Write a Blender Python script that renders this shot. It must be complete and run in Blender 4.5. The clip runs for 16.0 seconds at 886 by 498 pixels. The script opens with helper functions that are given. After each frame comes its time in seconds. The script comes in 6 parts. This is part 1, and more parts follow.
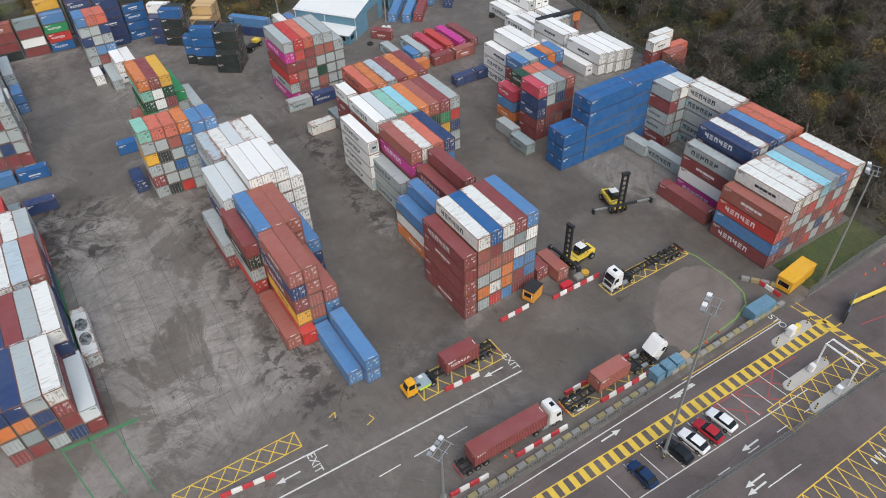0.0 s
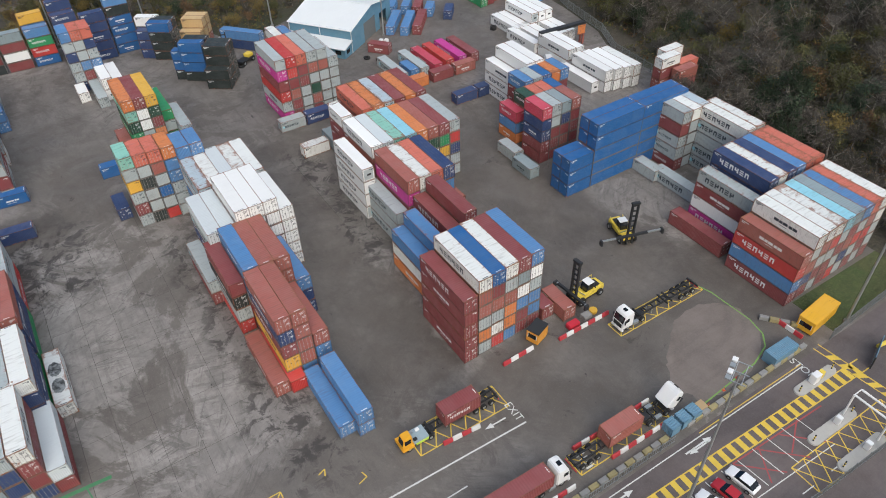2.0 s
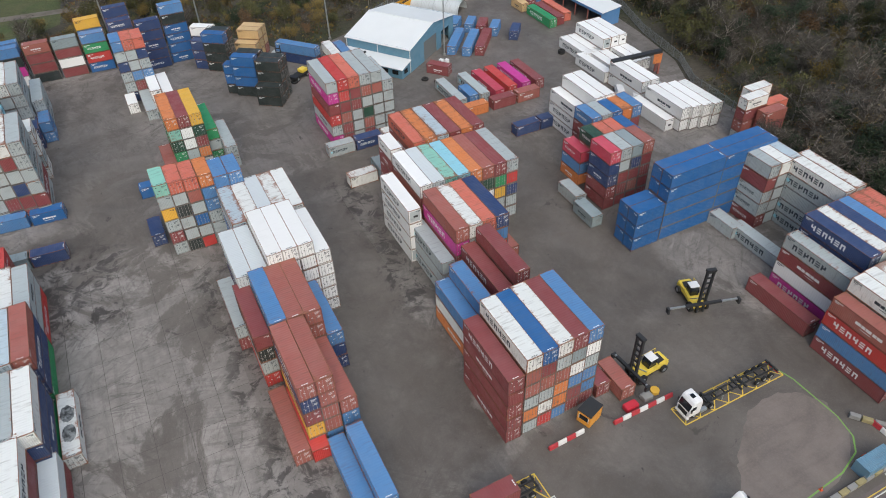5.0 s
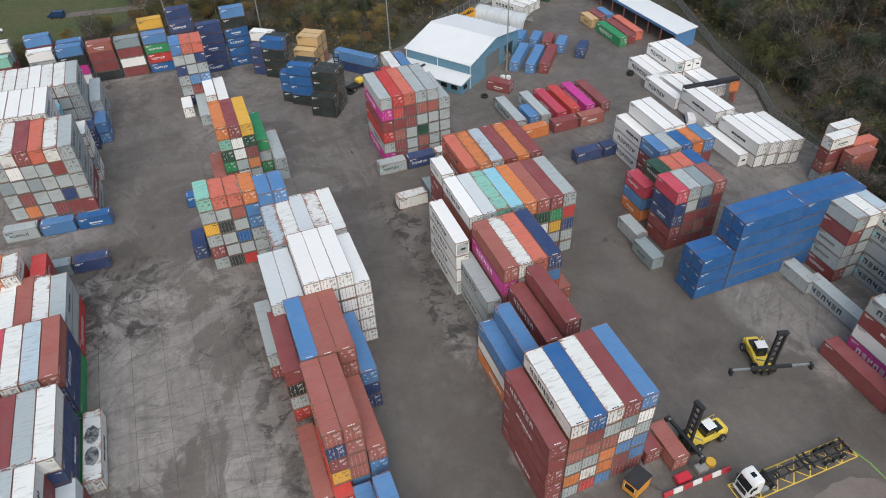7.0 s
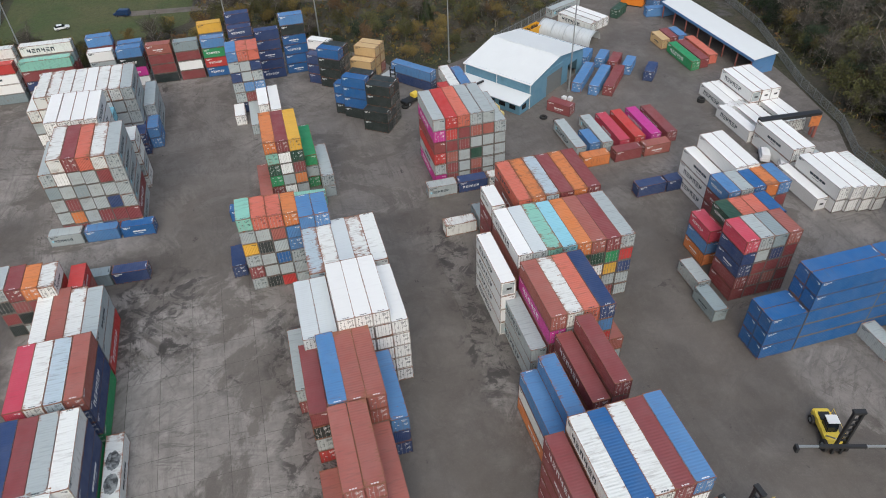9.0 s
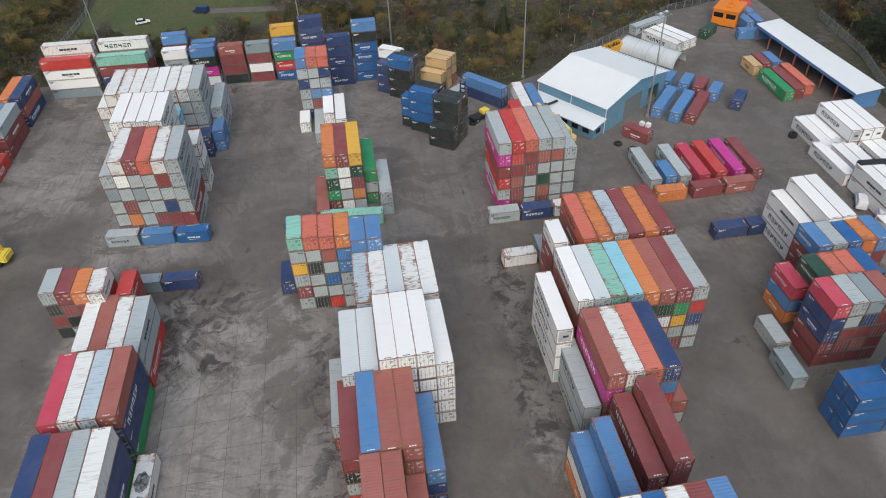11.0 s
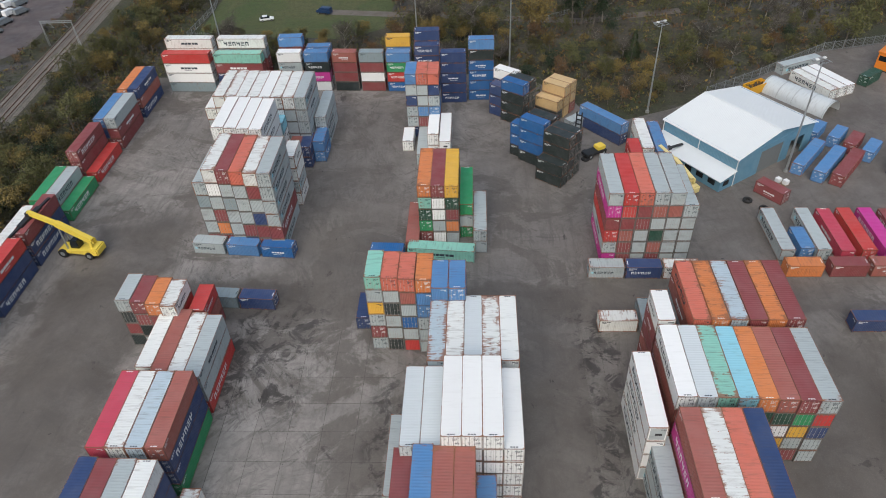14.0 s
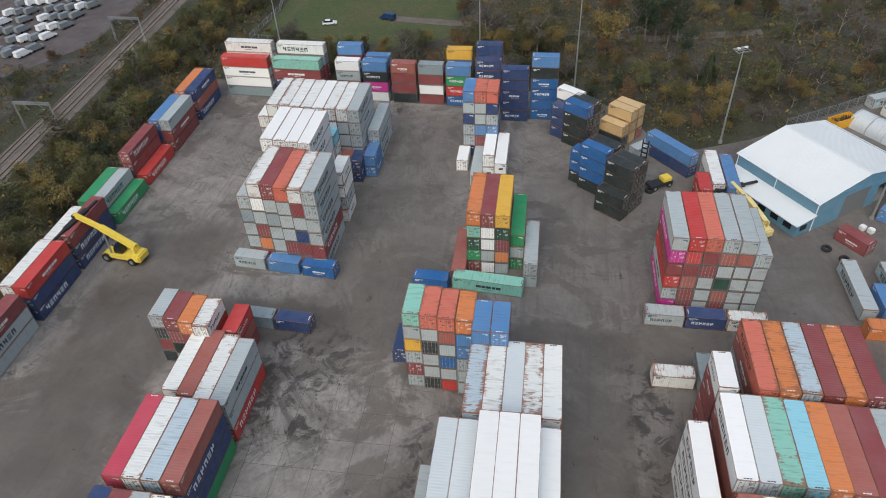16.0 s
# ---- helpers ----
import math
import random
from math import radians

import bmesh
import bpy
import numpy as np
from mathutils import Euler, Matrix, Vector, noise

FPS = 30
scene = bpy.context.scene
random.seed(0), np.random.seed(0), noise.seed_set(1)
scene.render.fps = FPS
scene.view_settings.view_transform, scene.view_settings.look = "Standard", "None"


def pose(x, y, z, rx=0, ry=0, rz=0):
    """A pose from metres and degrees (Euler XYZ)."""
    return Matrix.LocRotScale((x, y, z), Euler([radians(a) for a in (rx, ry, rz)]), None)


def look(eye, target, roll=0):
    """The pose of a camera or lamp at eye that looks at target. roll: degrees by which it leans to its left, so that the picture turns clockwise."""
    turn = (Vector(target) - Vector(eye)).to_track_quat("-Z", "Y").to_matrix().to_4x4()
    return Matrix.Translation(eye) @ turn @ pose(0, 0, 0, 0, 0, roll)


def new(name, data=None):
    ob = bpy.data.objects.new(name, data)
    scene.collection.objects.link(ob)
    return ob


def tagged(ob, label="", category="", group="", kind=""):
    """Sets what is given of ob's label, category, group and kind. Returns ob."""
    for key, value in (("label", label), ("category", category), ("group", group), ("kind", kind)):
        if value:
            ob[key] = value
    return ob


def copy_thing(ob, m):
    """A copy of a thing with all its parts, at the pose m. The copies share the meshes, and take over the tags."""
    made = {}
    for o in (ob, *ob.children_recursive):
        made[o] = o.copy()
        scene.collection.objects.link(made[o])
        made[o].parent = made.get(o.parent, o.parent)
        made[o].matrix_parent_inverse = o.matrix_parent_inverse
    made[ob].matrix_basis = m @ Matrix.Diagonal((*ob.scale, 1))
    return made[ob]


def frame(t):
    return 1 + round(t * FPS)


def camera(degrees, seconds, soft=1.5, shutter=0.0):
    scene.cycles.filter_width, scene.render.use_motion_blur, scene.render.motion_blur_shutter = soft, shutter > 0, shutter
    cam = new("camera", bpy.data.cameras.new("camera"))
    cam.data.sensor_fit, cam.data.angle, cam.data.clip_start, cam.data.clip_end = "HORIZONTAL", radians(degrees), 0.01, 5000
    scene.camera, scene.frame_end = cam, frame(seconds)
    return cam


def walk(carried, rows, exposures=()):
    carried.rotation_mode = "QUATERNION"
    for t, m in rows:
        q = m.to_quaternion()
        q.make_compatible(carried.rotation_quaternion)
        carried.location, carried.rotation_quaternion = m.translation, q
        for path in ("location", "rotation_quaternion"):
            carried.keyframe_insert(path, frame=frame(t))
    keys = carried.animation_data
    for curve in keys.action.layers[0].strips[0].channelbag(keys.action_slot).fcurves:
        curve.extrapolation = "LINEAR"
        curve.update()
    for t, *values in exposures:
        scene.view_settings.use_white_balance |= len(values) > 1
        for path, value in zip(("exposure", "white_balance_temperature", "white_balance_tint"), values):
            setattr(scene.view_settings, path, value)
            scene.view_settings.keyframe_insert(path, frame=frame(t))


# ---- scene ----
cam = camera(65.1, 16.0, 1.0)
# seconds, x, y, z, yaw, pitch, roll of the drone's camera
ROWS = [
    (0.0, 2.15, -2.30, 85.19, -31.47, -41.59, -1.95),
    (0.5, 3.49, -0.34, 85.17, -31.45, -41.59, -1.95),
    (1.0, 4.85, 1.60, 85.09, -31.43, -41.59, -1.97),
    (1.5, 6.21, 3.59, 84.94, -31.43, -41.60, -1.97),
    (2.0, 7.57, 5.55, 84.77, -31.39, -41.59, -1.98),
    (2.5, 8.96, 7.51, 84.57, -31.33, -41.59, -2.02),
    (3.0, 10.28, 9.46, 84.45, -31.32, -41.60, -2.01),
    (3.5, 11.58, 11.42, 84.30, -30.59, -41.57, -2.01),
    (4.0, 12.80, 13.34, 84.20, -29.12, -41.51, -2.01),
    (4.5, 14.08, 15.24, 84.17, -27.31, -41.46, -2.08),
    (7.0, 19.73, 24.50, 84.18, -19.82, -41.28, -2.26),
    (7.5, 20.73, 26.38, 84.27, -18.46, -41.27, -2.28),
    (8.0, 21.68, 28.31, 84.25, -17.10, -41.21, -2.32),
    (10.5, 25.91, 38.03, 84.33, -9.06, -41.06, -2.64),
    (11.0, 26.58, 40.02, 84.21, -7.21, -41.00, -2.69),
    (11.5, 27.21, 42.04, 84.13, -5.35, -40.93, -2.73),
    (12.0, 27.84, 44.04, 84.04, -3.47, -40.88, -2.81),
    (12.5, 28.38, 46.07, 83.93, -1.61, -40.83, -2.86),
    (13.0, 28.87, 48.14, 83.80, 0.23, -40.76, -2.90),
    (13.5, 29.31, 50.21, 83.62, 2.11, -40.66, -2.97),
    (14.0, 29.64, 52.28, 83.56, 3.94, -40.61, -2.99),
    (14.5, 29.82, 54.37, 83.51, 5.70, -40.56, -2.96),
    (15.0, 30.08, 56.48, 83.42, 7.23, -40.50, -3.02),
    (15.5, 30.30, 58.59, 83.44, 8.63, -40.48, -3.06),
    (16.0, 30.34, 60.69, 83.41, 9.86, -40.43, -3.05),
]


def aim(x, y, z, yaw, pitch, roll):
    """The pose of a camera with that heading (to the left of +y), tilt and lean."""
    a, p = radians(yaw), radians(pitch)
    ahead = Vector((-math.sin(a) * math.cos(p), math.cos(a) * math.cos(p), math.sin(p)))
    eye = Vector((x, y, z))
    return look(eye, eye + ahead, ROLL_SIGN * roll)


ROLL_SIGN = 1.0
EV = 0.04
walk(cam, [(t, aim(*row)) for t, *row in ROWS], [(0.0, EV + 0.04, 6030, 7.5), (16.0, EV - 0.08, 6030, 7.5)])

# ---- light: an overcast November sky ----
world = bpy.data.worlds.new("sky")
scene.world = world
world.use_nodes = True
wn = world.node_tree
sky = wn.nodes.new("ShaderNodeTexSky")
sky.sky_type, sky.sun_disc = "NISHITA", False
sky.sun_elevation, sky.sun_rotation = radians(38), radians(200)
sky.air_density, sky.dust_density, sky.ozone_density = 1.0, 6.0, 1.0
wn.nodes["Background"].inputs["Strength"].default_value = 0.125
wn.links.new(sky.outputs[0], wn.nodes["Background"].inputs["Color"])
sun = new("sun", bpy.data.lights.new("sun", "SUN"))
sun.data.energy, sun.data.angle, sun.data.color = 1.75, radians(60), (1.0, 0.97, 0.93)
sun.matrix_world = look((0, 0, 200), (-30, 80, 0))

# ---- materials ----
def node_mat(name):
    m = bpy.data.materials.new(name)
    m.use_nodes = True
    nt = m.node_tree
    return m, nt, nt.nodes["Principled BSDF"]


def mix(nt, fac, a, b):
    """A colour mix; fac, a and b are sockets or values."""
    n = nt.nodes.new("ShaderNodeMix")
    n.data_type = "RGBA"
    for i, v in ((0, fac), (6, a), (7, b)):
        if isinstance(v, bpy.types.NodeSocket):
            nt.links.new(v, n.inputs[i])
        else:
            n.inputs[i].default_value = (*v, 1) if isinstance(v, tuple) else v
    return n.outputs[2]


def noise_tex(nt, scale, detail=4.0, vec=None, rough=0.55, dist=0.0):
    n = nt.nodes.new("ShaderNodeTexNoise")
    n.inputs["Scale"].default_value, n.inputs["Detail"].default_value = scale, detail
    n.inputs["Roughness"].default_value, n.inputs["Distortion"].default_value = rough, dist
    if vec is not None:
        nt.links.new(vec, n.inputs["Vector"])
    return n.outputs["Fac"]


def ramp(nt, fac, lo, hi, a=0.0, b=1.0):
    n = nt.nodes.new("ShaderNodeMapRange")
    n.clamp = True
    nt.links.new(fac, n.inputs[0])
    for i, v in zip((1, 2, 3, 4), (lo, hi, a, b)):
        n.inputs[i].default_value = v
    return n.outputs[0]


def math_node(nt, op, a, b):
    n = nt.nodes.new("ShaderNodeMath")
    n.operation = op
    for i, v in enumerate((a, b)):
        if isinstance(v, bpy.types.NodeSocket):
            nt.links.new(v, n.inputs[i])
        else:
            n.inputs[i].default_value = v
    return n.outputs[0]


def mapped(nt, coord, scale, rot=0.0):
    tc = nt.nodes.new("ShaderNodeNewGeometry" if coord == "Position" else "ShaderNodeTexCoord")
    mp = nt.nodes.new("ShaderNodeMapping")
    mp.inputs["Scale"].default_value = scale
    mp.inputs["Rotation"].default_value = (0, 0, rot)
    nt.links.new(tc.outputs[coord], mp.inputs[0])
    return mp.outputs[0]


def bump(nt, bsdf, fac, strength, dist):
    n = nt.nodes.new("ShaderNodeBump")
    n.inputs["Strength"].default_value, n.inputs["Distance"].default_value = strength, dist
    nt.links.new(fac, n.inputs["Height"])
    nt.links.new(n.outputs[0], bsdf.inputs["Normal"])


def paint(name, col, rust=0.3, rough=0.5, fade=0.25, dirt=(0.10, 0.075, 0.055)):
    """Weathered paint on steel: fading, grime in streaks and rust patches, different on every box."""
    m, nt, b = node_mat(name)
    oi = nt.nodes.new("ShaderNodeObjectInfo")
    tc = nt.nodes.new("ShaderNodeTexCoord")
    add = nt.nodes.new("ShaderNodeVectorMath")
    add.operation = "ADD"
    sc = nt.nodes.new("ShaderNodeVectorMath")
    sc.operation = "SCALE"
    sc.inputs[0].default_value = (37.0, 91.0, 53.0)
    nt.links.new(oi.outputs["Random"], sc.inputs["Scale"])
    nt.links.new(tc.outputs["Object"], add.inputs[0])
    nt.links.new(sc.outputs[0], add.inputs[1])
    vec = add.outputs[0]
    st = nt.nodes.new("ShaderNodeVectorMath")
    st.operation = "MULTIPLY"
    st.inputs[1].default_value = (0.35, 2.6, 0.7)
    nt.links.new(vec, st.inputs[0])
    pale = tuple(min(1, c * 0.75 + 0.14) for c in col)
    dark = tuple(c * 0.72 for c in col)
    tone = mix(nt, math_node(nt, "MULTIPLY", ramp(nt, noise_tex(nt, 0.35, 3, vec), 0.35, 0.75), fade), col, pale)
    tone = mix(nt, math_node(nt, "MULTIPLY", oi.outputs["Random"], 0.35), tone, dark)
    streak = ramp(nt, noise_tex(nt, 1.1, 5, st.outputs[0], 0.65), 0.52, 0.74)
    tone = mix(nt, math_node(nt, "MULTIPLY", streak, 0.06 + 0.75 * rust), tone, dirt)
    # rust gathers in patches, on some boxes far more than on others
    amount = ramp(nt, oi.outputs["Random"], 0.0, 1.0, 0.80 - 0.22 * rust, 0.66 - 0.22 * rust)
    patch = math_node(nt, "SUBTRACT", math_node(nt, "ADD", math_node(nt, "MULTIPLY", noise_tex(nt, 0.55, 6, vec, 0.7), 0.5),
                                               math_node(nt, "MULTIPLY", noise_tex(nt, 1.9, 5, st.outputs[0], 0.7), 0.5)), amount)
    # the roof rusts first along its side rails, where water stands
    geo = nt.nodes.new("ShaderNodeNewGeometry")
    up, at = nt.nodes.new("ShaderNodeSeparateXYZ"), nt.nodes.new("ShaderNodeSeparateXYZ")
    nt.links.new(geo.outputs["Normal"], up.inputs[0])
    nt.links.new(tc.outputs["Object"], at.inputs[0])
    rail = math_node(nt, "MULTIPLY", ramp(nt, math_node(nt, "ABSOLUTE", at.outputs[0], 0.0), 0.55, 1.2, 0.0, 0.035 + 0.10 * min(rust, 0.7)), ramp(nt, up.outputs[2], 0.6, 0.8))
    span = nt.nodes.new("ShaderNodeSeparateXYZ")
    nt.links.new(tc.outputs["Generated"], span.inputs[0])
    ends = math_node(nt, "ABSOLUTE", math_node(nt, "SUBTRACT", span.outputs[1], 0.5), 0.0)
    ends = math_node(nt, "MULTIPLY", ramp(nt, ends, 0.40, 0.5, 0.0, 0.02 + 0.12 * min(rust, 0.7)), ramp(nt, up.outputs[2], 0.6, 0.8))
    patch = math_node(nt, "ADD", math_node(nt, "ADD", patch, rail), ends)
    spot = ramp(nt, patch, 0.0, 0.05, 0.0, min(1.0, 0.55 + rust * 0.5))
    rusty = mix(nt, noise_tex(nt, 3.0, 3, vec), (0.16, 0.055, 0.028), (0.30, 0.14, 0.075))
    tone = mix(nt, spot, tone, rusty)
    nt.links.new(tone, b.inputs["Base Color"])
    nt.links.new(ramp(nt, noise_tex(nt, 0.8, 3, vec), 0.3, 0.7, rough - 0.1, rough + 0.15), b.inputs["Roughness"])
    bump(nt, b, noise_tex(nt, 1.4, 3, vec), 0.25, 0.03)
    return m


def plain(name, col, rough=0.6, metal=0.0, var=0.25, scale=2.0):
    m, nt, b = node_mat(name)
    vec = mapped(nt, "Object", (1, 1, 1))
    f = noise_tex(nt, scale, 5, vec)
    g = noise_tex(nt, scale * 9, 3, vec)
    c = mix(nt, math_node(nt, "MULTIPLY", f, var * 2), col, tuple(v * 0.55 for v in col))
    c = mix(nt, math_node(nt, "MULTIPLY", g, var), c, tuple(min(1, v * 1.25) for v in col))
    nt.links.new(c, b.inputs["Base Color"])
    b.inputs["Roughness"].default_value, b.inputs["Metallic"].default_value = rough, metal
    return m


PAINT = {
    "w": ("white", (0.80, 0.81, 0.80), 0.02), "W": ("off_white", (0.70, 0.72, 0.70), 0.56), "g": ("pale_grey", (0.38, 0.43, 0.44), 0.40),
    "G": ("dark_grey", (0.24, 0.30, 0.32), 0.40), "n": ("navy_blue", (0.028, 0.055, 0.15), 0.15), "b": ("mid_blue", (0.085, 0.215, 0.44), 0.42),
    "B": ("royal_blue", (0.018, 0.110, 0.31), 0.22), "r": ("red", (0.48, 0.045, 0.04), 0.20), "R": ("crimson", (0.50, 0.06, 0.10), 0.20),
    "m": ("maroon", (0.225, 0.055, 0.057), 0.25), "O": ("rust_brown", (0.32, 0.105, 0.084), 0.45), "s": ("salmon_red", (0.56, 0.15, 0.10), 0.62),
    "o": ("orange", (0.60, 0.20, 0.06), 0.58), "p": ("magenta", (0.52, 0.04, 0.28), 0.15), "y": ("yellow", (0.68, 0.40, 0.05), 0.25),
    "k": ("black_green", (0.018, 0.028, 0.028), 0.10), "t": ("mint_green", (0.24, 0.52, 0.43), 0.62), "c": ("light_blue", (0.26, 0.55, 0.66), 0.55),
    "e": ("green", (0.03, 0.26, 0.10), 0.20), "d": ("dark_green", (0.02, 0.07, 0.045), 0.20), "T": ("tan", (0.56, 0.40, 0.20), 0.25),
    "l": ("worn_pale_blue", (0.42, 0.51, 0.57), 0.62), "L": ("smooth_pale_grey", (0.56, 0.61, 0.63), 0.03),
}
BOX = {k: paint("container_" + v[0], v[1], v[2]) for k, v in PAINT.items()}
# rustier than the panels, and darkened to paint in the shade of the gaps
EDGE = {"w": paint("white_frame", (0.42, 0.42, 0.40), 0.9), "W": paint("worn_white_frame", (0.40, 0.38, 0.34), 1.3), "l": paint("rusted_frame", (0.28, 0.27, 0.26), 1.4), "L": paint("grey_frame", (0.36, 0.39, 0.40), 0.7), "g": paint("pale_grey_frame", (0.26, 0.29, 0.30), 0.9)}
for code, (name, col, rust) in PAINT.items():
    if code not in EDGE:
        EDGE[code] = paint(name + "_frame", tuple(v * 0.62 for v in col), 0.85)
# walled-in boxes: gap shade put into one dark frame colour, with rust
GAP_SHADE = paint("gap_shade_frame", (0.13, 0.12, 0.11), 0.8)
INK_W = plain("white_marking", (0.72, 0.74, 0.74), 0.6, 0, 0.1)
INK_D = plain("dark_marking", (0.03, 0.045, 0.06), 0.6, 0, 0.1)
INK_C = plain("sky_blue_marking", (0.30, 0.62, 0.72), 0.6, 0, 0.1)
INK_R = plain("red_marking", (0.50, 0.05, 0.05), 0.6, 0, 0.1)
GEAR = plain("pale_lock_gear", (0.40, 0.39, 0.37), 0.6, 0.2)
RODS = plain("lock_rod_steel", (0.16, 0.17, 0.17), 0.6, 0.2)
STEEL = plain("galvanised_steel", (0.42, 0.45, 0.46), 0.45, 0.7)
BLACK = plain("black_rubber", (0.018, 0.018, 0.018), 0.8)
DARK = plain("dark_steel", (0.035, 0.037, 0.04), 0.55, 0.3)
YELLOW = plain("machine_yellow", (0.78, 0.60, 0.08), 0.4)
AMBER = plain("amber_cab_paint", (0.74, 0.38, 0.02), 0.4)
GLASS = plain("dark_glass", (0.012, 0.016, 0.02), 0.08, 0, 0.0)
CAB = plain("white_cab_paint", (0.74, 0.75, 0.75), 0.3, 0, 0.06)
LINE_W = plain("white_road_paint", (0.62, 0.63, 0.61), 0.7, 0, 0.35, 1.2)
LINE_Y = plain("yellow_road_paint", (0.66, 0.47, 0.06), 0.7, 0, 0.35, 1.2)
LINE_G = plain("green_line_paint", (0.19, 0.36, 0.08), 0.7, 0, 0.3)
LINE_E = plain("faded_emerald_paint", (0.07, 0.22, 0.10), 0.8, 0, 0.6, 1.0)
LINE_R = plain("faded_red_paint", (0.34, 0.07, 0.07), 0.7, 0, 0.4)
CONC = plain("concrete", (0.25, 0.25, 0.24), 0.85, 0, 0.3, 0.8)

# ---- building helpers ----
def box(bm, x0, y0, z0, x1, y1, z1):
    v = [bm.verts.new(c) for c in ((x0, y0, z0), (x1, y0, z0), (x1, y1, z0), (x0, y1, z0), (x0, y0, z1), (x1, y0, z1), (x1, y1, z1), (x0, y1, z1))]
    for f in ((3, 2, 1, 0), (4, 5, 6, 7), (0, 1, 5, 4), (1, 2, 6, 5), (2, 3, 7, 6), (3, 0, 4, 7)):
        bm.faces.new([v[i] for i in f])
    return v


def beam(bm, a, b, w, h=None):
    """A bar from a to b with a rectangular section."""
    a, b = Vector(a), Vector(b)
    h = h or w
    q = (b - a).to_track_quat("Z", "Y").to_matrix()
    dx, dy = q @ Vector((w / 2, 0, 0)), q @ Vector((0, h / 2, 0))
    lo = [bm.verts.new(a + s * dx + t * dy) for s, t in ((-1, -1), (1, -1), (1, 1), (-1, 1))]
    hi = [bm.verts.new(b + s * dx + t * dy) for s, t in ((-1, -1), (1, -1), (1, 1), (-1, 1))]
    bm.faces.new(lo[::-1]), bm.faces.new(hi)
    for i in range(4):
        bm.faces.new((lo[i], lo[(i + 1) % 4], hi[(i + 1) % 4], hi[i]))


def tube(bm, a, b, r0, r1=None, n=10):
    """A round bar or cone from a to b."""
    a, b = Vector(a), Vector(b)
    r1 = r0 if r1 is None else r1
    q = (b - a).to_track_quat("Z", "Y").to_matrix()
    ring = lambda c, r: [bm.verts.new(c + q @ Vector((r * math.cos(2 * math.pi * i / n), r * math.sin(2 * math.pi * i / n), 0))) for i in range(n)]
    lo, hi = ring(a, r0), ring(b, max(r1, 0.001))
    bm.faces.new(lo[::-1]), bm.faces.new(hi)
    for i in range(n):
        bm.faces.new((lo[i], lo[(i + 1) % n], hi[(i + 1) % n], hi[i]))


def prism(bm, pts, y0, y1):
    """A profile in x and z, drawn out along y."""
    lo, hi = [bm.verts.new((x, y0, z)) for x, z in pts], [bm.verts.new((x, y1, z)) for x, z in pts]
    n = len(pts)
    bm.faces.new(lo), bm.faces.new(hi[::-1])
    for i in range(n):
        bm.faces.new((lo[(i + 1) % n], lo[i], hi[i], hi[(i + 1) % n]))


def to_mesh(name, bm, material, smooth=False):
    bmesh.ops.recalc_face_normals(bm, faces=bm.faces)
    me = bpy.data.meshes.new(name)
    bm.to_mesh(me)
    bm.free()
    me.materials.append(material)
    if smooth:
        me.shade_smooth()
    return me


def part(name, bm, material, parent, label="", smooth=False):
    me = bm if isinstance(bm, bpy.types.Mesh) else to_mesh(name, bm, material, smooth)
    ob = new(name, me)
    ob.parent = parent
    if material is not None and me.materials and me.materials[0] != material:
        ob.material_slots[0].link = "OBJECT"
        ob.material_slots[0].material = material
    return tagged(ob, label)


def thing(name, m, label, category, group="", kind=""):
    ob = new(name)
    ob.empty_display_size = 0.3
    ob.matrix_world = m
    return tagged(ob, label, category, group, kind)


def made(build, *args):
    bm = bmesh.new()
    build(bm, *args)
    return bm


# ---- shipping containers ----
WIDE = 2.438
MESHES = {}


def corrugated(bm, length, place, n):
    """A sheet pressed into trapezoid ribs along its length; place(s, depth, end) gives the points."""
    prof = []
    for i in range(n):
        s = i / n
        prof += [(s, 0.0), (s + 0.30 / n, 0.0), (s + 0.50 / n, 1.0), (s + 0.80 / n, 1.0)]
    prof.append((1.0, 0.0))
    rows = [[bm.verts.new(place(s * length, d, e)) for s, d in prof] for e in (0, 1)]
    for i in range(len(prof) - 1):
        bm.faces.new((rows[0][i], rows[0][i + 1], rows[1][i + 1], rows[1][i]))


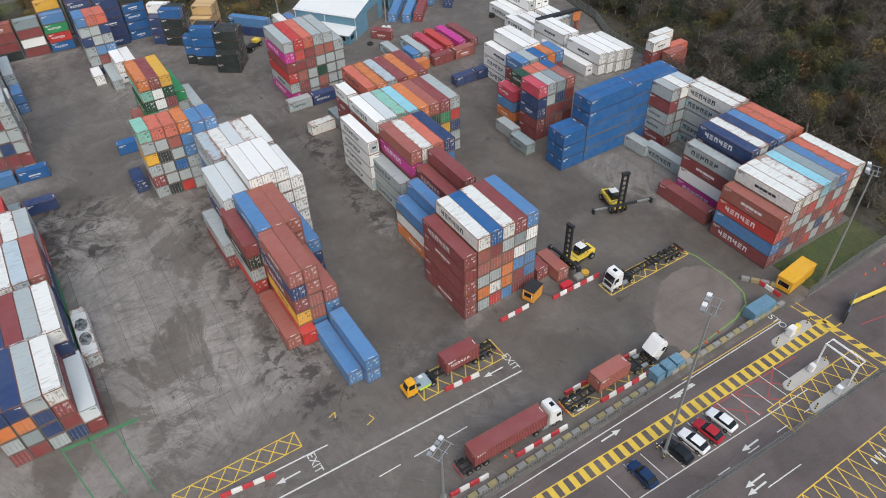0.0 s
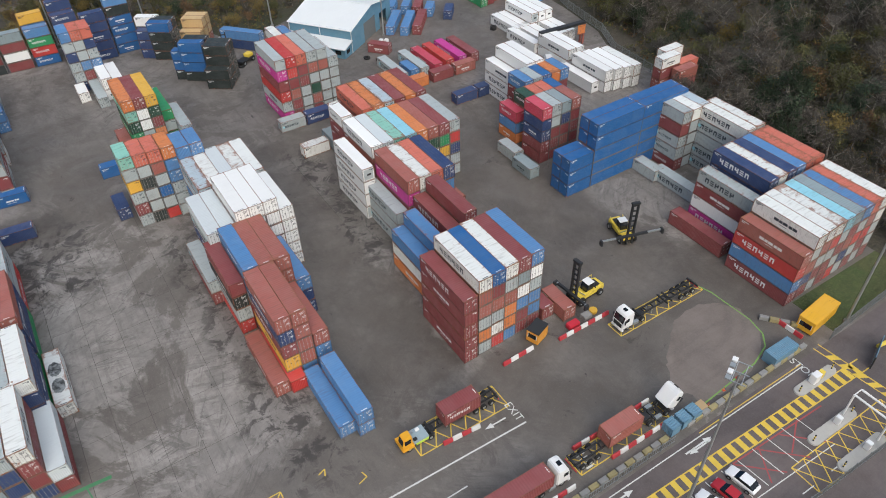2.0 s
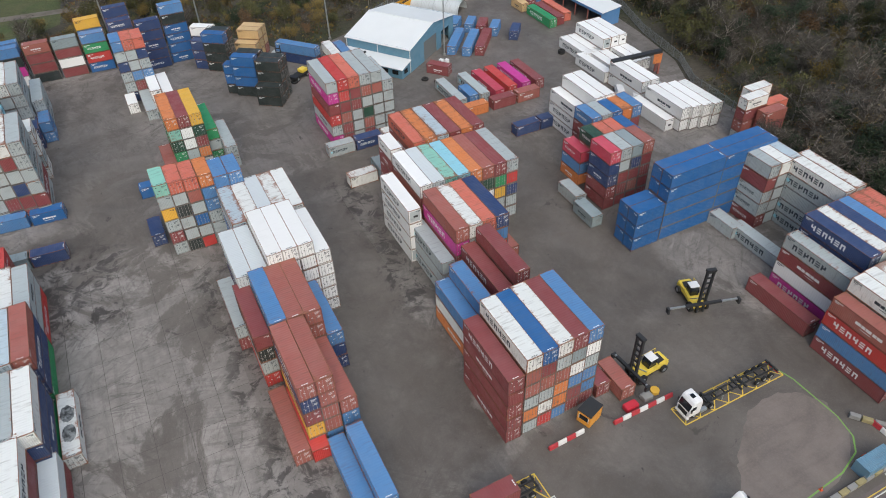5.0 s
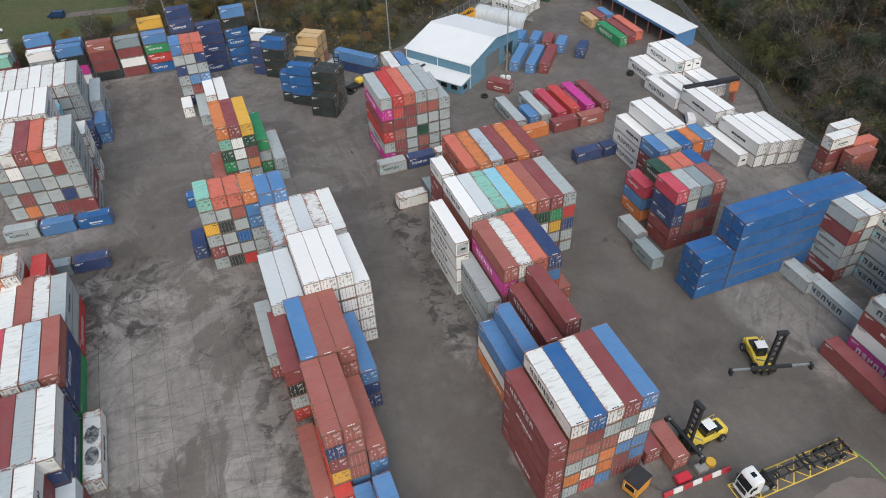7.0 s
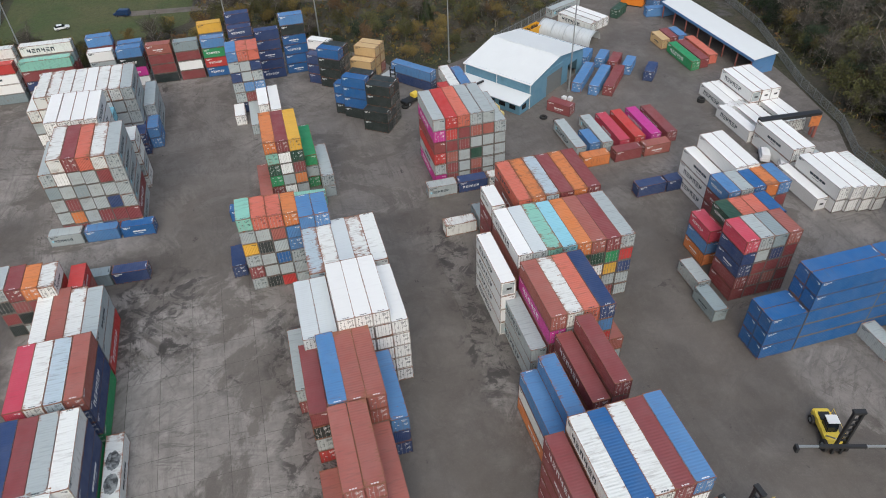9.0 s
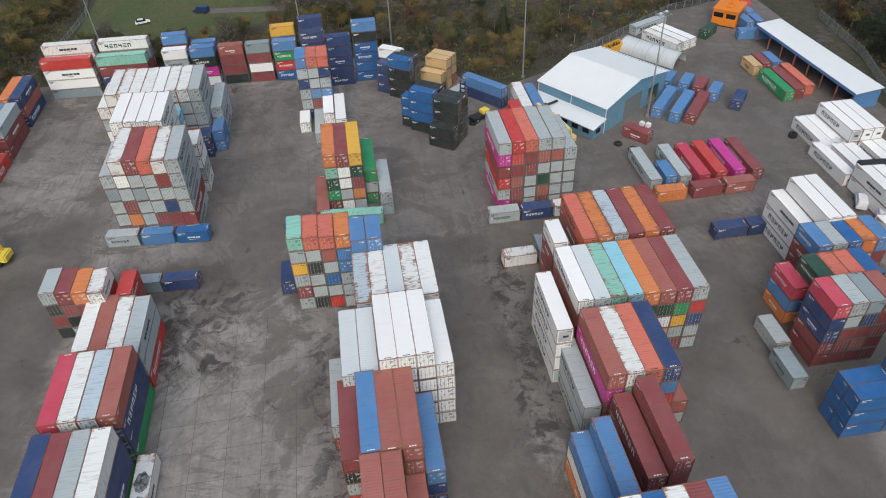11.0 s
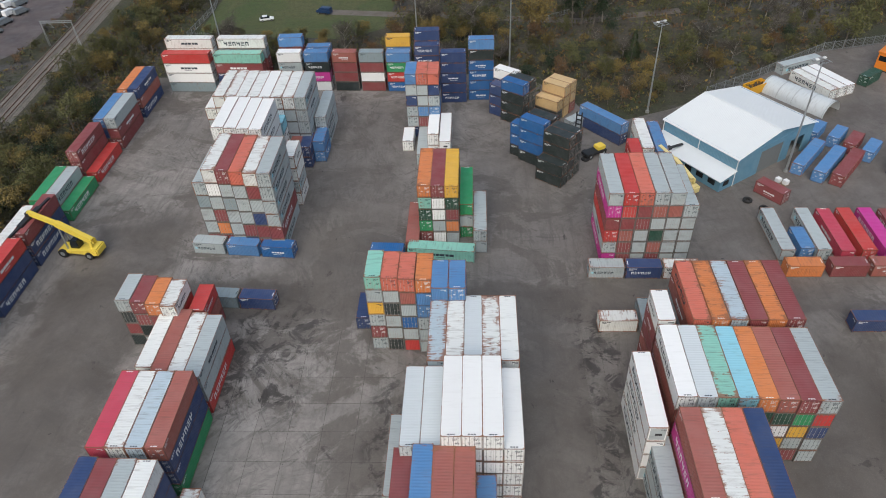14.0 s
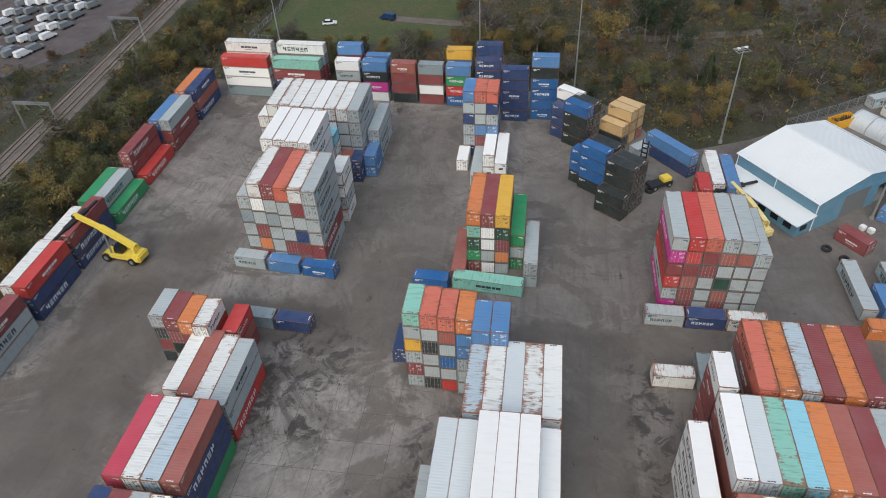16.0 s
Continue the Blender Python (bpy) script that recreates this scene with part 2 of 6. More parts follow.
def container_meshes(L, Hh, cool):
    key = (L, Hh, cool)
    if key in MESHES:
        return MESHES[key]
    W, p, b0 = WIDE, 0.11, BOX["g"]
    fr = bmesh.new()
    for sx in (-1, 1):
        for sy in (-1, 1):
            x, y = sx * (W / 2 - p / 2), sy * (L / 2 - p / 2)
            box(fr, x - p / 2, y - p / 2, 0.0, x + p / 2, y + p / 2, Hh - 0.03)
            for z in (0.0, Hh - 0.118):
                x2, y2 = sx * (W / 2 - 0.08), sy * (L / 2 - 0.085)
                box(fr, x2 - 0.084, y2 - 0.09, z, x2 + 0.084, y2 + 0.09, z + 0.118)
        box(fr, sx * W / 2 - (0.06 if sx > 0 else 0), -L / 2 + 0.1, Hh - 0.13, sx * W / 2 + (0 if sx > 0 else 0.06), L / 2 - 0.1, Hh - 0.045)
        box(fr, sx * W / 2 - (0.05 if sx > 0 else 0), -L / 2 + 0.1, 0.05, sx * W / 2 + (0 if sx > 0 else 0.05), L / 2 - 0.1, 0.19)
    for sy in (-1, 1):
        y = sy * (L / 2 - 0.05)
        box(fr, -W / 2 + 0.1, y - 0.05, Hh - 0.15, W / 2 - 0.1, y + 0.05, Hh - 0.045)
        box(fr, -W / 2 + 0.1, y - 0.05, 0.05, W / 2 - 0.1, y + 0.05, 0.19)
    box(fr, -W / 2 + 0.06, -L / 2 + 0.1, 0.10, W / 2 - 0.06, L / 2 - 0.1, 0.16)
    out = {"frame": to_mesh("frame", fr, b0)}
    sl, zb, zt = L - 0.22, 0.15, Hh - 0.08
    for name, sx in (("side_panel", -1), ("far_panel", 1)):
        bm = bmesh.new()
        if cool:
            corrugated(bm, sl, lambda s, d, e: (sx * (W / 2 - 0.012 - 0.014 * d), s - sl / 2, zb + (zt - zb) * e), 30)
        else:
            corrugated(bm, sl, lambda s, d, e: (sx * (W / 2 - 0.012 - 0.036 * d), s - sl / 2, zb + (zt - zb) * e), round(L / 0.278))
        out[name] = to_mesh(name, bm, b0)
    bm = bmesh.new()
    if cool:
        corrugated(bm, sl, lambda s, d, e: (W / 2 - 0.05 - (W - 0.1) * e, s - sl / 2, Hh - 0.040 - 0.008 * d), 10)
    else:
        corrugated(bm, sl, lambda s, d, e: (W / 2 - 0.05 - (W - 0.1) * e, s - sl / 2, Hh - 0.040 - 0.012 * d), round(L / 0.40))
    out["roof_panel"] = to_mesh("roof_panel", bm, b0)
    bm = bmesh.new()
    ew = W - 0.2
    if cool:
        box(bm, -ew / 2, L / 2 - 0.09, 0.16, ew / 2, L / 2 - 0.05, Hh - 0.12)
    else:
        corrugated(bm, ew, lambda s, d, e: (s - ew / 2, L / 2 - 0.03 - 0.045 * d, 0.16 + (Hh - 0.28) * e), 9)
    out["end_panel"] = to_mesh("end_panel", bm, b0)
    if cool:
        bm = bmesh.new()
        box(bm, -0.95, L / 2 - 0.052, 0.35, 0.95, L / 2 - 0.022, Hh - 0.3)
        for x in (-0.45, 0.45):
            tube(bm, (x, L / 2 - 0.04, Hh - 0.62), (x, L / 2 - 0.008, Hh - 0.62), 0.22, 0.22, 12)
        vent = bmesh.new()
        box(vent, -0.55, L / 2 - 0.03, Hh * 0.42, 0.30, L / 2 - 0.006, Hh * 0.42 + 0.42)
        out["vent"] = to_mesh("vent", vent, DARK)
        out["cooling_unit"] = to_mesh("cooling_unit", bm, CAB)
    dw = W / 2 - 0.12
    bm = bmesh.new()
    z0, z1, y = 0.18, Hh - 0.14, -L / 2 + 0.06
    box(bm, 0.01, y - 0.02, z0, dw, y + 0.03, z1)
    for i in range(5):
        za = z0 + 0.08 + (z1 - z0 - 0.1) * i / 5
        box(bm, 0.06, y - 0.032, za, dw - 0.05, y - 0.018, za + (z1 - z0) / 5 * 0.6)
    out["door"] = to_mesh("door", bm, b0)
    bm = bmesh.new()
    for x in (0.28, 0.80):
        tube(bm, (x, y - 0.055, z0 - 0.05), (x, y - 0.055, z1 + 0.05), 0.017, 0.017, 6)
        box(bm, x - 0.02, y - 0.06, z0 + 0.9, x + 0.20, y - 0.035, z0 + 0.94)
        for z in (z0 + 0.05, z0 + 0.7, z0 + 1.5, z1 - 0.1):
            box(bm, x - 0.04, y - 0.062, z, x + 0.04, y - 0.03, z + 0.09)
    out["lock_gear"] = to_mesh("lock_gear", bm, STEEL)
    MESHES[key] = out
    return out


def marks_mesh(kind, L, Hh):
    """Plain shapes in place of the lettering on the long sides, the ends and the roof."""
    key = ("marks", kind, L, Hh)
    if key in MESHES:
        return MESHES[key]
    bm = bmesh.new()
    W = WIDE

    def side(y0, y1, z0, z1, sx):
        x = sx * (W / 2 + 0.003)
        bm.faces.new([bm.verts.new(c) for c in ((x, y0, z0), (x, y1, z0), (x, y1, z1), (x, y0, z1))])
    for sx in (-1, 1):
        d = -sx
        for k in range(4):
            side(d * (L / 2 - 1.75 + k * 0.36), d * (L / 2 - 1.47 + k * 0.36), Hh - 0.45, Hh - 0.28, sx)
        side(d * (L / 2 - 1.1), d * (L / 2 - 0.45), Hh - 0.68, Hh - 0.56, sx)
        if kind == "word":
            n, w, tall = (6, 0.92, 1.0) if L > 8 else (6, 0.48, 0.55)
            z = Hh * 0.5
            for k in range(n):
                c = d * (1.2 if L > 8 else 0.5) + (k - n / 2 + 0.5) * w * 1.2
                a, b2 = c - w * 0.44, c + w * 0.44
                lo, hi = z - tall / 2, z + tall / 2
                if k % 3 == 0:
                    side(a, a + w * 0.27, lo, hi, sx), side(b2 - w * 0.27, b2, lo, hi, sx), side(a + w * 0.27, b2 - w * 0.27, hi - tall * 0.34, hi, sx)
                elif k % 3 == 1:
                    side(a, b2, lo, lo + tall * 0.22, sx), side(a, b2, hi - tall * 0.22, hi, sx), side(a, b2, z - tall * 0.11, z + tall * 0.11, sx)
                else:
                    side(a, a + w * 0.30, lo, hi, sx), side(a + w * 0.30, b2, z - tall * 0.14, z + tall * 0.14, sx), side(b2 - w * 0.3, b2, z + tall * 0.14, hi, sx)
        if kind == "line":
            for k, (a, b2) in enumerate(((-2.4, -1.6), (-1.5, -0.9), (-0.7, 0.2), (0.3, 0.9), (1.0, 1.9))):
                f = 1.0 if L > 8 else 0.55
                side(a * f, b2 * f, Hh * 0.42, Hh * 0.42 + 0.42 * f + 0.1, sx)
            side(-0.8, 0.9, Hh * 0.28, Hh * 0.28 + 0.09, sx)
    for k in range(4):
        x = 0.12 + k * 0.22
        bm.faces.new([bm.verts.new(c) for c in ((x, -L / 2 - 0.02, Hh - 0.50), (x + 0.16, -L / 2 - 0.02, Hh - 0.50), (x + 0.16, -L / 2 - 0.02, Hh - 0.40), (x, -L / 2 - 0.02, Hh - 0.40))])
    for x, w, z, h in () if kind == "spare" else ((0.15, 0.55, Hh - 0.66, 0.07), (0.15, 0.42, Hh - 0.80, 0.06), (0.45, 0.5, Hh * 0.52, 0.06), (0.45, 0.5, Hh * 0.47, 0.06), (0.45, 0.4, Hh * 0.42, 0.06),
                       (-0.80, 0.20, Hh - 0.56, 0.14), (-0.80, 0.14, Hh * 0.30, 0.12), (-0.5, 0.3, Hh * 0.5, 0.1)):
        bm.faces.new([bm.verts.new(c) for c in ((x, -L / 2 - 0.02, z), (x + w, -L / 2 - 0.02, z), (x + w, -L / 2 - 0.02, z + h), (x, -L / 2 - 0.02, z + h))])
    for x, w, z in ((-0.95, 0.75, Hh - 0.50), (-0.95, 0.3, Hh - 0.66)):
        bm.faces.new([bm.verts.new(c) for c in ((x, L / 2 + 0.003, z), (x, L / 2 + 0.003, z + 0.1), (x + w, L / 2 + 0.003, z + 0.1), (x + w, L / 2 + 0.003, z))])
    for k in range(3):
        x = -0.45 + k * 0.32
        bm.faces.new([bm.verts.new(c) for c in ((x, -L / 2 + 0.22, Hh - 0.012), (x + 0.25, -L / 2 + 0.22, Hh - 0.012), (x + 0.25, -L / 2 + 0.36, Hh - 0.012), (x, -L / 2 + 0.36, Hh - 0.012))])
    me = to_mesh("marking", bm, INK_W)
    MESHES[key] = me
    return me


def star_mesh(L, Hh):
    key = ("star", L, Hh)
    if key in MESHES:
        return MESHES[key]
    bm = bmesh.new()
    f = 1.0 if L > 8 else 0.6
    x, c = -(WIDE / 2 + 0.004), 4.6 if L > 8 else 2.4
    pts = [((0.62 if k % 2 else 0.26) * f, math.pi * k / 7) for k in range(14)]
    bm.faces.new([bm.verts.new((x, c + r * math.sin(a), Hh / 2 + r * math.cos(a))) for r, a in pts])
    me = to_mesh("emblem", bm, INK_C)
    MESHES[key] = me
    return me


LONG_NAMES = {40: "forty-foot", 20: "twenty-foot"}
WEAR = {"W": "worn and rust-streaked", "l": "badly rusted", "w": "clean insulated", "L": "smooth-roofed"}
PLAN = []


def container(x, y, z, code, size=40, Hh=2.591, turn=0.0, mark=None, group="stacked shipping containers", where=""):
    """Enters one shipping container in the plan; x, y is the middle of its base, its doors face -y before the turn."""
    PLAN.append((x, y, z, code, size, Hh, turn, mark, group, where))


def joined(name, pieces, material):
    """One mesh from several; each piece is a mesh and a mirror in x."""
    v, f, base = [], [], 0
    for me, sx in pieces:
        v += [(c.co.x * sx, c.co.y, c.co.z) for c in me.vertices]
        f += [[base + i for i in p.vertices] for p in me.polygons]
        base += len(me.vertices)
    out = bpy.data.meshes.new(name)
    out.from_pydata(v, [], f)
    out.materials.append(material)
    return out


def body_mesh(L, Hh, cool):
    key = ("body", L, Hh, cool)
    if key not in MESHES:
        ms = container_meshes(L, Hh, cool)
        me = joined("body", [(ms[k], 1) for k in ("frame", "side_panel", "far_panel", "roof_panel", "end_panel")], BOX["g"])
        me.materials.append(GAP_SHADE)
        n = len(ms["frame"].polygons)
        me.polygons.foreach_set("material_index", [1 if i < n else 0 for i in range(len(me.polygons))])
        MESHES[key] = me
    return MESHES[key]


def shell_mesh(L, Hh, cool):
    key = ("shell", L, Hh, cool)
    if key not in MESHES:
        ms = container_meshes(L, Hh, cool)
        MESHES[key] = joined("shell", [(ms[k], 1) for k in ("side_panel", "far_panel", "roof_panel", "end_panel")], BOX["g"])
    return MESHES[key]


def gear_mesh(L, Hh, cool):
    key = ("gear", L, Hh, cool)
    if key not in MESHES:
        ms = container_meshes(L, Hh, cool)
        MESHES[key] = joined("lock_gear", [(ms["lock_gear"], 1), (ms["lock_gear"], -1)], STEEL)
    return MESHES[key]


def raise_container(n, x, y, z, code, size, Hh, turn, mark, group, where, open_front=True, boxed=False):
    L = 12.192 if size == 40 else 6.058
    cool = code == "w"
    ms, mat = container_meshes(L, Hh, cool), BOX[code]
    tone = PAINT[code][0].replace("_", " ")
    wear = WEAR.get(code, "corrugated steel")
    name = "refrigerated_container" if cool else "shipping_container" if size == 40 else "short_container"
    label = f"{tone} {LONG_NAMES[size]} {wear} container" + (where or (" standing on the yard" if z < 0.1 else " stacked on another container"))
    root = thing(name, pose(x, y, z, 0, 0, turn), label, "container", group)
    if boxed:
        part("body", body_mesh(L, Hh, cool), mat, root)
        for s in (1, -1):
            d = part("door", ms["door"], mat, root)
            d.scale = (s, 1, 1)
        if open_front and turn % 360 < 100:
            part("lock_gear", gear_mesh(L, Hh, cool), RODS if code in "wWgLl" else (GEAR, RODS, GEAR)[n % 3], root)
        return root
    part("frame", ms["frame"], EDGE.get(code, mat), root)
    if y > 140 or x > 112 or x < -30:
        part("shell", shell_mesh(L, Hh, cool), mat, root)
    else:
        part("side_panel", ms["side_panel"], mat, root)
        part("side_panel", ms["far_panel"], mat, root)
        part("roof_panel", ms["roof_panel"], mat, root)
        part("end_panel", ms["end_panel"], mat, root)
    if cool and open_front:
        part("vent", ms["vent"], DARK, part("cooling_unit", ms["cooling_unit"], CAB if n % 3 else BOX["g"], root))
    for s in (1, -1):
        d = part("door", ms["door"], mat, root)
        d.scale = (s, 1, 1)
    if open_front and turn % 360 < 100:
        part("lock_gear", gear_mesh(L, Hh, cool), RODS if code in "wWgLl" else (GEAR, RODS, GEAR)[n % 3], root)
    light = code in "wWgLltcTysG"
    kind = mark or ("word" if n % 10 < {"w": 6, "e": 8, "p": 9, "R": 6, "r": 5, "n": 4, "W": 4, "m": 2}.get(code, 1) else "line" if n % 3 == 0 else "id")
    if kind == "star":
        for s in (0, 180):
            part("emblem", star_mesh(L, Hh), INK_C, root).rotation_euler = (0, 0, radians(s))
        kind = "word"
    tagged(part("marking", marks_mesh(kind, L, Hh), INK_D if light else INK_W, root), kind="stuff")
    return root


def raise_plan():
    """Builds the plan. Boxes that are walled in on every side and roofed over become one joined mass."""
    C = np.array([(p[0], p[1], p[2] + p[5] / 2) for p in PLAN])
    half = []
    for p in PLAN:
        L = 12.192 if p[4] == 40 else 6.058
        a = radians(p[6])
        half.append((abs(math.sin(a)) * L / 2 + abs(math.cos(a)) * 1.22, abs(math.cos(a)) * L / 2 + abs(math.sin(a)) * 1.22, p[5] / 2))
    half = np.array(half)
    def taken(pt):
        return bool((np.abs(C - pt) < half + 0.05).all(1).any())
    cache = {}

    def soup(key, me):
        """The points and faces of a mesh as arrays."""
        if key not in cache:
            co = np.empty(len(me.vertices) * 3)
            me.vertices.foreach_get("co", co)
            cache[key] = (co.reshape(-1, 3), [tuple(f.vertices) for f in me.polygons])
        return cache[key]

    codes = list(PAINT)
    vs, fs, mi, base = [], [], [], 0
    for n, p in enumerate(PLAN):
        c, h = C[n], half[n]
        up = all(taken(c + (dx * h[0] * 0.6, dy * h[1] * 0.7, h[2] + 0.5)) for dx in (-1, 1) for dy in (-1, 0, 1))
        sides = [all(taken(c + (s * (h[0] + 0.5), dy * h[1] * 0.7, dz * h[2] * 0.6)) for dy in (-1, 0, 1) for dz in (-1, 1)) for s in (-1, 1)]
        front = all(taken(c + (dx * h[0] * 0.6, -h[1] - 0.7, dz * h[2] * 0.6)) for dx in (-1, 1) for dz in (-1, 1))
        inner = sides[0] if c[0] > 36 else sides[1] if c[0] < 2 else all(sides)   # the side that faces the middle of the yard
        boxed = up and inner
        far = c[1] > 112 or c[0] > 84 or c[0] < -30
        if not boxed or not (far or front):
            raise_container(n, *p, open_front=not front, boxed=boxed)
            continue
        m = np.array(pose(p[0], p[1], p[2], 0, 0, p[6]))
        L = 12.192 if p[4] == 40 else 6.058
        ms = container_meshes(L, p[5], p[3] == "w")
        for key in ("frame", "side_panel", "far_panel", "roof_panel", "end_panel", "door", "lock_gear"):
            co, faces = soup((L, p[5], p[3] == "w", key), ms[key])
            for sx in ((1, -1) if key in ("door", "lock_gear") else (1,)):
                vs.append((co * (sx, 1, 1)) @ m[:3, :3].T + m[:3, 3])
                fs += [tuple(base + v for v in f) for f in faces]
                mi += [len(codes) if key == "lock_gear" else len(codes) + 1 if key == "frame" else codes.index(p[3])] * len(faces)
                base += len(co)
    me = bpy.data.meshes.new("inner_containers")
    me.from_pydata(np.concatenate(vs), [], fs)
    for k in codes:
        me.materials.append(BOX[k])
    me.materials.append(GEAR)
    me.materials.append(GAP_SHADE)
    me.polygons.foreach_set("material_index", mi)
    tagged(new("inner_containers", me), "painted steel containers deep inside the stacks", "container", kind="stuff")


def stack(x0, y0, cols, size=40, Hh=2.591, st=0.0, pitch=2.51, group="", flip=None, seed=0):
    """Columns of containers side by side along x with their length along y; each string runs from the ground up ('.': nothing)."""
    rnd = random.Random(int(abs(x0 * 13 + y0 * 7)) + seed)
    L = 12.192 if size == 40 else 6.058
    for i, col in enumerate(cols):
        for k, code in enumerate(col):
            if code == ".":
                continue
            turn = 180 * (rnd.random() < 0.4) if flip is None else 180 * flip
            mk = "star" if code == "g" and rnd.random() < 0.7 else None
            container(x0 + WIDE / 2 + i * pitch + rnd.uniform(-0.03, 0.03), y0 + L / 2 + st * i + rnd.uniform(-0.06, 0.06), k * Hh, code, size, Hh, turn, mk, group or "stacked shipping containers")


def line(x0, y0, codes, size=20, Hh=2.591, gap=0.25, turn=0.0, group="containers in a line"):
    """Containers end to end from x0, near face at y0, along a line that turns from +x; each code is a column from the ground up."""
    L = 12.192 if size == 40 else 6.058
    c, s = math.cos(radians(turn)), math.sin(radians(turn))
    rnd = random.Random(int(abs(x0 * 11 + y0)))
    for i, col in enumerate(codes):
        u, v = L / 2 + i * (L + gap), WIDE / 2
        for k, code in enumerate(col):
            if code != ".":
                container(x0 + u * c - v * s, y0 + u * s + v * c, k * Hh, code, size, Hh, 90 + turn + 180 * (rnd.random() < 0.5), "star" if code == "g" else None, group)

# ---- the stacks, row by row ----
HC = 2.896
# west row, from the back to the front
stack(-29.0, 183.0, ["gwgW", "gBgWW", "ggggW", "gmgwW", "gggwW", "gggww", "gggwW", "ggggW", "ggggg"], 40, HC, -0.2, group="west row of stacks")
stack(-6.2, 185.0, ["ggg"], 40, 2.591)
stack(-18.8, 178.0, ["gmws", "gmwn", "mwwc"], 20, 2.591)
stack(-21.0, 165.0, ["wwwwww", "wmwwww", "wwgwww", "wgwwww", "mm"], 40, HC, -0.35, flip=0)
stack(-8.6, 177.0, ["nn"], 20), stack(-6.0, 179.2, ["bb"], 20), stack(-10.8, 178.0, ["oO"], 20)
stack(-21.1, 151.2, ["mggGg", "momgwW", "gggGgm", "nmgggs", "mmngmW", "gmgggg"], 40, HC, -0.38, group="west row of stacks")
stack(-8.2, 163.6, ["WgWW"], 20, HC)
line(-23.6, 148.9, ["g", "b", "B"], 20, 2.591, 0.55, -5.5)
line(-17.4, 134.7, ["G", "n"], 20, 2.591, 0.3, -4)
stack(-26.4, 126.0, ["kmkg", "gkmm", "ggmo", "ggrW"], 20, 2.591, -0.45)
stack(-15.6, 126.2, ["mOr"], 20)
stack(-19.6, 114.6, ["gOW", "gmO", "gWW", "rgg"], 40, 2.75, -0.6, group="west row of stacks")
stack(-19.3, 99.6, ["nmgR", "gnmW", "mnnl", "ennO"], 40, 2.75, 0, group="west row of stacks")
stack(-19.4, 86.2, ["gmnn", "kgmm", "mngg", "ennW"], 40, 2.75, -0.1, group="west row of stacks")
stack(-21.4, 74.5, ["mgon", "mGon", "gnng", "nmmW"], 40, 2.75, 0, group="west row of stacks")
stack(-11.4, 74.4, ["mL"], 40)
stack(-9.1, 87.0, ["W"], 40)
# middle row
stack(12.8, 125.3, ["gmgygt", "kggkgs", "rgBgOs", "gggbbo"], 20, 2.591, -0.25, group="middle row of stacks")
stack(22.7, 123.0, ["gbbbbb", "gbbbbb"], 20, 2.591)
stack(9.6, 129.5, ["n"], 20)
line(9.9, 146.2, ["B"], 20, 2.591, 0.3, -3), line(16.6, 146.9, ["t"], 40, 2.591, 0.3, -6)
stack(22.6, 111.9, ["lbbll", "nWgWW", "gWWWL", "gWWWW", "gWWWW"], 40, 2.6, 0, 2.45, group="middle row of stacks", flip=1)
stack(25.0, 98.5, ["wwwwww", "wwwwww", "wwwwww", "wwwww"], 40, 2.6, 0, 2.45, flip=0, group="middle row of stacks")
stack(20.0, 98.8, ["gnngL", "mnggL"], 40, 2.6, 0, 2.44)
stack(17.5, 96.8, ["mg"], 40)
stack(19.1, 87.8, ["rgkm"], 40, 2.75)
stack(21.7, 86.5, ["mrgbb", "gbmOO", "mOnOO"], 40, 2.75, -0.15, 2.46, group="middle row of stacks", flip=0)
stack(29.1, 86.0, ["nnb"], 40, 2.75)
stack(21.5, 74.2, ["rymnO", "bOOOO"], 40, 2.75, 0, 2.46, group="middle row of stacks", flip=0)
stack(26.5, 74.0, ["bbO"], 40, 2.75, flip=0)
stack(18.7, 72.8, ["O"], 40), stack(21.2, 72.2, ["r"], 40)
stack(23.6, 61.2, ["b"], 40, flip=0), stack(26.1, 60.0, ["bb"], 40, flip=0)
# east row
stack(51.0, 145.0, ["pgrmpg", "mmOmrr", "gggmms", "mOdgOg", "ggggOg", "ggggg"], 40, 2.591, 0, group="east row of stacks")
line(48.5, 141.4, ["g", "n", "W"], 20, 2.591, 0.3, -1)
line(48.6, 128.8, ["W"], 20), stack(55.2, 128.0, ["G"], 20)
stack(58.8, 118.9, ["mOgOs", "gmOgo", "gmgml", "mggmm", "OggOo", "gnrOm"], 40, 2.65, 0, 2.53, group="east row of stacks")
stack(54.0, 118.8, ["mOmmw"], 20, 2.65)
stack(54.0, 106.2, ["mmmOw", "ggOgL", "gOmgt", "gmgmc", "mOgdo", "gywdO", "mgyem", "ggnrg"], 40, 2.6, -0.1, 2.445, group="east row of stacks", flip=0)
stack(50.0, 102.6, ["wwww"], 40, HC, flip=1)
stack(53.5, 91.9, ["mmmpO", "gmngW", "mOmOs", "Omrbn"], 40, 2.75, 0, 2.46, group="east row of stacks", flip=0)
stack(50.9, 92.0, ["ggg"], 40), stack(63.6, 92.6, ["gO"], 20)
stack(50.3, 76.1, ["mOmb"], 40, 2.75), stack(47.9, 76.4, ["oWb"], 40, 2.75)
stack(54.1, 79.1, ["gmOm", "mOmmm"], 40, 2.75, 0.1, 2.7, group="east row of stacks", flip=0)
stack(48.3, 62.8, ["gogOOW", "rWgOmB", "booOgW", "mmbwGm", "mbbgwb"], 40, 2.68, 0.1, 2.44, group="east row of stacks", flip=0)
stack(45.6, 62.6, ["mmmmm"], 40, 2.72)
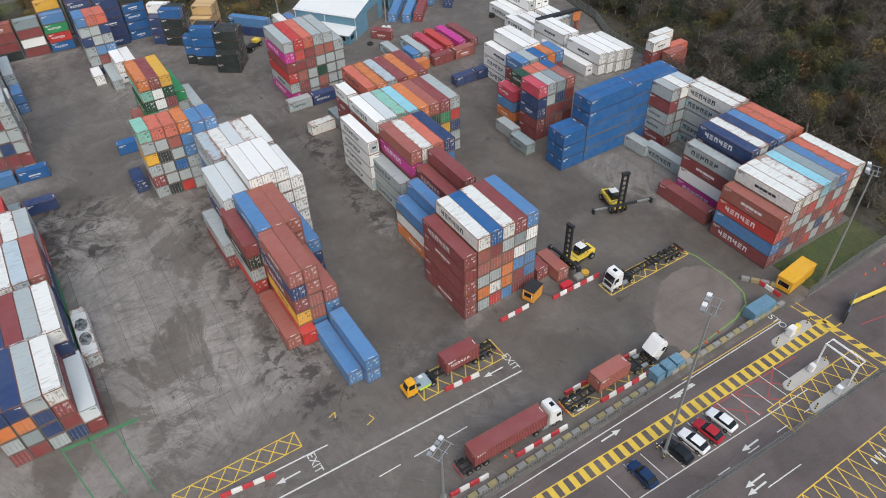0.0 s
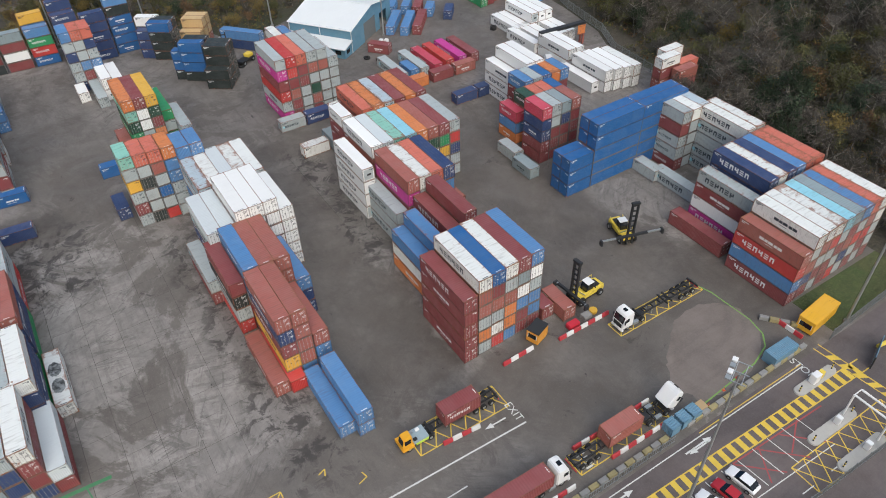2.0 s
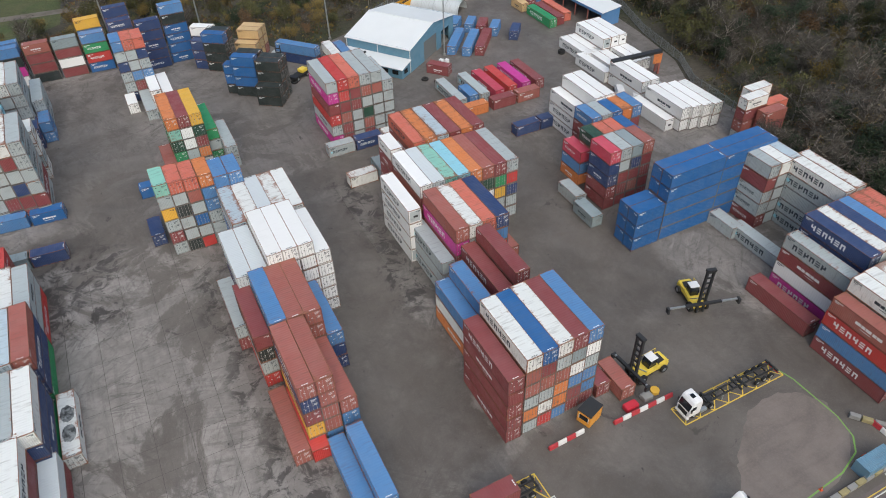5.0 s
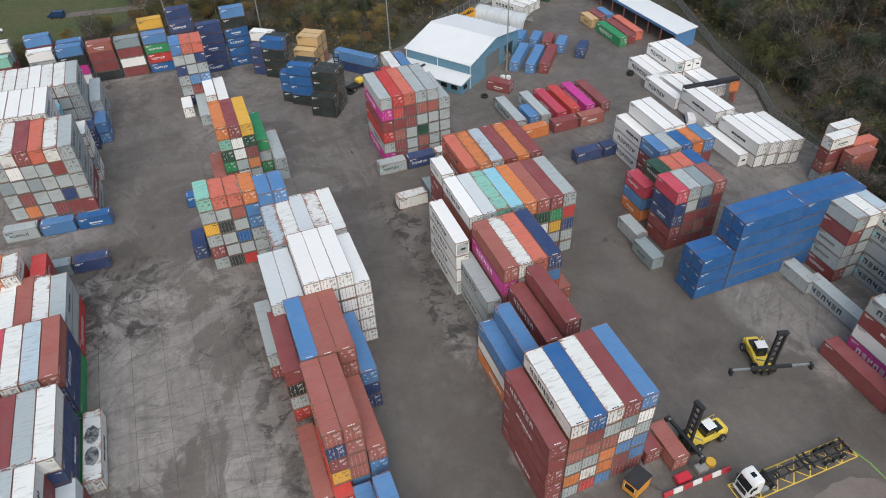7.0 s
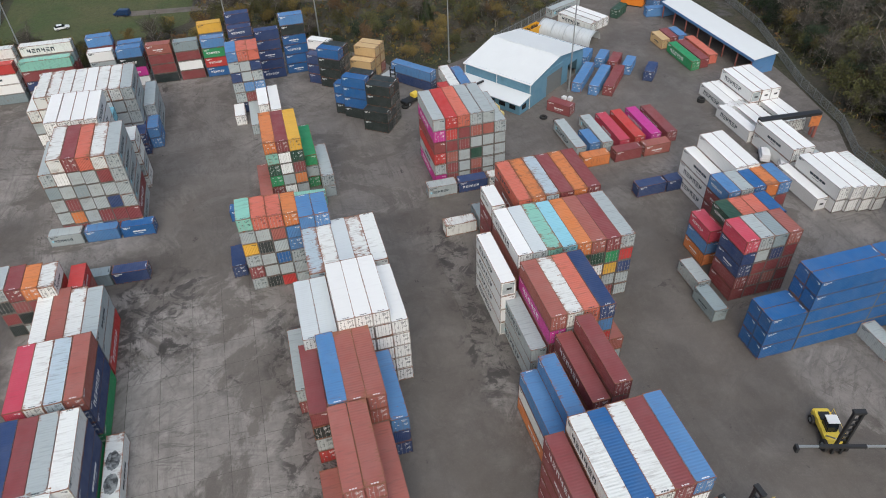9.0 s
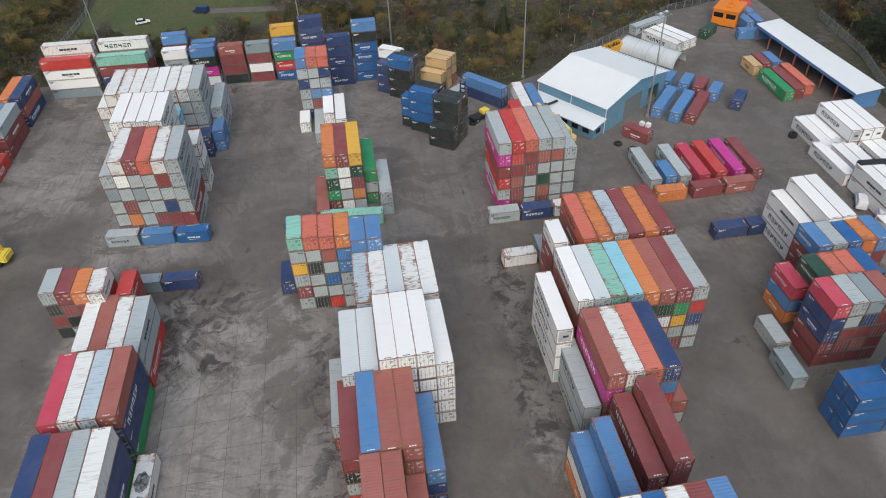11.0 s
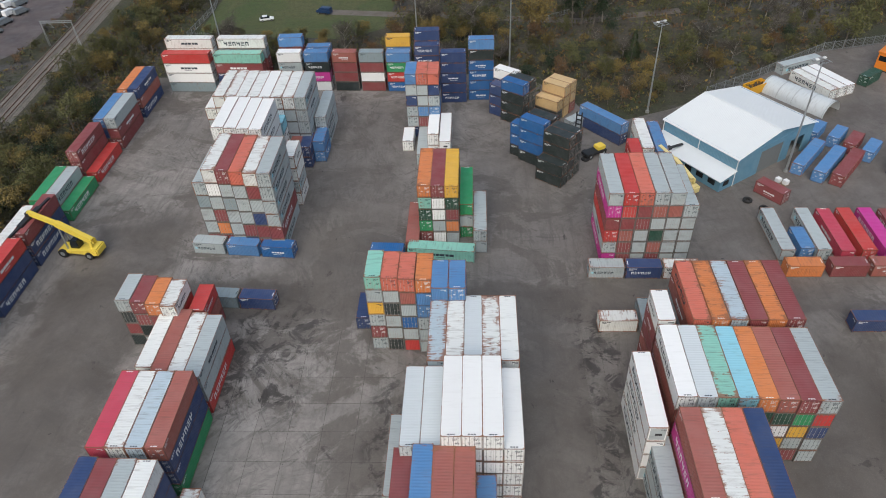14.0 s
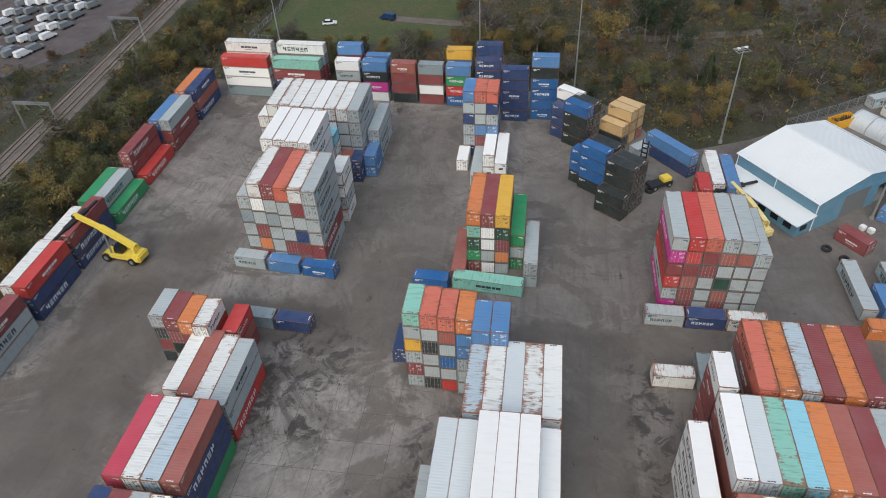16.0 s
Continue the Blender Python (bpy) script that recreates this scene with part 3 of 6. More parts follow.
stack(63.9, 60.9, ["O"], 20), stack(61.1, 63.0, ["m"], 20), stack(61.1, 69.3, ["O"], 20)
# far east side
for y in (87.4, 89.9):
    for k in range(5):
        for x in (98.2, 110.4):
            container(x, y, k * HC, "B", 40, HC, 90, "spare", "block of royal blue containers")
    for k in range(3):
        container(88.9, y, k * HC, "B", 20, HC, 90, "spare", "block of royal blue containers")
stack(109.4, 80.6, ["mggmg", "ggggW", "ggggl"], 20, 2.75)
stack(103.6, 80.0, ["g"], 20)
stack(114.4, 69.6, ["ggggW", "gmgmW"], 40, 2.75, group="east boundary stacks")
stack(104.6, 69.5, ["g"], 40)
stack(104.2, 56.8, ["nmmnn", "gmgnW", "mgmgn", "gggmb", "gmgOs", "ggmOs"], 40, 2.75, 0, 2.48, group="east boundary stacks")
stack(101.0, 56.5, ["pwmg"], 40, 2.75)
stack(98.8, 43.4, ["mnOgW", "gmgOW", "mmgrW", "rgmgc", "gnOmG", "mgrgb", "gmrOs", "mggWW"], 40, 2.7, 0.05, 2.46, group="east boundary stacks", flip=0)
stack(96.0, 43.2, ["mbrO"], 40, 2.75, flip=0)
stack(96.6, 57.2, ["m"], 40, HC)
# white and mixed boxes behind the blue block
stack(100.0, 117.9, ["wwww", "wwww"], 40, HC), stack(97.5, 118.5, ["www"], 40, HC)
stack(95.2, 112.4, ["nmmb", "mbng", "gOmB", "mggo", "grmb"], 20, 2.75)
stack(91.4, 105.3, ["gmOd", "gOms", "mgms", "bmgB"], 20, 2.75)
stack(88.8, 98.4, ["mmnnR", "mmmgg", "mOmnG", "mmmmO"], 20, 2.591)
stack(89.2, 107.4, ["obR"], 20)
stack(83.6, 95.0, ["G"], 20), stack(84.6, 101.6, ["g"], 20)
stack(120.2, 113.0, ["ww", "ww", "ww", "wW"], 40, HC, -0.6, 2.5, flip=0), stack(117.6, 114.5, ["w"], 40, HC)
stack(120.4, 126.6, ["ww", "ww"], 40, HC)
line(131.0, 100.4, ["gmO"], 20), line(128.0, 103.4, ["gOmW", ], 20), line(134.0, 103.0, ["kks"], 20), line(131.5, 106.0, ["ggrW"], 20)
# south-west fence line
stack(-56.6, 118.6, ["gW", "ggm"], 40), stack(-56.7, 132.3, ["gmW", "nnr"], 40), stack(-59.2, 145.4, ["gW", "ge", "nnm"], 40)
stack(-59.0, 158.9, ["ee", "mg", "e"], 40), stack(-56.6, 172.4, ["mmm", "r"], 40), stack(-56.5, 185.9, ["mnb", "mmg"], 40)
stack(-59.0, 199.8, ["rO", "noo", "nOn"], 40)
line(-49.6, 213.0, ["Gwwr"], 40, 2.591, 0.3, -3), line(-49.0, 216.0, ["GmwwW"], 40, 2.591, 0.3, -3), line(-36.2, 212.4, ["gnmt"], 40, 2.591, 0.3, -3), line(-35.5, 215.4, ["gmmGW"], 40, 2.591, 0.3, -3)
line(-20.2, 212.2, ["mngw", "wpkb"], 20, 2.591, 0.7, -2), line(-6.3, 211.6, ["kmmO", "mwmG", "Breb"], 20, 2.591, 0.65, -3)
line(-20.0, 215.2, ["mngmb", "gmmb"], 20, 2.591, 0.7), line(7.0, 214.0, ["mgeby"], 20)
line(14.4, 208.6, ["nnnnn"], 20), line(20.8, 204.5, ["nnnnn"], 20), line(27.4, 205.6, ["BBBBkb"], 20, 2.591), line(14.4, 211.2, ["nnnnnn"], 20)
# north group
stack(13.8, 189.0, ["nggngb", "gmbggs", "gmbgns"], 20, 2.591, -0.1, 2.46)
stack(12.9, 182.9, ["w"], 20), stack(16.3, 177.5, ["g"], 40), stack(18.7, 180.4, ["ww"], 40, HC), stack(21.3, 178.4, ["gw"], 40)
stack(18.7, 151.5, ["medto", "wgwwm", "gomdy"], 40, 2.591, -0.1, 2.45, flip=0)
stack(26.1, 152.8, ["ege"], 40), stack(28.6, 148.4, ["gg"], 40), stack(16.2, 148.6, ["O"], 40)
# yard by the workshop
stack(82.2, 145.6, ["g"], 40)
stack(85.6, 146.0, ["b"], 20), stack(88.4, 145.6, ["g"], 40), stack(92.2, 145.2, ["R"], 40), stack(95.9, 145.4, ["r"], 40), stack(99.7, 145.4, ["p"], 40), stack(103.3, 145.0, ["m"], 40)
line(82.0, 141.4, ["o"], 20), line(89.4, 141.4, ["m", "O"], 20, 2.591, 0.7)

line(88.0, 128.7, ["n", "n"], 20, 2.591, 0.3)
# dark 20-foot boxes at the north fence, standing askew
ASKEW = "containers standing askew at the north fence"
for x, y, col in ((45.9, 172.9, "kkkk"), (47.4, 174.9, "kkkk"), (41.3, 178.3, "kBBB"), (43.2, 180.2, "kkkk"), (39.6, 180.6, "kBB"), (44.5, 170.9, "kk"), (38.0, 195.2, "kkkB"), (39.6, 197.2, "kkkk"), (35.4, 198.2, "nnn"), (36.4, 201.0, "nnnw"),
                  (47.7, 199.0, "TTT"), (46.0, 197.0, "kT"), (49.3, 201.0, "OTT"), (45.0, 192.0, "k")):
    for k, code in enumerate(col):
        container(x, y, k * 2.591, code, 20, 2.591, 53, "spare", ASKEW)
container(57.4, 189.2, 2.591, "b", 40, 2.591, 40, "id", ASKEW)
container(57.4, 189.2, 0, "n", 40, 2.591, 40, "id", ASKEW)
container(52.2, 192.6, 0, "g", 20, 2.591, 130, "id", ASKEW)
# by the workshop
stack(63.2, 174.6, ["gW"], 40), stack(60.6, 172.6, ["mr"], 20), stack(65.9, 173.4, ["bb"], 40)
container(86.9, 164.8, 0, "m", 20, 2.591, 38, "line")
for x, y, code, size in ((97.9, 176.6, "b", 40), (101.1, 173.9, "b", 40), (104.3, 172.6, "m", 40), (103.0, 186.6, "b", 20), (106.6, 184.2, "b", 20), (109.0, 181.6, "m", 20), (111.4, 178.6, "b", 20), (115.0, 173.8, "n", 20), (98.5, 190.5, "b", 20)):
    container(x, y, 0, code, size, 2.591, -40, "id", "containers beside the workshop")
for x, y, code, turn in ((110.4, 218.6, "g", -66), (110.2, 208.0, "W", 26), (112.7, 209.2, "w", 26), (115.1, 210.3, "w", 26)):
    container(x, y, 0, code, 40, 2.591, turn, "star" if code == "g" else "word", "containers behind the tunnel shelter")
container(124.7, 211.0, 0, "d", 20, 2.591, -51)
stack(125.8, 172.6, ["e"], 40), stack(128.6, 173.2, ["m"], 40), stack(131.8, 174.4, ["s"], 40), stack(125.0, 186.2, ["T"], 20), stack(127.8, 187.0, ["m"], 20), stack(130.6, 187.2, ["b"], 20)
stack(121.6, 149.6, ["w", "w", "ww", "ww", "ww"], 40, HC, 0, 2.5, flip=1)
stack(119.6, 139.2, ["w"], 40, HC, flip=1), stack(123.0, 139.8, ["w", "w"], 40, HC), stack(129.6, 140.0, ["w", "w"], 40, HC)
stack(126.4, 126.2, ["g"], 40)
for x, y, code in ((137.0, 214.0, "b"), (140.0, 214.0, "b"), (137.5, 220.0, "B"), (140.5, 220.5, "b"), (134.5, 207.0, "b")):
    container(x, y, 0, code, 20, 2.591, 0 if y > 210 else 80, "id", "small containers at the north-east gate")

# ---- ground ----
def band(nt, x, lo, hi, soft):
    """1 between lo and hi along x, fading over soft metres."""
    return math_node(nt, "MULTIPLY", ramp(nt, x, lo - soft, lo + soft), ramp(nt, x, hi - soft, hi + soft, 1.0, 0.0))


def joined_xyz(nt, x, y, z):
    n = nt.nodes.new("ShaderNodeCombineXYZ")
    for i, v in enumerate((x, y, z)):
        if isinstance(v, bpy.types.NodeSocket):
            nt.links.new(v, n.inputs[i])
        else:
            n.inputs[i].default_value = v
    return n.outputs[0]


def cells(nt, vec, scale):
    """Random tone and distance to the middle of each cell of a loose pattern."""
    n = nt.nodes.new("ShaderNodeTexVoronoi")
    n.inputs["Scale"].default_value = scale
    nt.links.new(vec, n.inputs["Vector"])
    split = nt.nodes.new("ShaderNodeSeparateColor")
    nt.links.new(n.outputs["Color"], split.inputs[0])
    return split.outputs[0], split.outputs[1], n.outputs["Distance"]


def yard_colour(nt, pale):
    """Concrete and asphalt: pale and dry with tyre scuffs, brown and smooth with mud where the lorries run, oil here and there."""
    v = mapped(nt, "Position", (1, 1, 1))
    vs = mapped(nt, "Position", (1, 0.10, 1), radians(3))
    sep = nt.nodes.new("ShaderNodeSeparateXYZ")
    geo = nt.nodes.new("ShaderNodeNewGeometry")
    nt.links.new(geo.outputs["Position"], sep.inputs[0])
    px, py = sep.outputs[0], sep.outputs[1]
    big = noise_tex(nt, 0.035, 6, v, 0.62, 0.8)
    mid = noise_tex(nt, 0.16, 8, v, 0.70, 0.5)
    fine = noise_tex(nt, 1.6, 7, v, 0.78)
    wob = math_node(nt, "ADD", math_node(nt, "MULTIPLY", math_node(nt, "SUBTRACT", noise_tex(nt, 0.08, 4, v, 0.55), 0.5), 13.0),
                    math_node(nt, "MULTIPLY", math_node(nt, "SUBTRACT", noise_tex(nt, 0.55, 8, v, 0.7), 0.5), 4.5))
    bend = math_node(nt, "MULTIPLY", math_node(nt, "SUBTRACT", noise_tex(nt, 0.045, 2, v, 0.4), 0.5), 9.0)
    x, y = math_node(nt, "ADD", px, wob), math_node(nt, "ADD", py, wob)

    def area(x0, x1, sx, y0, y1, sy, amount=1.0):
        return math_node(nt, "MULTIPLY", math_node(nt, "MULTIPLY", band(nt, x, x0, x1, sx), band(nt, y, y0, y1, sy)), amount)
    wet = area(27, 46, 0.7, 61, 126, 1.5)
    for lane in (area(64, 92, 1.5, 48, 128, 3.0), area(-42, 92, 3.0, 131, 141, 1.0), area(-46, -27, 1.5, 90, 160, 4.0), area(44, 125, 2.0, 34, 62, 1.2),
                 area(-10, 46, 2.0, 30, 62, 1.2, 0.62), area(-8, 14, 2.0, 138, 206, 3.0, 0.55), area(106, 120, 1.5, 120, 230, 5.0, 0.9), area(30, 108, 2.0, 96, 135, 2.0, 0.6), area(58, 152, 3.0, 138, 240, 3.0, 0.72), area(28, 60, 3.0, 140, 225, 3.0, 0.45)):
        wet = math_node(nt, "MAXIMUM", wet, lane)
    # dry ground: blotches, then scuffs that lie a different way in every patch, and turning arcs
    c = mix(nt, ramp(nt, big, 0.40, 0.60), tuple(p * 1.0 for p in pale), tuple(p * 1.45 for p in pale))
    c = mix(nt, ramp(nt, mid, 0.42, 0.58, 0, 0.5), c, tuple(p * 0.78 for p in pale))
    shift = nt.nodes.new("ShaderNodeVectorMath")
    shift.operation = "ADD"
    nt.links.new(v, shift.inputs[0])
    nt.links.new(joined_xyz(nt, math_node(nt, "MULTIPLY", wob, 1.4), math_node(nt, "MULTIPLY", wob, -1.1), 0.0), shift.inputs[1])
    for scale, thin, lo, hi, dark, way in ((0.050, 1.3, 0.53, 0.57, 0.50, 0), (0.075, 2.4, 0.55, 0.60, 0.45, 1), (0.060, 0.9, 0.53, 0.60, 1.45, 2)):
        a, b, d = cells(nt, shift.outputs[0], scale)
        turn = math_node(nt, "MULTIPLY", (a, b, a)[way], 3.14159)
        cs, sn = math_node(nt, "COSINE", turn, 0.0), math_node(nt, "SINE", turn, 0.0)
        u = math_node(nt, "ADD", math_node(nt, "MULTIPLY", px, cs), math_node(nt, "MULTIPLY", py, sn))
        w = math_node(nt, "SUBTRACT", math_node(nt, "MULTIPLY", py, cs), math_node(nt, "MULTIPLY", px, sn))
        u = math_node(nt, "ADD", u, math_node(nt, "MULTIPLY", bend, 0.9))
        scuff = noise_tex(nt, 1.0, 6, joined_xyz(nt, math_node(nt, "MULTIPLY", u, thin), math_node(nt, "MULTIPLY", w, 0.14), math_node(nt, "MULTIPLY", b, 40.0)), 0.68)
        c = mix(nt, math_node(nt, "MULTIPLY", ramp(nt, scuff, lo, hi, 0, 0.62), ramp(nt, noise_tex(nt, 0.11, 6, v, 0.65, scale * 9), 0.44, 0.56, 0.15, 1.0)), c, tuple(min(1, p * dark) for p in pale))
    for scale, thick in ((0.030, 2.6), (0.042, 1.9)):
        a, b, d = cells(nt, v, scale)
        ring = math_node(nt, "SINE", math_node(nt, "ADD", math_node(nt, "MULTIPLY", d, thick / scale), math_node(nt, "MULTIPLY", bend, 0.8)), 0.0)
        arc = math_node(nt, "MULTIPLY", ramp(nt, ring, 0.35, 0.85), ramp(nt, noise_tex(nt, 0.07, 8, v, 0.7, scale * 14), 0.52, 0.60, 0, 0.26))
        arc = math_node(nt, "MULTIPLY", arc, ramp(nt, fine, 0.36, 0.56, 0.25, 1.0))
        c = mix(nt, arc, c, tuple(p * 0.45 for p in pale))
    c = mix(nt, ramp(nt, noise_tex(nt, 0.42, 10, vs, 0.78, 0.3), 0.52, 0.60, 0, 0.45), c, tuple(p * 0.50 for p in pale))
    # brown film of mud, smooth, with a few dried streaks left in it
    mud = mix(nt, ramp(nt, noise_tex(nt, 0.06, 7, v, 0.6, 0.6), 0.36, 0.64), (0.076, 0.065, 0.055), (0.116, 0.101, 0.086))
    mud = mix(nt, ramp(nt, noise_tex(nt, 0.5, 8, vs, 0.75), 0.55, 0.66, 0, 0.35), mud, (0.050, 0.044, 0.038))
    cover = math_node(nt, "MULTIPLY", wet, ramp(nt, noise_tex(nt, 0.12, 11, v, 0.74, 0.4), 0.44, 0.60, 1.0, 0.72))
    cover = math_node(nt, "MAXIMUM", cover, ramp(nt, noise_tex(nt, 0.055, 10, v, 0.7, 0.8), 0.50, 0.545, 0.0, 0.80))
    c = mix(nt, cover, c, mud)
    c = mix(nt, ramp(nt, fine, 0.48, 0.66, 0, 0.30), c, tuple(p * 0.40 for p in pale))
    c = mix(nt, ramp(nt, noise_tex(nt, 5.0, 4, v, 0.8), 0.56, 0.68, 0, 0.18), c, tuple(min(1, p * 1.9) for p in pale))
    # black oil and rotten leaves: spots everywhere, broad smears beside the kerb and the middle row
    c = mix(nt, ramp(nt, noise_tex(nt, 0.60, 4, v, 0.6, 0.6), 0.70, 0.73, 0, 0.8), c, (0.022, 0.020, 0.018))
    smear = math_node(nt, "MAXIMUM", area(44.5, 52, 1.0, 92, 134, 3.0), math_node(nt, "MAXIMUM", area(14, 24, 1.5, 56, 118, 4.0), area(-12, 4, 2.0, 112, 136, 3.0)))
    smear = math_node(nt, "MULTIPLY", smear, ramp(nt, noise_tex(nt, 0.30, 9, v, 0.72, 0.7), 0.50, 0.56, 0.0, 0.85))
    c = mix(nt, smear, c, (0.026, 0.023, 0.021))
    c = mix(nt, ramp(nt, noise_tex(nt, 0.11, 10, v, 0.76, 1.0), 0.625, 0.655, 0, 0.75), c, (0.030, 0.026, 0.023))
    return c, mid, fine, wet


def ground_mat(name, pale):
    m, nt, b = node_mat(name)
    c, mid, fine, wet = yard_colour(nt, pale)
    oi = nt.nodes.new("ShaderNodeObjectInfo")
    c = mix(nt, ramp(nt, oi.outputs["Random"], 0.0, 1.0, 0.0, 0.28), c, tuple(p * 0.62 for p in pale))
    nt.links.new(c, b.inputs["Base Color"])
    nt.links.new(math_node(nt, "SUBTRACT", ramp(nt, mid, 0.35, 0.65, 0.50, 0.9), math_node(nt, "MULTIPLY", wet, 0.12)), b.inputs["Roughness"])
    bump(nt, b, fine, 0.4, 0.06)
    return m


def road_mat(name, col, lo=0.75):
    m, nt, b = node_mat(name)
    v = mapped(nt, "Position", (1, 1, 1))
    vs = mapped(nt, "Position", (0.12, 1, 1))
    c = mix(nt, ramp(nt, noise_tex(nt, 0.10, 6, v, 0.65, 0.5), 0.38, 0.66), tuple(x * lo for x in col), tuple(x * 1.25 for x in col))
    c = mix(nt, ramp(nt, noise_tex(nt, 0.5, 7, vs, 0.7), 0.50, 0.7, 0, 0.5), c, tuple(x * 0.6 for x in col))
    c = mix(nt, ramp(nt, noise_tex(nt, 3.0, 5, v, 0.75), 0.45, 0.75, 0, 0.4), c, tuple(x * 1.5 for x in col))
    nt.links.new(c, b.inputs["Base Color"])
    nt.links.new(ramp(nt, noise_tex(nt, 0.2, 4, v), 0.35, 0.65, 0.45, 0.85), b.inputs["Roughness"])
    bump(nt, b, noise_tex(nt, 6.0, 5, v), 0.3, 0.03)
    return m


def scrub_mat(name, a, b2, dk, bare_soil=0.0):
    m, nt, b = node_mat(name)
    v = mapped(nt, "Object", (1, 1, 1))
    c = mix(nt, ramp(nt, noise_tex(nt, 0.05, 6, v, 0.65, 0.7), 0.38, 0.62), a, b2)
    c = mix(nt, ramp(nt, noise_tex(nt, 0.028, 7, v, 0.62, 0.8), 0.56, 0.61, 0, bare_soil), c, (0.085, 0.083, 0.084))
    c = mix(nt, ramp(nt, noise_tex(nt, 0.6, 7, v, 0.75), 0.42, 0.66, 0, 0.75), c, dk)
    c = mix(nt, ramp(nt, noise_tex(nt, 2.5, 5, v, 0.75), 0.5, 0.75, 0, 0.5), c, tuple(x * 1.9 for x in b2))
    nt.links.new(c, b.inputs["Base Color"])
    b.inputs["Roughness"].default_value = 0.95
    bump(nt, b, noise_tex(nt, 1.2, 6, v), 0.9, 0.5)
    return m


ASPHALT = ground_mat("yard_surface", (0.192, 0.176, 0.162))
ROAD = road_mat("road_asphalt", (0.100, 0.083, 0.080))
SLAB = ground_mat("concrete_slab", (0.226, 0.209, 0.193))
SCRUB = scrub_mat("rough_grass", (0.036, 0.042, 0.016), (0.066, 0.056, 0.040), (0.018, 0.017, 0.013), 0.8)
GRASS = scrub_mat("mown_grass", (0.050, 0.078, 0.022), (0.085, 0.088, 0.036), (0.036, 0.046, 0.018))
BALLAST = scrub_mat("track_ballast", (0.13, 0.115, 0.10), (0.17, 0.155, 0.135), (0.08, 0.07, 0.06))


def sheet(name, pts, z, material, label, category, parent=None):
    bm = bmesh.new()
    bm.faces.new([bm.verts.new((x, y, z)) for x, y in pts])
    ob = new(name, to_mesh(name, bm, material))
    return tagged(ob, label, category, kind="structure")


def rect(x0, y0, x1, y1):
    return [(x0, y0), (x1, y0), (x1, y1), (x0, y1)]


sheet("ground", rect(-1500, -1500, 1500, 2000), -0.06, SCRUB, "rough autumn scrubland around the container yard", "ground")
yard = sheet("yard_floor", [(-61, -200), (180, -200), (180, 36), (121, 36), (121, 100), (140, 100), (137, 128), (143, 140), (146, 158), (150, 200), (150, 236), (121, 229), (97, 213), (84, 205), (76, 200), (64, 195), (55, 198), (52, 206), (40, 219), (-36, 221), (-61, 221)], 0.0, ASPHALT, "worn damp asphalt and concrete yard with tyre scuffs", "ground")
sheet("road", rect(-60, -150, 180, 34.6), 0.006, ROAD, "dark damp asphalt road and car park", "road")
sheet("grass_verge", rect(98, 35.4, 121, 43), 0.008, GRASS, "strip of green grass below the boundary stacks", "grass")
sheet("grass_field", [(-54, 249), (-44, 246), (-23, 245), (-9, 243), (2, 250), (6, 300), (-54, 300)], -0.03, GRASS, "patch of short green grass beyond the fence", "grass")
sheet("car_park", [(-200, 205), (-122, 212), (-104, 240), (-104, 330), (-200, 330)], -0.03, ROAD, "asphalt vehicle compound beyond the railway", "ground")
sheet("track_bed", [(-92.5, 100), (-83.5, 100), (-85.5, 200), (-90, 300), (-98, 300), (-93.5, 200)], -0.02, BALLAST, "stone ballast of a railway line", "railway")
sheet("dirt_track", [(-20, 262), (60, 250), (90, 256), (90, 260), (60, 254), (-20, 266)], -0.025, road_mat("dirt", (0.12, 0.10, 0.085)), "narrow dirt track through the scrub", "path")

# paving slabs between the west and the middle rows
slab_bm = bmesh.new()
box(slab_bm, -2.425, -2.425, 0, 2.425, 2.425, 0.010)
slab_me = to_mesh("slab", slab_bm, SLAB)
rs = random.Random(5)
JOINT = plain("joint_dirt", (0.085, 0.077, 0.069), 0.95, 0, 0.6, 0.4)
sheet("slab_bed", rect(-7.7, 65.7, 16.8, 129.2), 0.004, JOINT, "dirt-filled joints under the paving slabs", "ground")
sheet("apron_bed", rect(46.0, 97.6, 50.9, 130.0), 0.004, JOINT, "dirt-filled joints under the apron slabs", "ground")


def lay(x, y, scale):
    o = new("slab", slab_me)
    o.parent = yard
    o.location = (x, y, rs.uniform(-0.003, 0.003))
    o.scale = (scale, scale, 1)


for i in range(5):
    for j in range(13):
        lay(-5.2 + i * 4.9, 68.05 + j * 4.9, 1.0)
for i in range(2):
    for j in range(13):
        lay(47.2 + i * 2.5, 98.8 + j * 2.5, 0.51)
kerb = bmesh.new()
for k in range(11):
    box(kerb, 45.6, 97.4 + k * 3.0, 0, 45.85, 100.38 + k * 3.0, 0.09)
tagged(new("kerb", to_mesh("kerb", kerb, SLAB)), "low concrete kerb along the east row", "kerb", kind="structure")


# ---- painted markings ----
def strokes(name, segs, width, material, label, z=0.014):
    """Painted lines: each segment is x0, y0, x1, y1."""
    bm = bmesh.new()
    for x0, y0, x1, y1 in segs:
        d = Vector((x1 - x0, y1 - y0, 0)).normalized()
        n = Vector((-d.y, d.x, 0)) * width / 2
        a, b = Vector((x0, y0, z)), Vector((x1, y1, z))
        bm.faces.new([bm.verts.new(p) for p in (a - n, b - n, b + n, a + n)])
        z += 0.0004
    return tagged(new(name, to_mesh(name, bm, material)), label, "road marking", kind="structure")


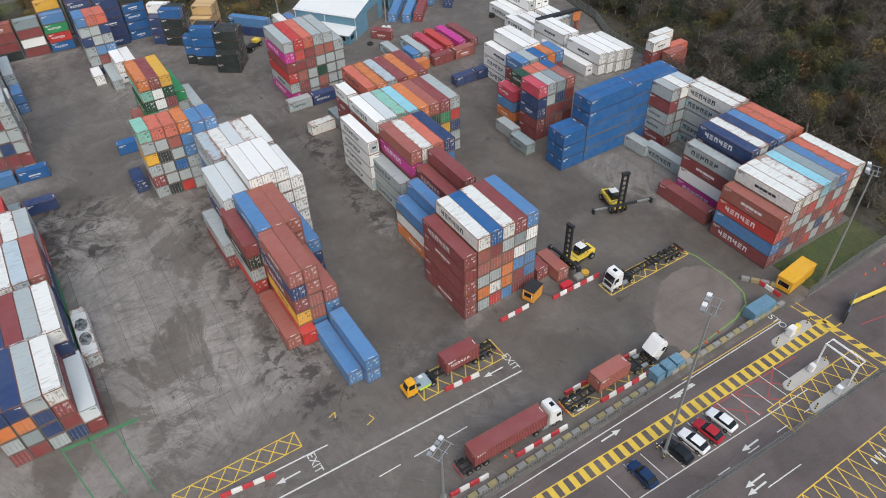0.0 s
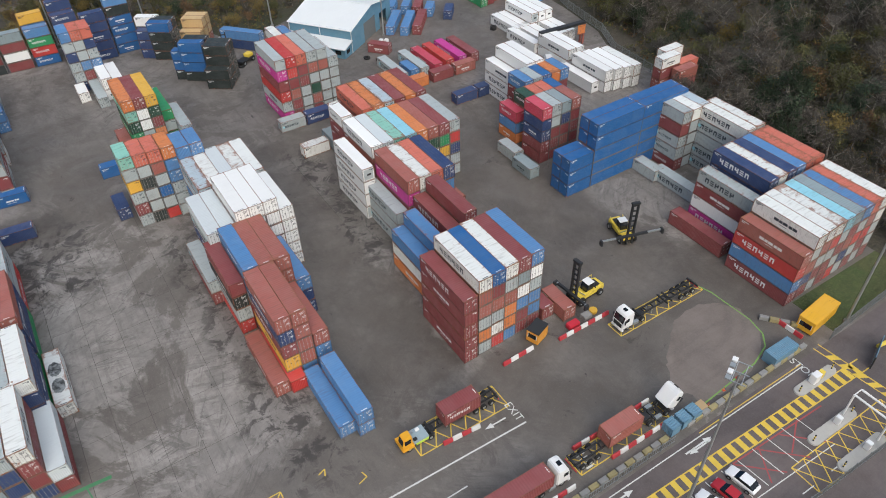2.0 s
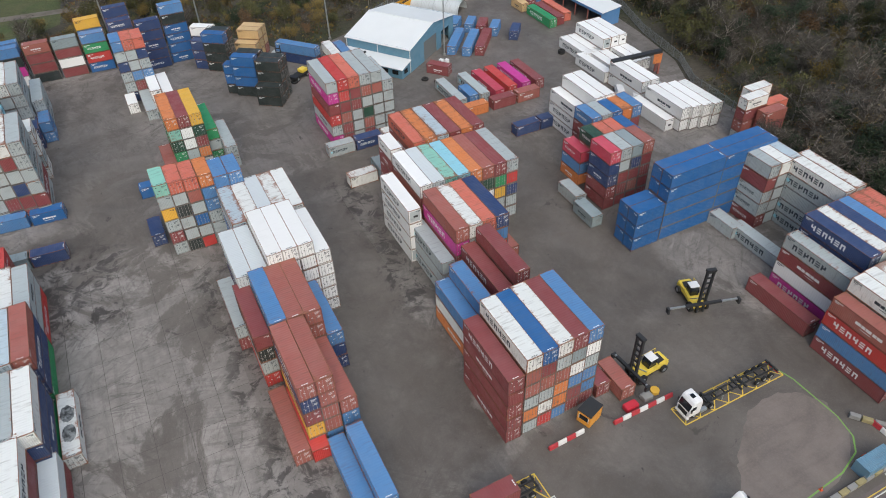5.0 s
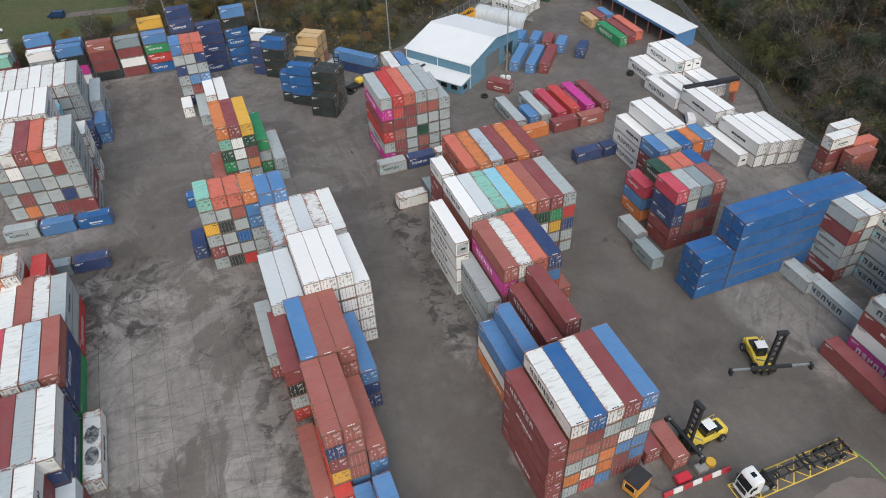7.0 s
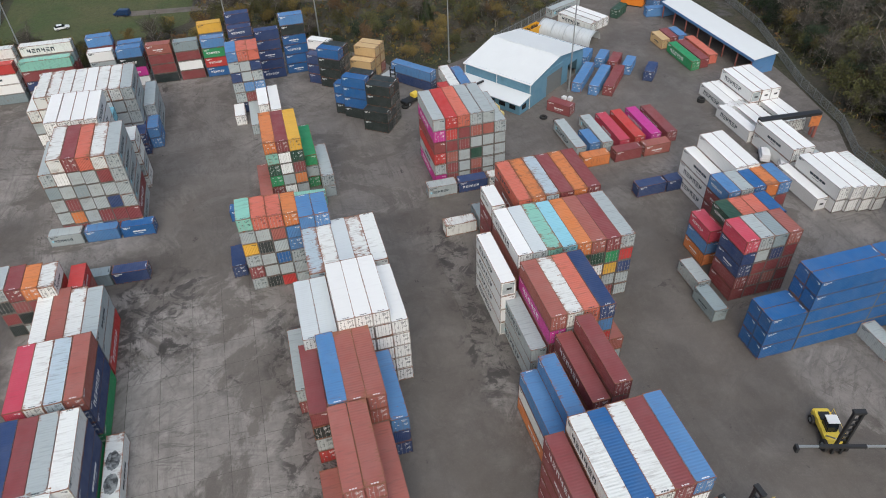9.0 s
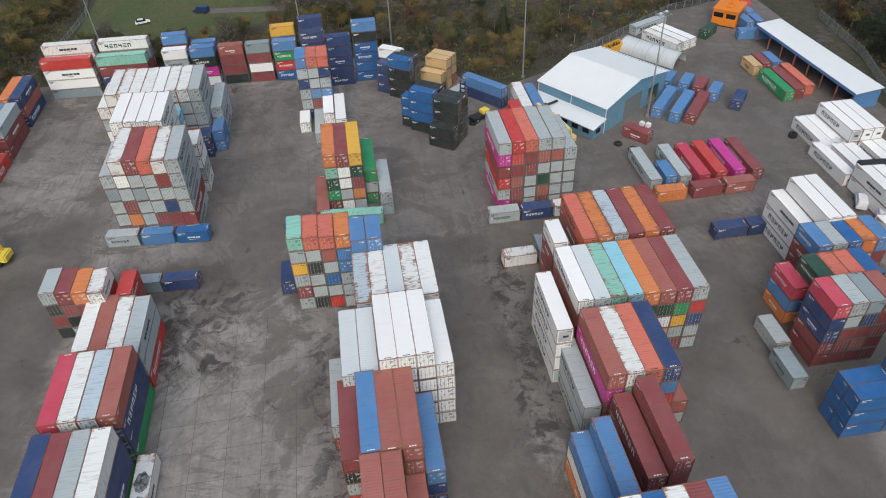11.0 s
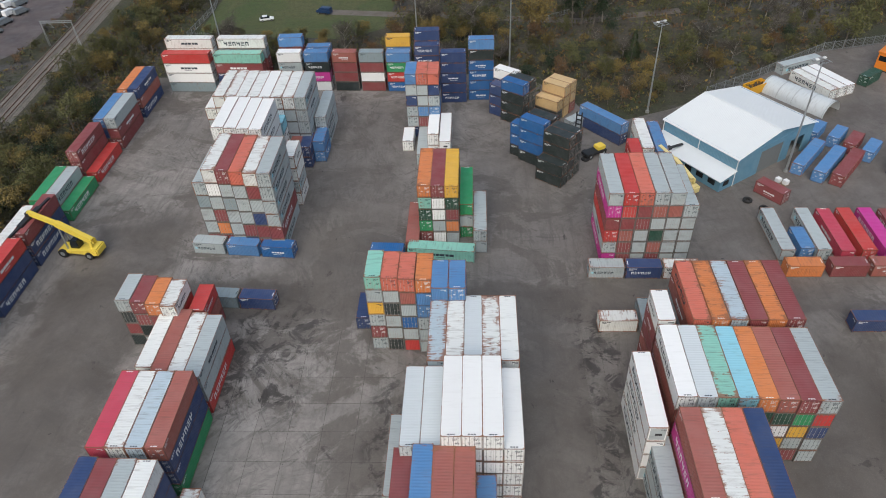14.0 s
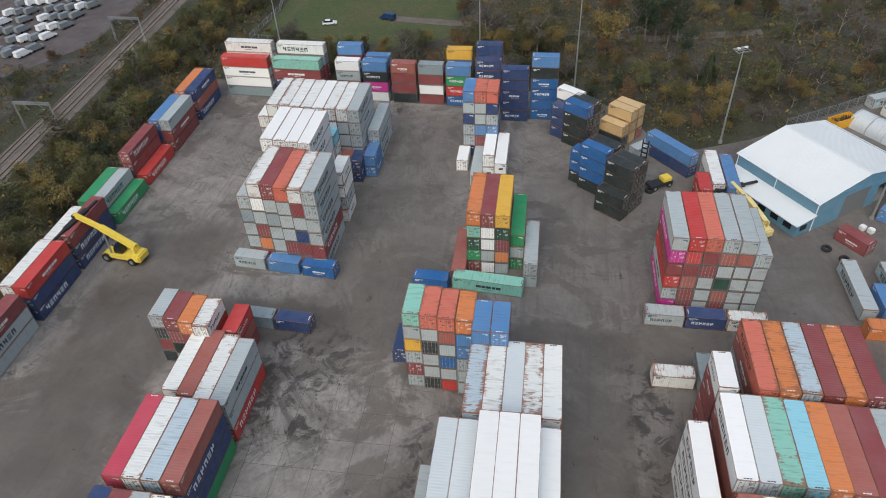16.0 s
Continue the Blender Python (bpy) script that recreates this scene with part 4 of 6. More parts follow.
def hatch(x0, y0, x1, y1, step=2.4):
    """A box of crossed lines."""
    segs = [(x0, y0, x1, y0), (x0, y1, x1, y1), (x0, y0, x0, y1), (x1, y0, x1, y1)]
    h, n = y1 - y0, int((x1 - x0) / step)
    for i in range(n):
        a = x0 + (x1 - x0) * i / n
        b = x0 + (x1 - x0) * (i + 1) / n
        segs += [(a, y0, b, y1), (a, y1, b, y0)]
    return segs


def road_arrow(x, y, length, turn, name="road_arrow"):
    bm = bmesh.new()
    pts = [(0, -0.12), (length - 1.3, -0.12), (length - 1.3, -0.45), (length, 0), (length - 1.3, 0.45), (length - 1.3, 0.12), (0, 0.12)]
    bm.faces.new([bm.verts.new((a, b, 0)) for a, b in pts])
    ob = new(name, to_mesh(name, bm, LINE_W))
    ob.matrix_world = pose(x, y, 0.02, 0, 0, turn)
    tagged(ob, "white painted lane arrow on the asphalt", "road marking", "lane arrows", "structure")


def lettering(text, x, y, size, turn):
    cu = bpy.data.curves.new("lettering", "FONT")
    cu.body, cu.size, cu.align_x, cu.align_y = text, size, "CENTER", "CENTER"
    tmp = bpy.data.objects.new("tmp", cu)
    scene.collection.objects.link(tmp)
    me = bpy.data.meshes.new_from_object(tmp.evaluated_get(bpy.context.evaluated_depsgraph_get()))
    bpy.data.objects.remove(tmp)
    me.materials.clear()
    me.materials.append(LINE_W)
    ob = new("road_lettering", me)
    ob.matrix_world = pose(x, y, 0.022, 0, 0, turn)
    tagged(ob, "white painted word on the asphalt lane", "road marking", kind="structure")


for k, b in enumerate(((-4.4, 55.6, 13.2, 58.4), (31.6, 52.6, 46.6, 56.9), (48.0, 38.2, 64.5, 41.4), (69.5, 53.3, 88.2, 56.4), (72.0, 19.2, 92.0, 23.6), (60.0, 6.0, 84.0, 12.6))):
    strokes("box_marking", hatch(*b), 0.16, LINE_Y, "yellow crossed box marking painted on the ground")
strokes("lane_line", [(-5, 50.3, 47.0, 49.0), (-5, 54.5, 16.3, 53.8)], 0.24, LINE_W, "long white line along the exit lane")
strokes("lane_dashes", [(20 + 5.5 * k, 45.4 - 0.02 * k, 23.4 + 5.5 * k, 45.4 - 0.02 * k) for k in range(3)], 0.18, LINE_W, "white dashed lane line")
strokes("kerb_line", [(0, 34.0, 88, 33.6)], 0.16, LINE_W, "white line along the edge of the road")
strokes("kerb_line_yellow", [(66, 34.1, 88, 34.0)], 0.14, LINE_Y, "yellow line along the edge of the road")
bays = [(44.0, 23.9, 80.0, 22.7)] + [(46.0 + 3.05 * k, 23.8 - 0.03 * k, 45.6 + 3.05 * k, 28.6 - 0.03 * k) for k in range(12)]
strokes("parking_bays", bays, 0.14, LINE_W, "white painted parking bay lines")
strokes("road_dashes", [(52 + 6 * k, 20.4, 54.2 + 6 * k, 20.35) for k in range(5)] + [(62, 15.6, 68.5, 15.4), (55, 15.9, 59, 15.8)], 0.15, LINE_W, "faded white dashed centre line")
strokes("red_hatching", [(66, 28.2, 71, 23.5), (70.5, 28.0, 75.5, 23.2), (75, 27.8, 80, 23.0), (71, 28.2, 68, 23.6), (79, 28, 74, 25), (98, 26, 118, 22), (99, 22, 112, 27), (104, 18, 122, 24), (66, 28.3, 84, 27.6)], 0.2, LINE_R, "faded red hatching in a parking bay")
strokes("corner_ticks", [(18.5, 57.8, 19.6, 58.2), (19.6, 58.2, 19.2, 57.2), (22.5, 53.6, 23.9, 54.0), (23.9, 54.0, 23.6, 55.0)], 0.16, LINE_Y, "short yellow corner marks")
strokes("green_bay_lines", [(-12.0, 74.0, -9.5, 62.0), (-8.5, 73.8, -6.0, 60.0), (-15.5, 73.6, -13.0, 62.0)], 0.2, LINE_E, "faded green bay lines")
strokes("green_bay_edge", [(-15.6, 73.9, -5.2, 73.3)], 0.6, LINE_E, "broad worn green line at the foot of a stack")
curve = [(63.5, 36.9), (70.0, 37.1), (82.5, 38.0), (86.6, 39.3), (88.4, 41.2), (89.2, 44.5), (89.0, 49.0), (88.9, 52.0), (88.3, 54.2)]
strokes("green_guide_line", [(*a, *b) for a, b in zip(curve, curve[1:])], 0.22, LINE_G, "bright green painted guide line round the turning area")
rp = random.Random(4)
outline = [(82.5, 51.8), (87.0, 50.6), (89.6, 47.0), (88.6, 42.0), (84.3, 38.2), (77.0, 36.9), (70.6, 37.3), (68.6, 41.7), (72.5, 46.6), (77.5, 50.2)]
ragged = []
for (ax, ay), (bx, by) in zip(outline, outline[1:] + outline[:1]):
    ragged += [(ax + (bx - ax) * k / 6 + rp.uniform(-0.35, 0.35), ay + (by - ay) * k / 6 + rp.uniform(-0.35, 0.35)) for k in range(6)]
sheet("patched_asphalt", ragged, 0.012, road_mat("patched_asphalt_surface", (0.150, 0.127, 0.112), 0.85), "paler worn patch of asphalt in the turning area", "ground")
for x, y, n, t in ((66.9, 32.5, 4.6, 180), (48.6, 32.9, 3.6, 0), (66.9, 21.1, 3.4, 180), (63.3, 17.2, 3.8, 180), (62.5, 16.3, 3.6, 180), (11.4, 52.1, 3.6, 180), (45.0, 51.2, 3.6, 180), (61.9, 32.8, 5.0, 0)):
    road_arrow(x, y, n, t)
lettering("EXIT", 13.6, 52.2, 1.7, -90)
lettering("EXIT", 46.6, 51.4, 1.7, -90)
lettering("STOP", 87.6, 33.4, 1.7, -90)
strokes("word_bars", [(49.2, 38.6 + 0.7 * k, 50.6, 38.6 + 0.7 * k) for k in range(4)] + [(77 + 0.9 * k, 9.8, 77 + 0.9 * k, 10.8) for k in range(4)], 0.28, LINE_W, "worn unreadable painted word")

# striped walkways: yellow bars on dark ground
def bar_strip(name, a, b, wide, step, lean, label):
    a, b = Vector((*a, 0)), Vector((*b, 0))
    d = (b - a).normalized()
    n = Vector((-d.y, d.x, 0))
    bm = bmesh.new()
    L = (b - a).length
    for k in range(int(L / step)):
        s = a + d * k * step
        bm.faces.new([bm.verts.new(p + Vector((0, 0, 0.016))) for p in (s, s + d * step * 0.5, s + d * (step * 0.5 + lean) + n * wide, s + d * lean + n * wide)])
    for o in (0.0, wide):
        bm.faces.new([bm.verts.new(p + Vector((0, 0, 0.021))) for p in (a + n * (o - 0.09), b + n * (o - 0.09), b + n * (o + 0.09), a + n * (o + 0.09))])
    tagged(new(name, to_mesh(name, bm, LINE_Y)), label, "road marking", kind="structure")


bar_strip("walkway", (20.0, 29.9), (96.0, 27.9), 2.0, 1.75, 0.0, "yellow-barred pedestrian walkway along the car park")
bar_strip("walkway_crossing", (94.9, 18.0), (93.6, 35.0), 1.3, 2.2, 0.9, "yellow and black barred crossing strip")

raise_plan()


# scorched patches on the roof of the old white box beside the west row
def soot_mat():
    m, nt, b = node_mat("soot")
    v = mapped(nt, "Object", (1, 1, 1))
    nt.links.new(mix(nt, ramp(nt, noise_tex(nt, 1.3, 7, v, 0.7, 0.5), 0.42, 0.62), (0.045, 0.048, 0.050), (0.30, 0.32, 0.32)), b.inputs["Base Color"])
    b.inputs["Roughness"].default_value = 0.9
    return m


SOOT = soot_mat()
scorched = next(o for o in scene.objects if o.name.startswith("shipping_container") and abs(o.location.x + 7.88) < 0.2 and abs(o.location.y - 93.1) < 0.3)
tagged(scorched, "old off-white container with two soot-black scorch marks on its roof")
for y0 in (-1.9, 1.7):
    bm = bmesh.new()
    rng = random.Random(int(y0 * 10) + 50)
    bm.faces.new([bm.verts.new(((0.95 + rng.uniform(-0.08, 0.08)) * math.cos(a), y0 + (1.55 + rng.uniform(-0.15, 0.15)) * math.sin(a), 2.584)) for a in (2 * math.pi * i / 40 for i in range(40))])
    part("scorch_mark", bm, SOOT, scorched, "soot-black scorch mark")

# ---- vehicles ----
TYRE = made(lambda bm: tube(bm, (0, -0.14, 0), (0, 0.14, 0), 0.5, 0.5, 16))
bmesh.ops.bevel(TYRE, geom=[e for e in TYRE.edges if len(e.link_faces) == 2 and any(len(f.verts) > 8 for f in e.link_faces)], offset=0.05, segments=1)
TYRE_ME = to_mesh("tyre", TYRE, BLACK)
RIM_ME = to_mesh("rim", made(lambda bm: tube(bm, (0, -0.15, 0), (0, 0.15, 0), 0.26, 0.26, 12)), STEEL)


def wheel(parent, x, y, r, rim=True):
    w = part("tyre", TYRE_ME, BLACK, parent)
    w.location, w.scale = (x, y, r), (r * 2, 1.0 + r * 0.6, r * 2)
    if rim:
        part("rim", RIM_ME, STEEL, w)


def bevelled(bm, width=0.05, segs=2):
    bmesh.ops.bevel(bm, geom=bm.edges[:], offset=width, segments=segs, affect="EDGES", clamp_overlap=True)
    return bm


def shape(profile, y0, y1, width=0.06):
    return bevelled(made(lambda bm: prism(bm, profile, y0, y1)), width)


def lorry_cab(root, material, tilt=0.0, dx=0.0):
    """A tractor unit heading +x, its front at x = 0."""
    ch = bmesh.new()
    for y in (-0.45, 0.45):
        box(ch, -6.0, y - 0.06, 0.65, -0.4, y + 0.06, 0.95)
    for x in (-5.8, -4.2, -2.6):
        box(ch, x - 0.06, -0.45, 0.68, x + 0.06, 0.45, 0.9)
    box(ch, -5.3, -0.5, 0.95, -4.1, 0.5, 1.12)
    part("chassis", ch, DARK, root)
    for y in (-1.0, 1.0):
        part("fuel_tank", bevelled(made(box, -3.6, y - 0.28, 0.5, -2.4, y + 0.28, 1.05), 0.06), STEEL, root)
    cab = shape([(-2.3, 0.7), (-0.25, 0.7), (-0.02, 1.1), (-0.12, 2.1), (-0.55, 3.45), (-1.0, 3.75), (-2.1, 3.8), (-2.3, 3.2)], -1.22, 1.22, 0.12)
    c = part("cab", cab, material, root)
    part("windscreen", made(lambda bm: prism(bm, [(-0.10, 2.0), (-0.06, 2.0), (-0.42, 3.1), (-0.46, 3.1)], -1.05, 1.05)), GLASS, c)
    for y in (-1.235, 1.205):
        part("side_window", made(box, -1.25, y, 2.1, -0.5, y + 0.03, 2.85), GLASS, c)
    part("grille", made(box, -0.06, -0.85, 0.95, 0.0, 0.85, 1.75), DARK, c)
    part("roof_hatch", made(box, -1.6, -0.35, 3.78, -1.0, 0.35, 3.84), GLASS, c)
    part("bumper", bevelled(made(box, -0.35, -1.24, 0.3, 0.05, 1.24, 0.75), 0.06), material, c)
    for y in (-1.35, 1.35):
        part("mirror", bevelled(made(box, -0.35, y - 0.1, 2.0, -0.2, y + 0.1, 2.8), 0.03), DARK, c)
    if tilt:
        c.matrix_basis = pose(0, 0, 0.7) @ pose(0, 0, 0, 0, tilt, 0) @ pose(0, 0, -0.7)
    for x in (-1.35, -4.6):
        for y in (-1.0, 1.0):
            wheel(root, x, y, 0.5)


def skeletal(root, x0, x1, n=3, wide=1.1):
    """A skeletal container trailer between x0 (rear) and x1."""
    fr = bmesh.new()
    for y in (-0.5, 0.5):
        box(fr, x0, y - 0.08, 0.95, x1, y + 0.08, 1.3)
    k = x0 + 0.1
    while k < x1:
        box(fr, k, -0.5, 1.0, k + 0.14, 0.5, 1.22)
        k += 1.6
    for x in (x0 + 0.1, (x0 + x1) / 2 - 0.4, (x0 + x1) / 2 + 0.6, x1 - 0.4):
        box(fr, x, -1.22, 1.06, x + 0.25, 1.22, 1.3)
    part("trailer_frame", fr, DARK, root)
    part("rear_bumper", made(box, x0 - 0.08, -1.2, 0.5, x0 + 0.02, 1.2, 0.68), INK_R, root)
    for i in range(n):
        for y in (-wide + 0.1, wide - 0.1):
            wheel(root, x0 + 1.2 + i * 1.35, y, 0.5)
    for y in (-0.6, 0.6):
        part("landing_leg", made(box, x1 - 3.0, y - 0.08, 0.05, x1 - 2.8, y + 0.08, 1.0), STEEL, root)


t1 = thing("articulated_lorry", pose(46.2, 39.7, 0, 0, 0, -1), "white-cabbed lorry with a skeletal trailer on the yard lane", "lorry", "lorries")
lorry_cab(t1, CAB)
skeletal(t1, -17.0, -3.2)
raise_container(3, 37.2, 39.86, 1.32, "m", 40, 2.591, 89, "id", "", " loaded on a lorry trailer")
t2 = thing("articulated_lorry", pose(65.7, 39.9, 0, 0, 0, 0), "white lorry with its cab tilted forward and a half-loaded trailer", "lorry", "lorries")
lorry_cab(t2, CAB, 38)
skeletal(t2, -18.2, -3.6)
raise_container(2, 56.1, 39.9, 1.32, "O", 20, 2.591, 90, None, "", " loaded on a lorry trailer")
t3 = thing("articulated_lorry", pose(69.9, 54.9, 0, 0, 0, 180), "white lorry with an empty skeletal trailer in a marked bay", "lorry", "lorries")
lorry_cab(t3, CAB)
skeletal(t3, -17.4, -4.2)
t4 = thing("terminal_tractor", pose(29.6, 55.2, 0, 0, 0, 180), "yellow terminal tractor with a grey deck and skeletal trailer", "tractor")
part("cab", shape([(-1.7, 1.1), (-0.15, 1.1), (-0.1, 2.0), (-0.35, 3.1), (-1.6, 3.15)], -0.2, 1.15, 0.08), AMBER, t4)
part("window", made(box, -1.4, 1.14, 1.9, -0.4, 1.17, 2.8), GLASS, t4)
part("front_window", made(lambda bm: prism(bm, [(-0.08, 1.9), (-0.05, 1.9), (-0.27, 2.85), (-0.30, 2.85)], -0.1, 1.05)), GLASS, t4)
part("hood", bevelled(made(box, -1.9, -1.2, 0.45, 0.0, 1.2, 1.15), 0.08), AMBER, t4)
part("deck", bevelled(made(box, -4.3, -1.1, 0.85, -1.9, 1.1, 1.25), 0.05), plain("grey_blue_deck", (0.30, 0.38, 0.42), 0.5), t4)
for k, (x, y) in enumerate(((-2.3, -0.7), (-2.3, 0.6), (-3.3, -0.6))):
    part("tank_lid", bevelled(made(box, x - 0.3, y - 0.25, 1.25, x + 0.3, y + 0.25, 1.5), 0.06), (STEEL, DARK, CAB)[k], t4)
part("side_guard", made(box, -4.2, 1.1, 0.6, -2.2, 1.16, 1.0), plain("lime_stripe", (0.55, 0.75, 0.08)), t4)
part("chassis", made(box, -5.6, -0.5, 0.6, -1.0, 0.5, 0.9), DARK, t4)
for x in (-1.1, -4.6):
    for y in (-1.0, 1.0):
        wheel(t4, x, y, 0.5)
skeletal(t4, -16.2, -4.6)
raise_container(6, 39.5, 55.2, 1.32, "m", 20, 2.591, 90, "word", "", " loaded on a tractor's trailer")


def handler(x, y, turn, label, reach=6.0):
    """An empty-container handler: counterweight truck, cab, tall mast and a wide spreader; the mast is at +x."""
    r = thing("container_handler", pose(x, y, 0, 0, 0, turn), label, "forklift", "container handlers")
    part("body", shape([(-3.6, 0.7), (1.4, 0.7), (1.6, 1.1), (1.2, 1.5), (-2.2, 1.6), (-3.5, 1.9), (-3.8, 1.4)], -1.1, 1.1, 0.12), YELLOW, r)
    part("counterweight", bevelled(made(box, -4.2, -1.15, 0.6, -2.8, 1.15, 1.75), 0.2), YELLOW, r)
    part("cab", shape([(-1.9, 1.6), (-0.2, 1.6), (-0.3, 2.6), (-0.6, 3.2), (-1.8, 3.25)], -0.75, 0.75, 0.08), GLASS, r)
    part("cab_roof", bevelled(made(box, -1.9, -0.8, 3.22, -0.45, 0.8, 3.34), 0.04), CAB, r)
    part("engine_grille", bevelled(made(box, -3.4, -0.75, 1.72, -2.1, 0.75, 1.98), 0.05), DARK, r)
    part("front_frame", bevelled(made(box, 1.0, -1.5, 0.9, 1.9, 1.5, 1.25), 0.05), YELLOW, r)
    for y2 in (-0.85, 0.85):
        part("tilt_ram", made(tube, (0.2, y2, 1.5), (2.0, y2, 3.4), 0.10), STEEL, r)
        part("step", made(box, -0.9, y2 * 1.35 - 0.15, 0.75, -0.1, y2 * 1.35 + 0.15, 0.85), DARK, r)
    part("exhaust", made(tube, (-2.2, 0.9, 1.7), (-2.2, 0.9, 3.0), 0.08), DARK, r)
    for y2 in (-1.25, 1.25):
        part("platform_rail", made(lambda bm: [beam(bm, (-3.4, y2, 2.5), (0.6, y2, 2.5), 0.05), beam(bm, (-3.4, y2, 1.6), (-3.4, y2, 2.5), 0.05), beam(bm, (0.6, y2, 1.3), (0.6, y2, 2.5), 0.05), beam(bm, (-1.4, y2, 1.5), (-1.4, y2, 2.5), 0.05)]), YELLOW, r)
    for y2 in (-0.55, 0.55):
        part("mast_rail", made(box, 1.9, y2 - 0.14, 0.3, 2.35, y2 + 0.14, 9.4), DARK, r)
    for k in range(8):
        z = 0.8 + k * 1.15
        part("mast_crossbar", made(box, 2.0, -0.45, z, 2.2, 0.45, z + 0.25), DARK, r)
    part("mast_head", bevelled(made(box, 1.75, -0.8, 9.3, 2.45, 0.8, 9.7), 0.04), DARK, r)
    sp = part("spreader", made(box, 2.4, -3.1, 2.4, 2.85, 3.1, 2.8), DARK, r)
    part("spreader_arm", made(box, 2.5, -reach, 2.48, 2.78, reach, 2.74), STEEL, sp)
    for y2 in (-reach, reach):
        part("twistlock_arm", made(lambda bm: [box(bm, 2.4, y2 - 0.18, 1.9, 3.2, y2 + 0.18, 2.9)]), DARK, sp)
    for x2, rad in ((1.3, 0.85), (-3.0, 0.65)):
        for y2 in (-1.35, 1.35):
            wheel(r, x2, y2, rad)


handler(69.9, 63.4, 184, "yellow empty-container handler with a black mast beside a stack", 3.6)
handler(86.7, 71.0, 253, "yellow empty-container handler with its spreader wide open")


def reach_stacker(x, y, turn, label, lift, coat):
    r = thing("reach_stacker", pose(x, y, 0, 0, 0, turn), label, "reach stacker", "reach stackers")
    part("body", shape([(-4.0, 0.8), (3.4, 0.8), (3.6, 1.3), (1.0, 1.6), (-2.4, 1.8), (-3.9, 2.3), (-4.3, 1.4)], -1.4, 1.4, 0.15), coat, r)
    part("counterweight", bevelled(made(box, -4.9, -1.5, 0.7, -3.2, 1.5, 2.3), 0.25), coat, r)
    part("cab", shape([(-0.9, 1.7), (0.9, 1.7), (0.8, 2.8), (0.4, 3.6), (-0.8, 3.6)], -0.8, 0.8, 0.08), GLASS, r)
    a, b = Vector((-3.6, 0, 3.4)), Vector((7.2, 0, 3.4 + lift))
    m = a.lerp(b, 0.55) + Vector((0, 0, 0.45))
    part("boom", made(lambda bm: [beam(bm, a, m, 0.9, 1.1), beam(bm, m - (b - a) * 0.03, b, 0.72, 0.8)]), coat, r)
    for y2 in (-1.2, 1.2):
        part("lift_ram", made(tube, (1.6, y2 * 0.6, 1.5), tuple(a.lerp(b, 0.5) + Vector((0, y2 * 0.4, -0.3))), 0.16), STEEL, r)
        part("boom_post", made(beam, (-3.6, y2 * 0.6, 1.9), (-3.6, y2 * 0.5, 3.6), 0.5, 0.3), coat, r)
    sp = part("spreader", made(lambda bm: [beam(bm, b, b - Vector((0, 0, 0.9)), 0.8, 0.8), box(bm, b.x - 0.5, -3.0, b.z - 1.3, b.x + 0.5, 3.0, b.z - 0.8)]), DARK, r)
    part("spreader_arm", made(box, b.x - 0.25, -6.0, b.z - 1.25, b.x + 0.25, 6.0, b.z - 0.95), DARK, sp)
    for x2, rad in ((2.4, 0.9), (-3.0, 0.8)):
        for y2 in (-1.5, 1.5):
            wheel(r, x2, y2, rad)


reach_stacker(-45.8, 149.2, 172, "yellow reach stacker lifting a container at the fence", 5.6, YELLOW)
reach_stacker(69.8, 169.0, 115, "pale yellow reach stacker parked beside the workshop", 1.6, plain("cream_machine_paint", (0.72, 0.60, 0.26), 0.5))


def car(x, y, turn, material, label, kind="car", group="parked cars", bare=False):
    r = thing(kind, pose(x, y, 0, 0, 0, turn), label, kind, group)
    if kind == "car":
        body, top, w = [(-2.15, 0.35), (2.1, 0.35), (2.2, 0.7), (1.2, 0.95), (-2.1, 1.0), (-2.25, 0.7)], [(-1.95, 0.95), (0.95, 0.93), (0.25, 1.45), (-1.35, 1.48)], 0.88
        roof = [(-1.35, 1.47), (0.25, 1.44), (0.2, 1.51), (-1.3, 1.54)]
    else:
        body, top, w = [(-2.6, 0.4), (2.4, 0.4), (2.5, 0.9), (1.6, 1.25), (1.3, 1.3), (-2.6, 1.3)], [(-2.58, 1.28), (1.55, 1.24), (0.85, 1.95), (-2.5, 2.0)], 0.97
        roof = [(-2.55, 1.96), (0.85, 1.92), (0.7, 2.04), (-2.5, 2.08)]
    part("body", shape(body, -w, w, 0.12), material, r)
    part("glasshouse", shape(top, -w + 0.12, w - 0.12, 0.05), GLASS if kind == "car" else material, r)
    part("roof", shape(roof, -w + 0.18, w - 0.18, 0.03), material, r)
    if kind != "car":
        part("windscreen", made(lambda bm: prism(bm, [(1.52, 1.3), (1.58, 1.3), (0.92, 1.93), (0.86, 1.93)], -0.8, 0.8)), GLASS, r)
    for x2 in (-1.35, 1.35):
        for y2 in (-w + 0.05, w - 0.05):
            wheel(r, x2, y2, 0.33, not bare)
    for y2 in () if bare else (-0.6, 0.6):
        part("headlight", made(box, 2.12, y2 - 0.16, 0.62, 2.22, y2 + 0.16, 0.76), STEEL, r)
    return r


def car_paint(name, c):
    m, nt, b = node_mat(name)
    b.inputs["Base Color"].default_value = (*c, 1)
    b.inputs["Roughness"].default_value, b.inputs["Coat Weight"].default_value = 0.3, 0.6
    return m


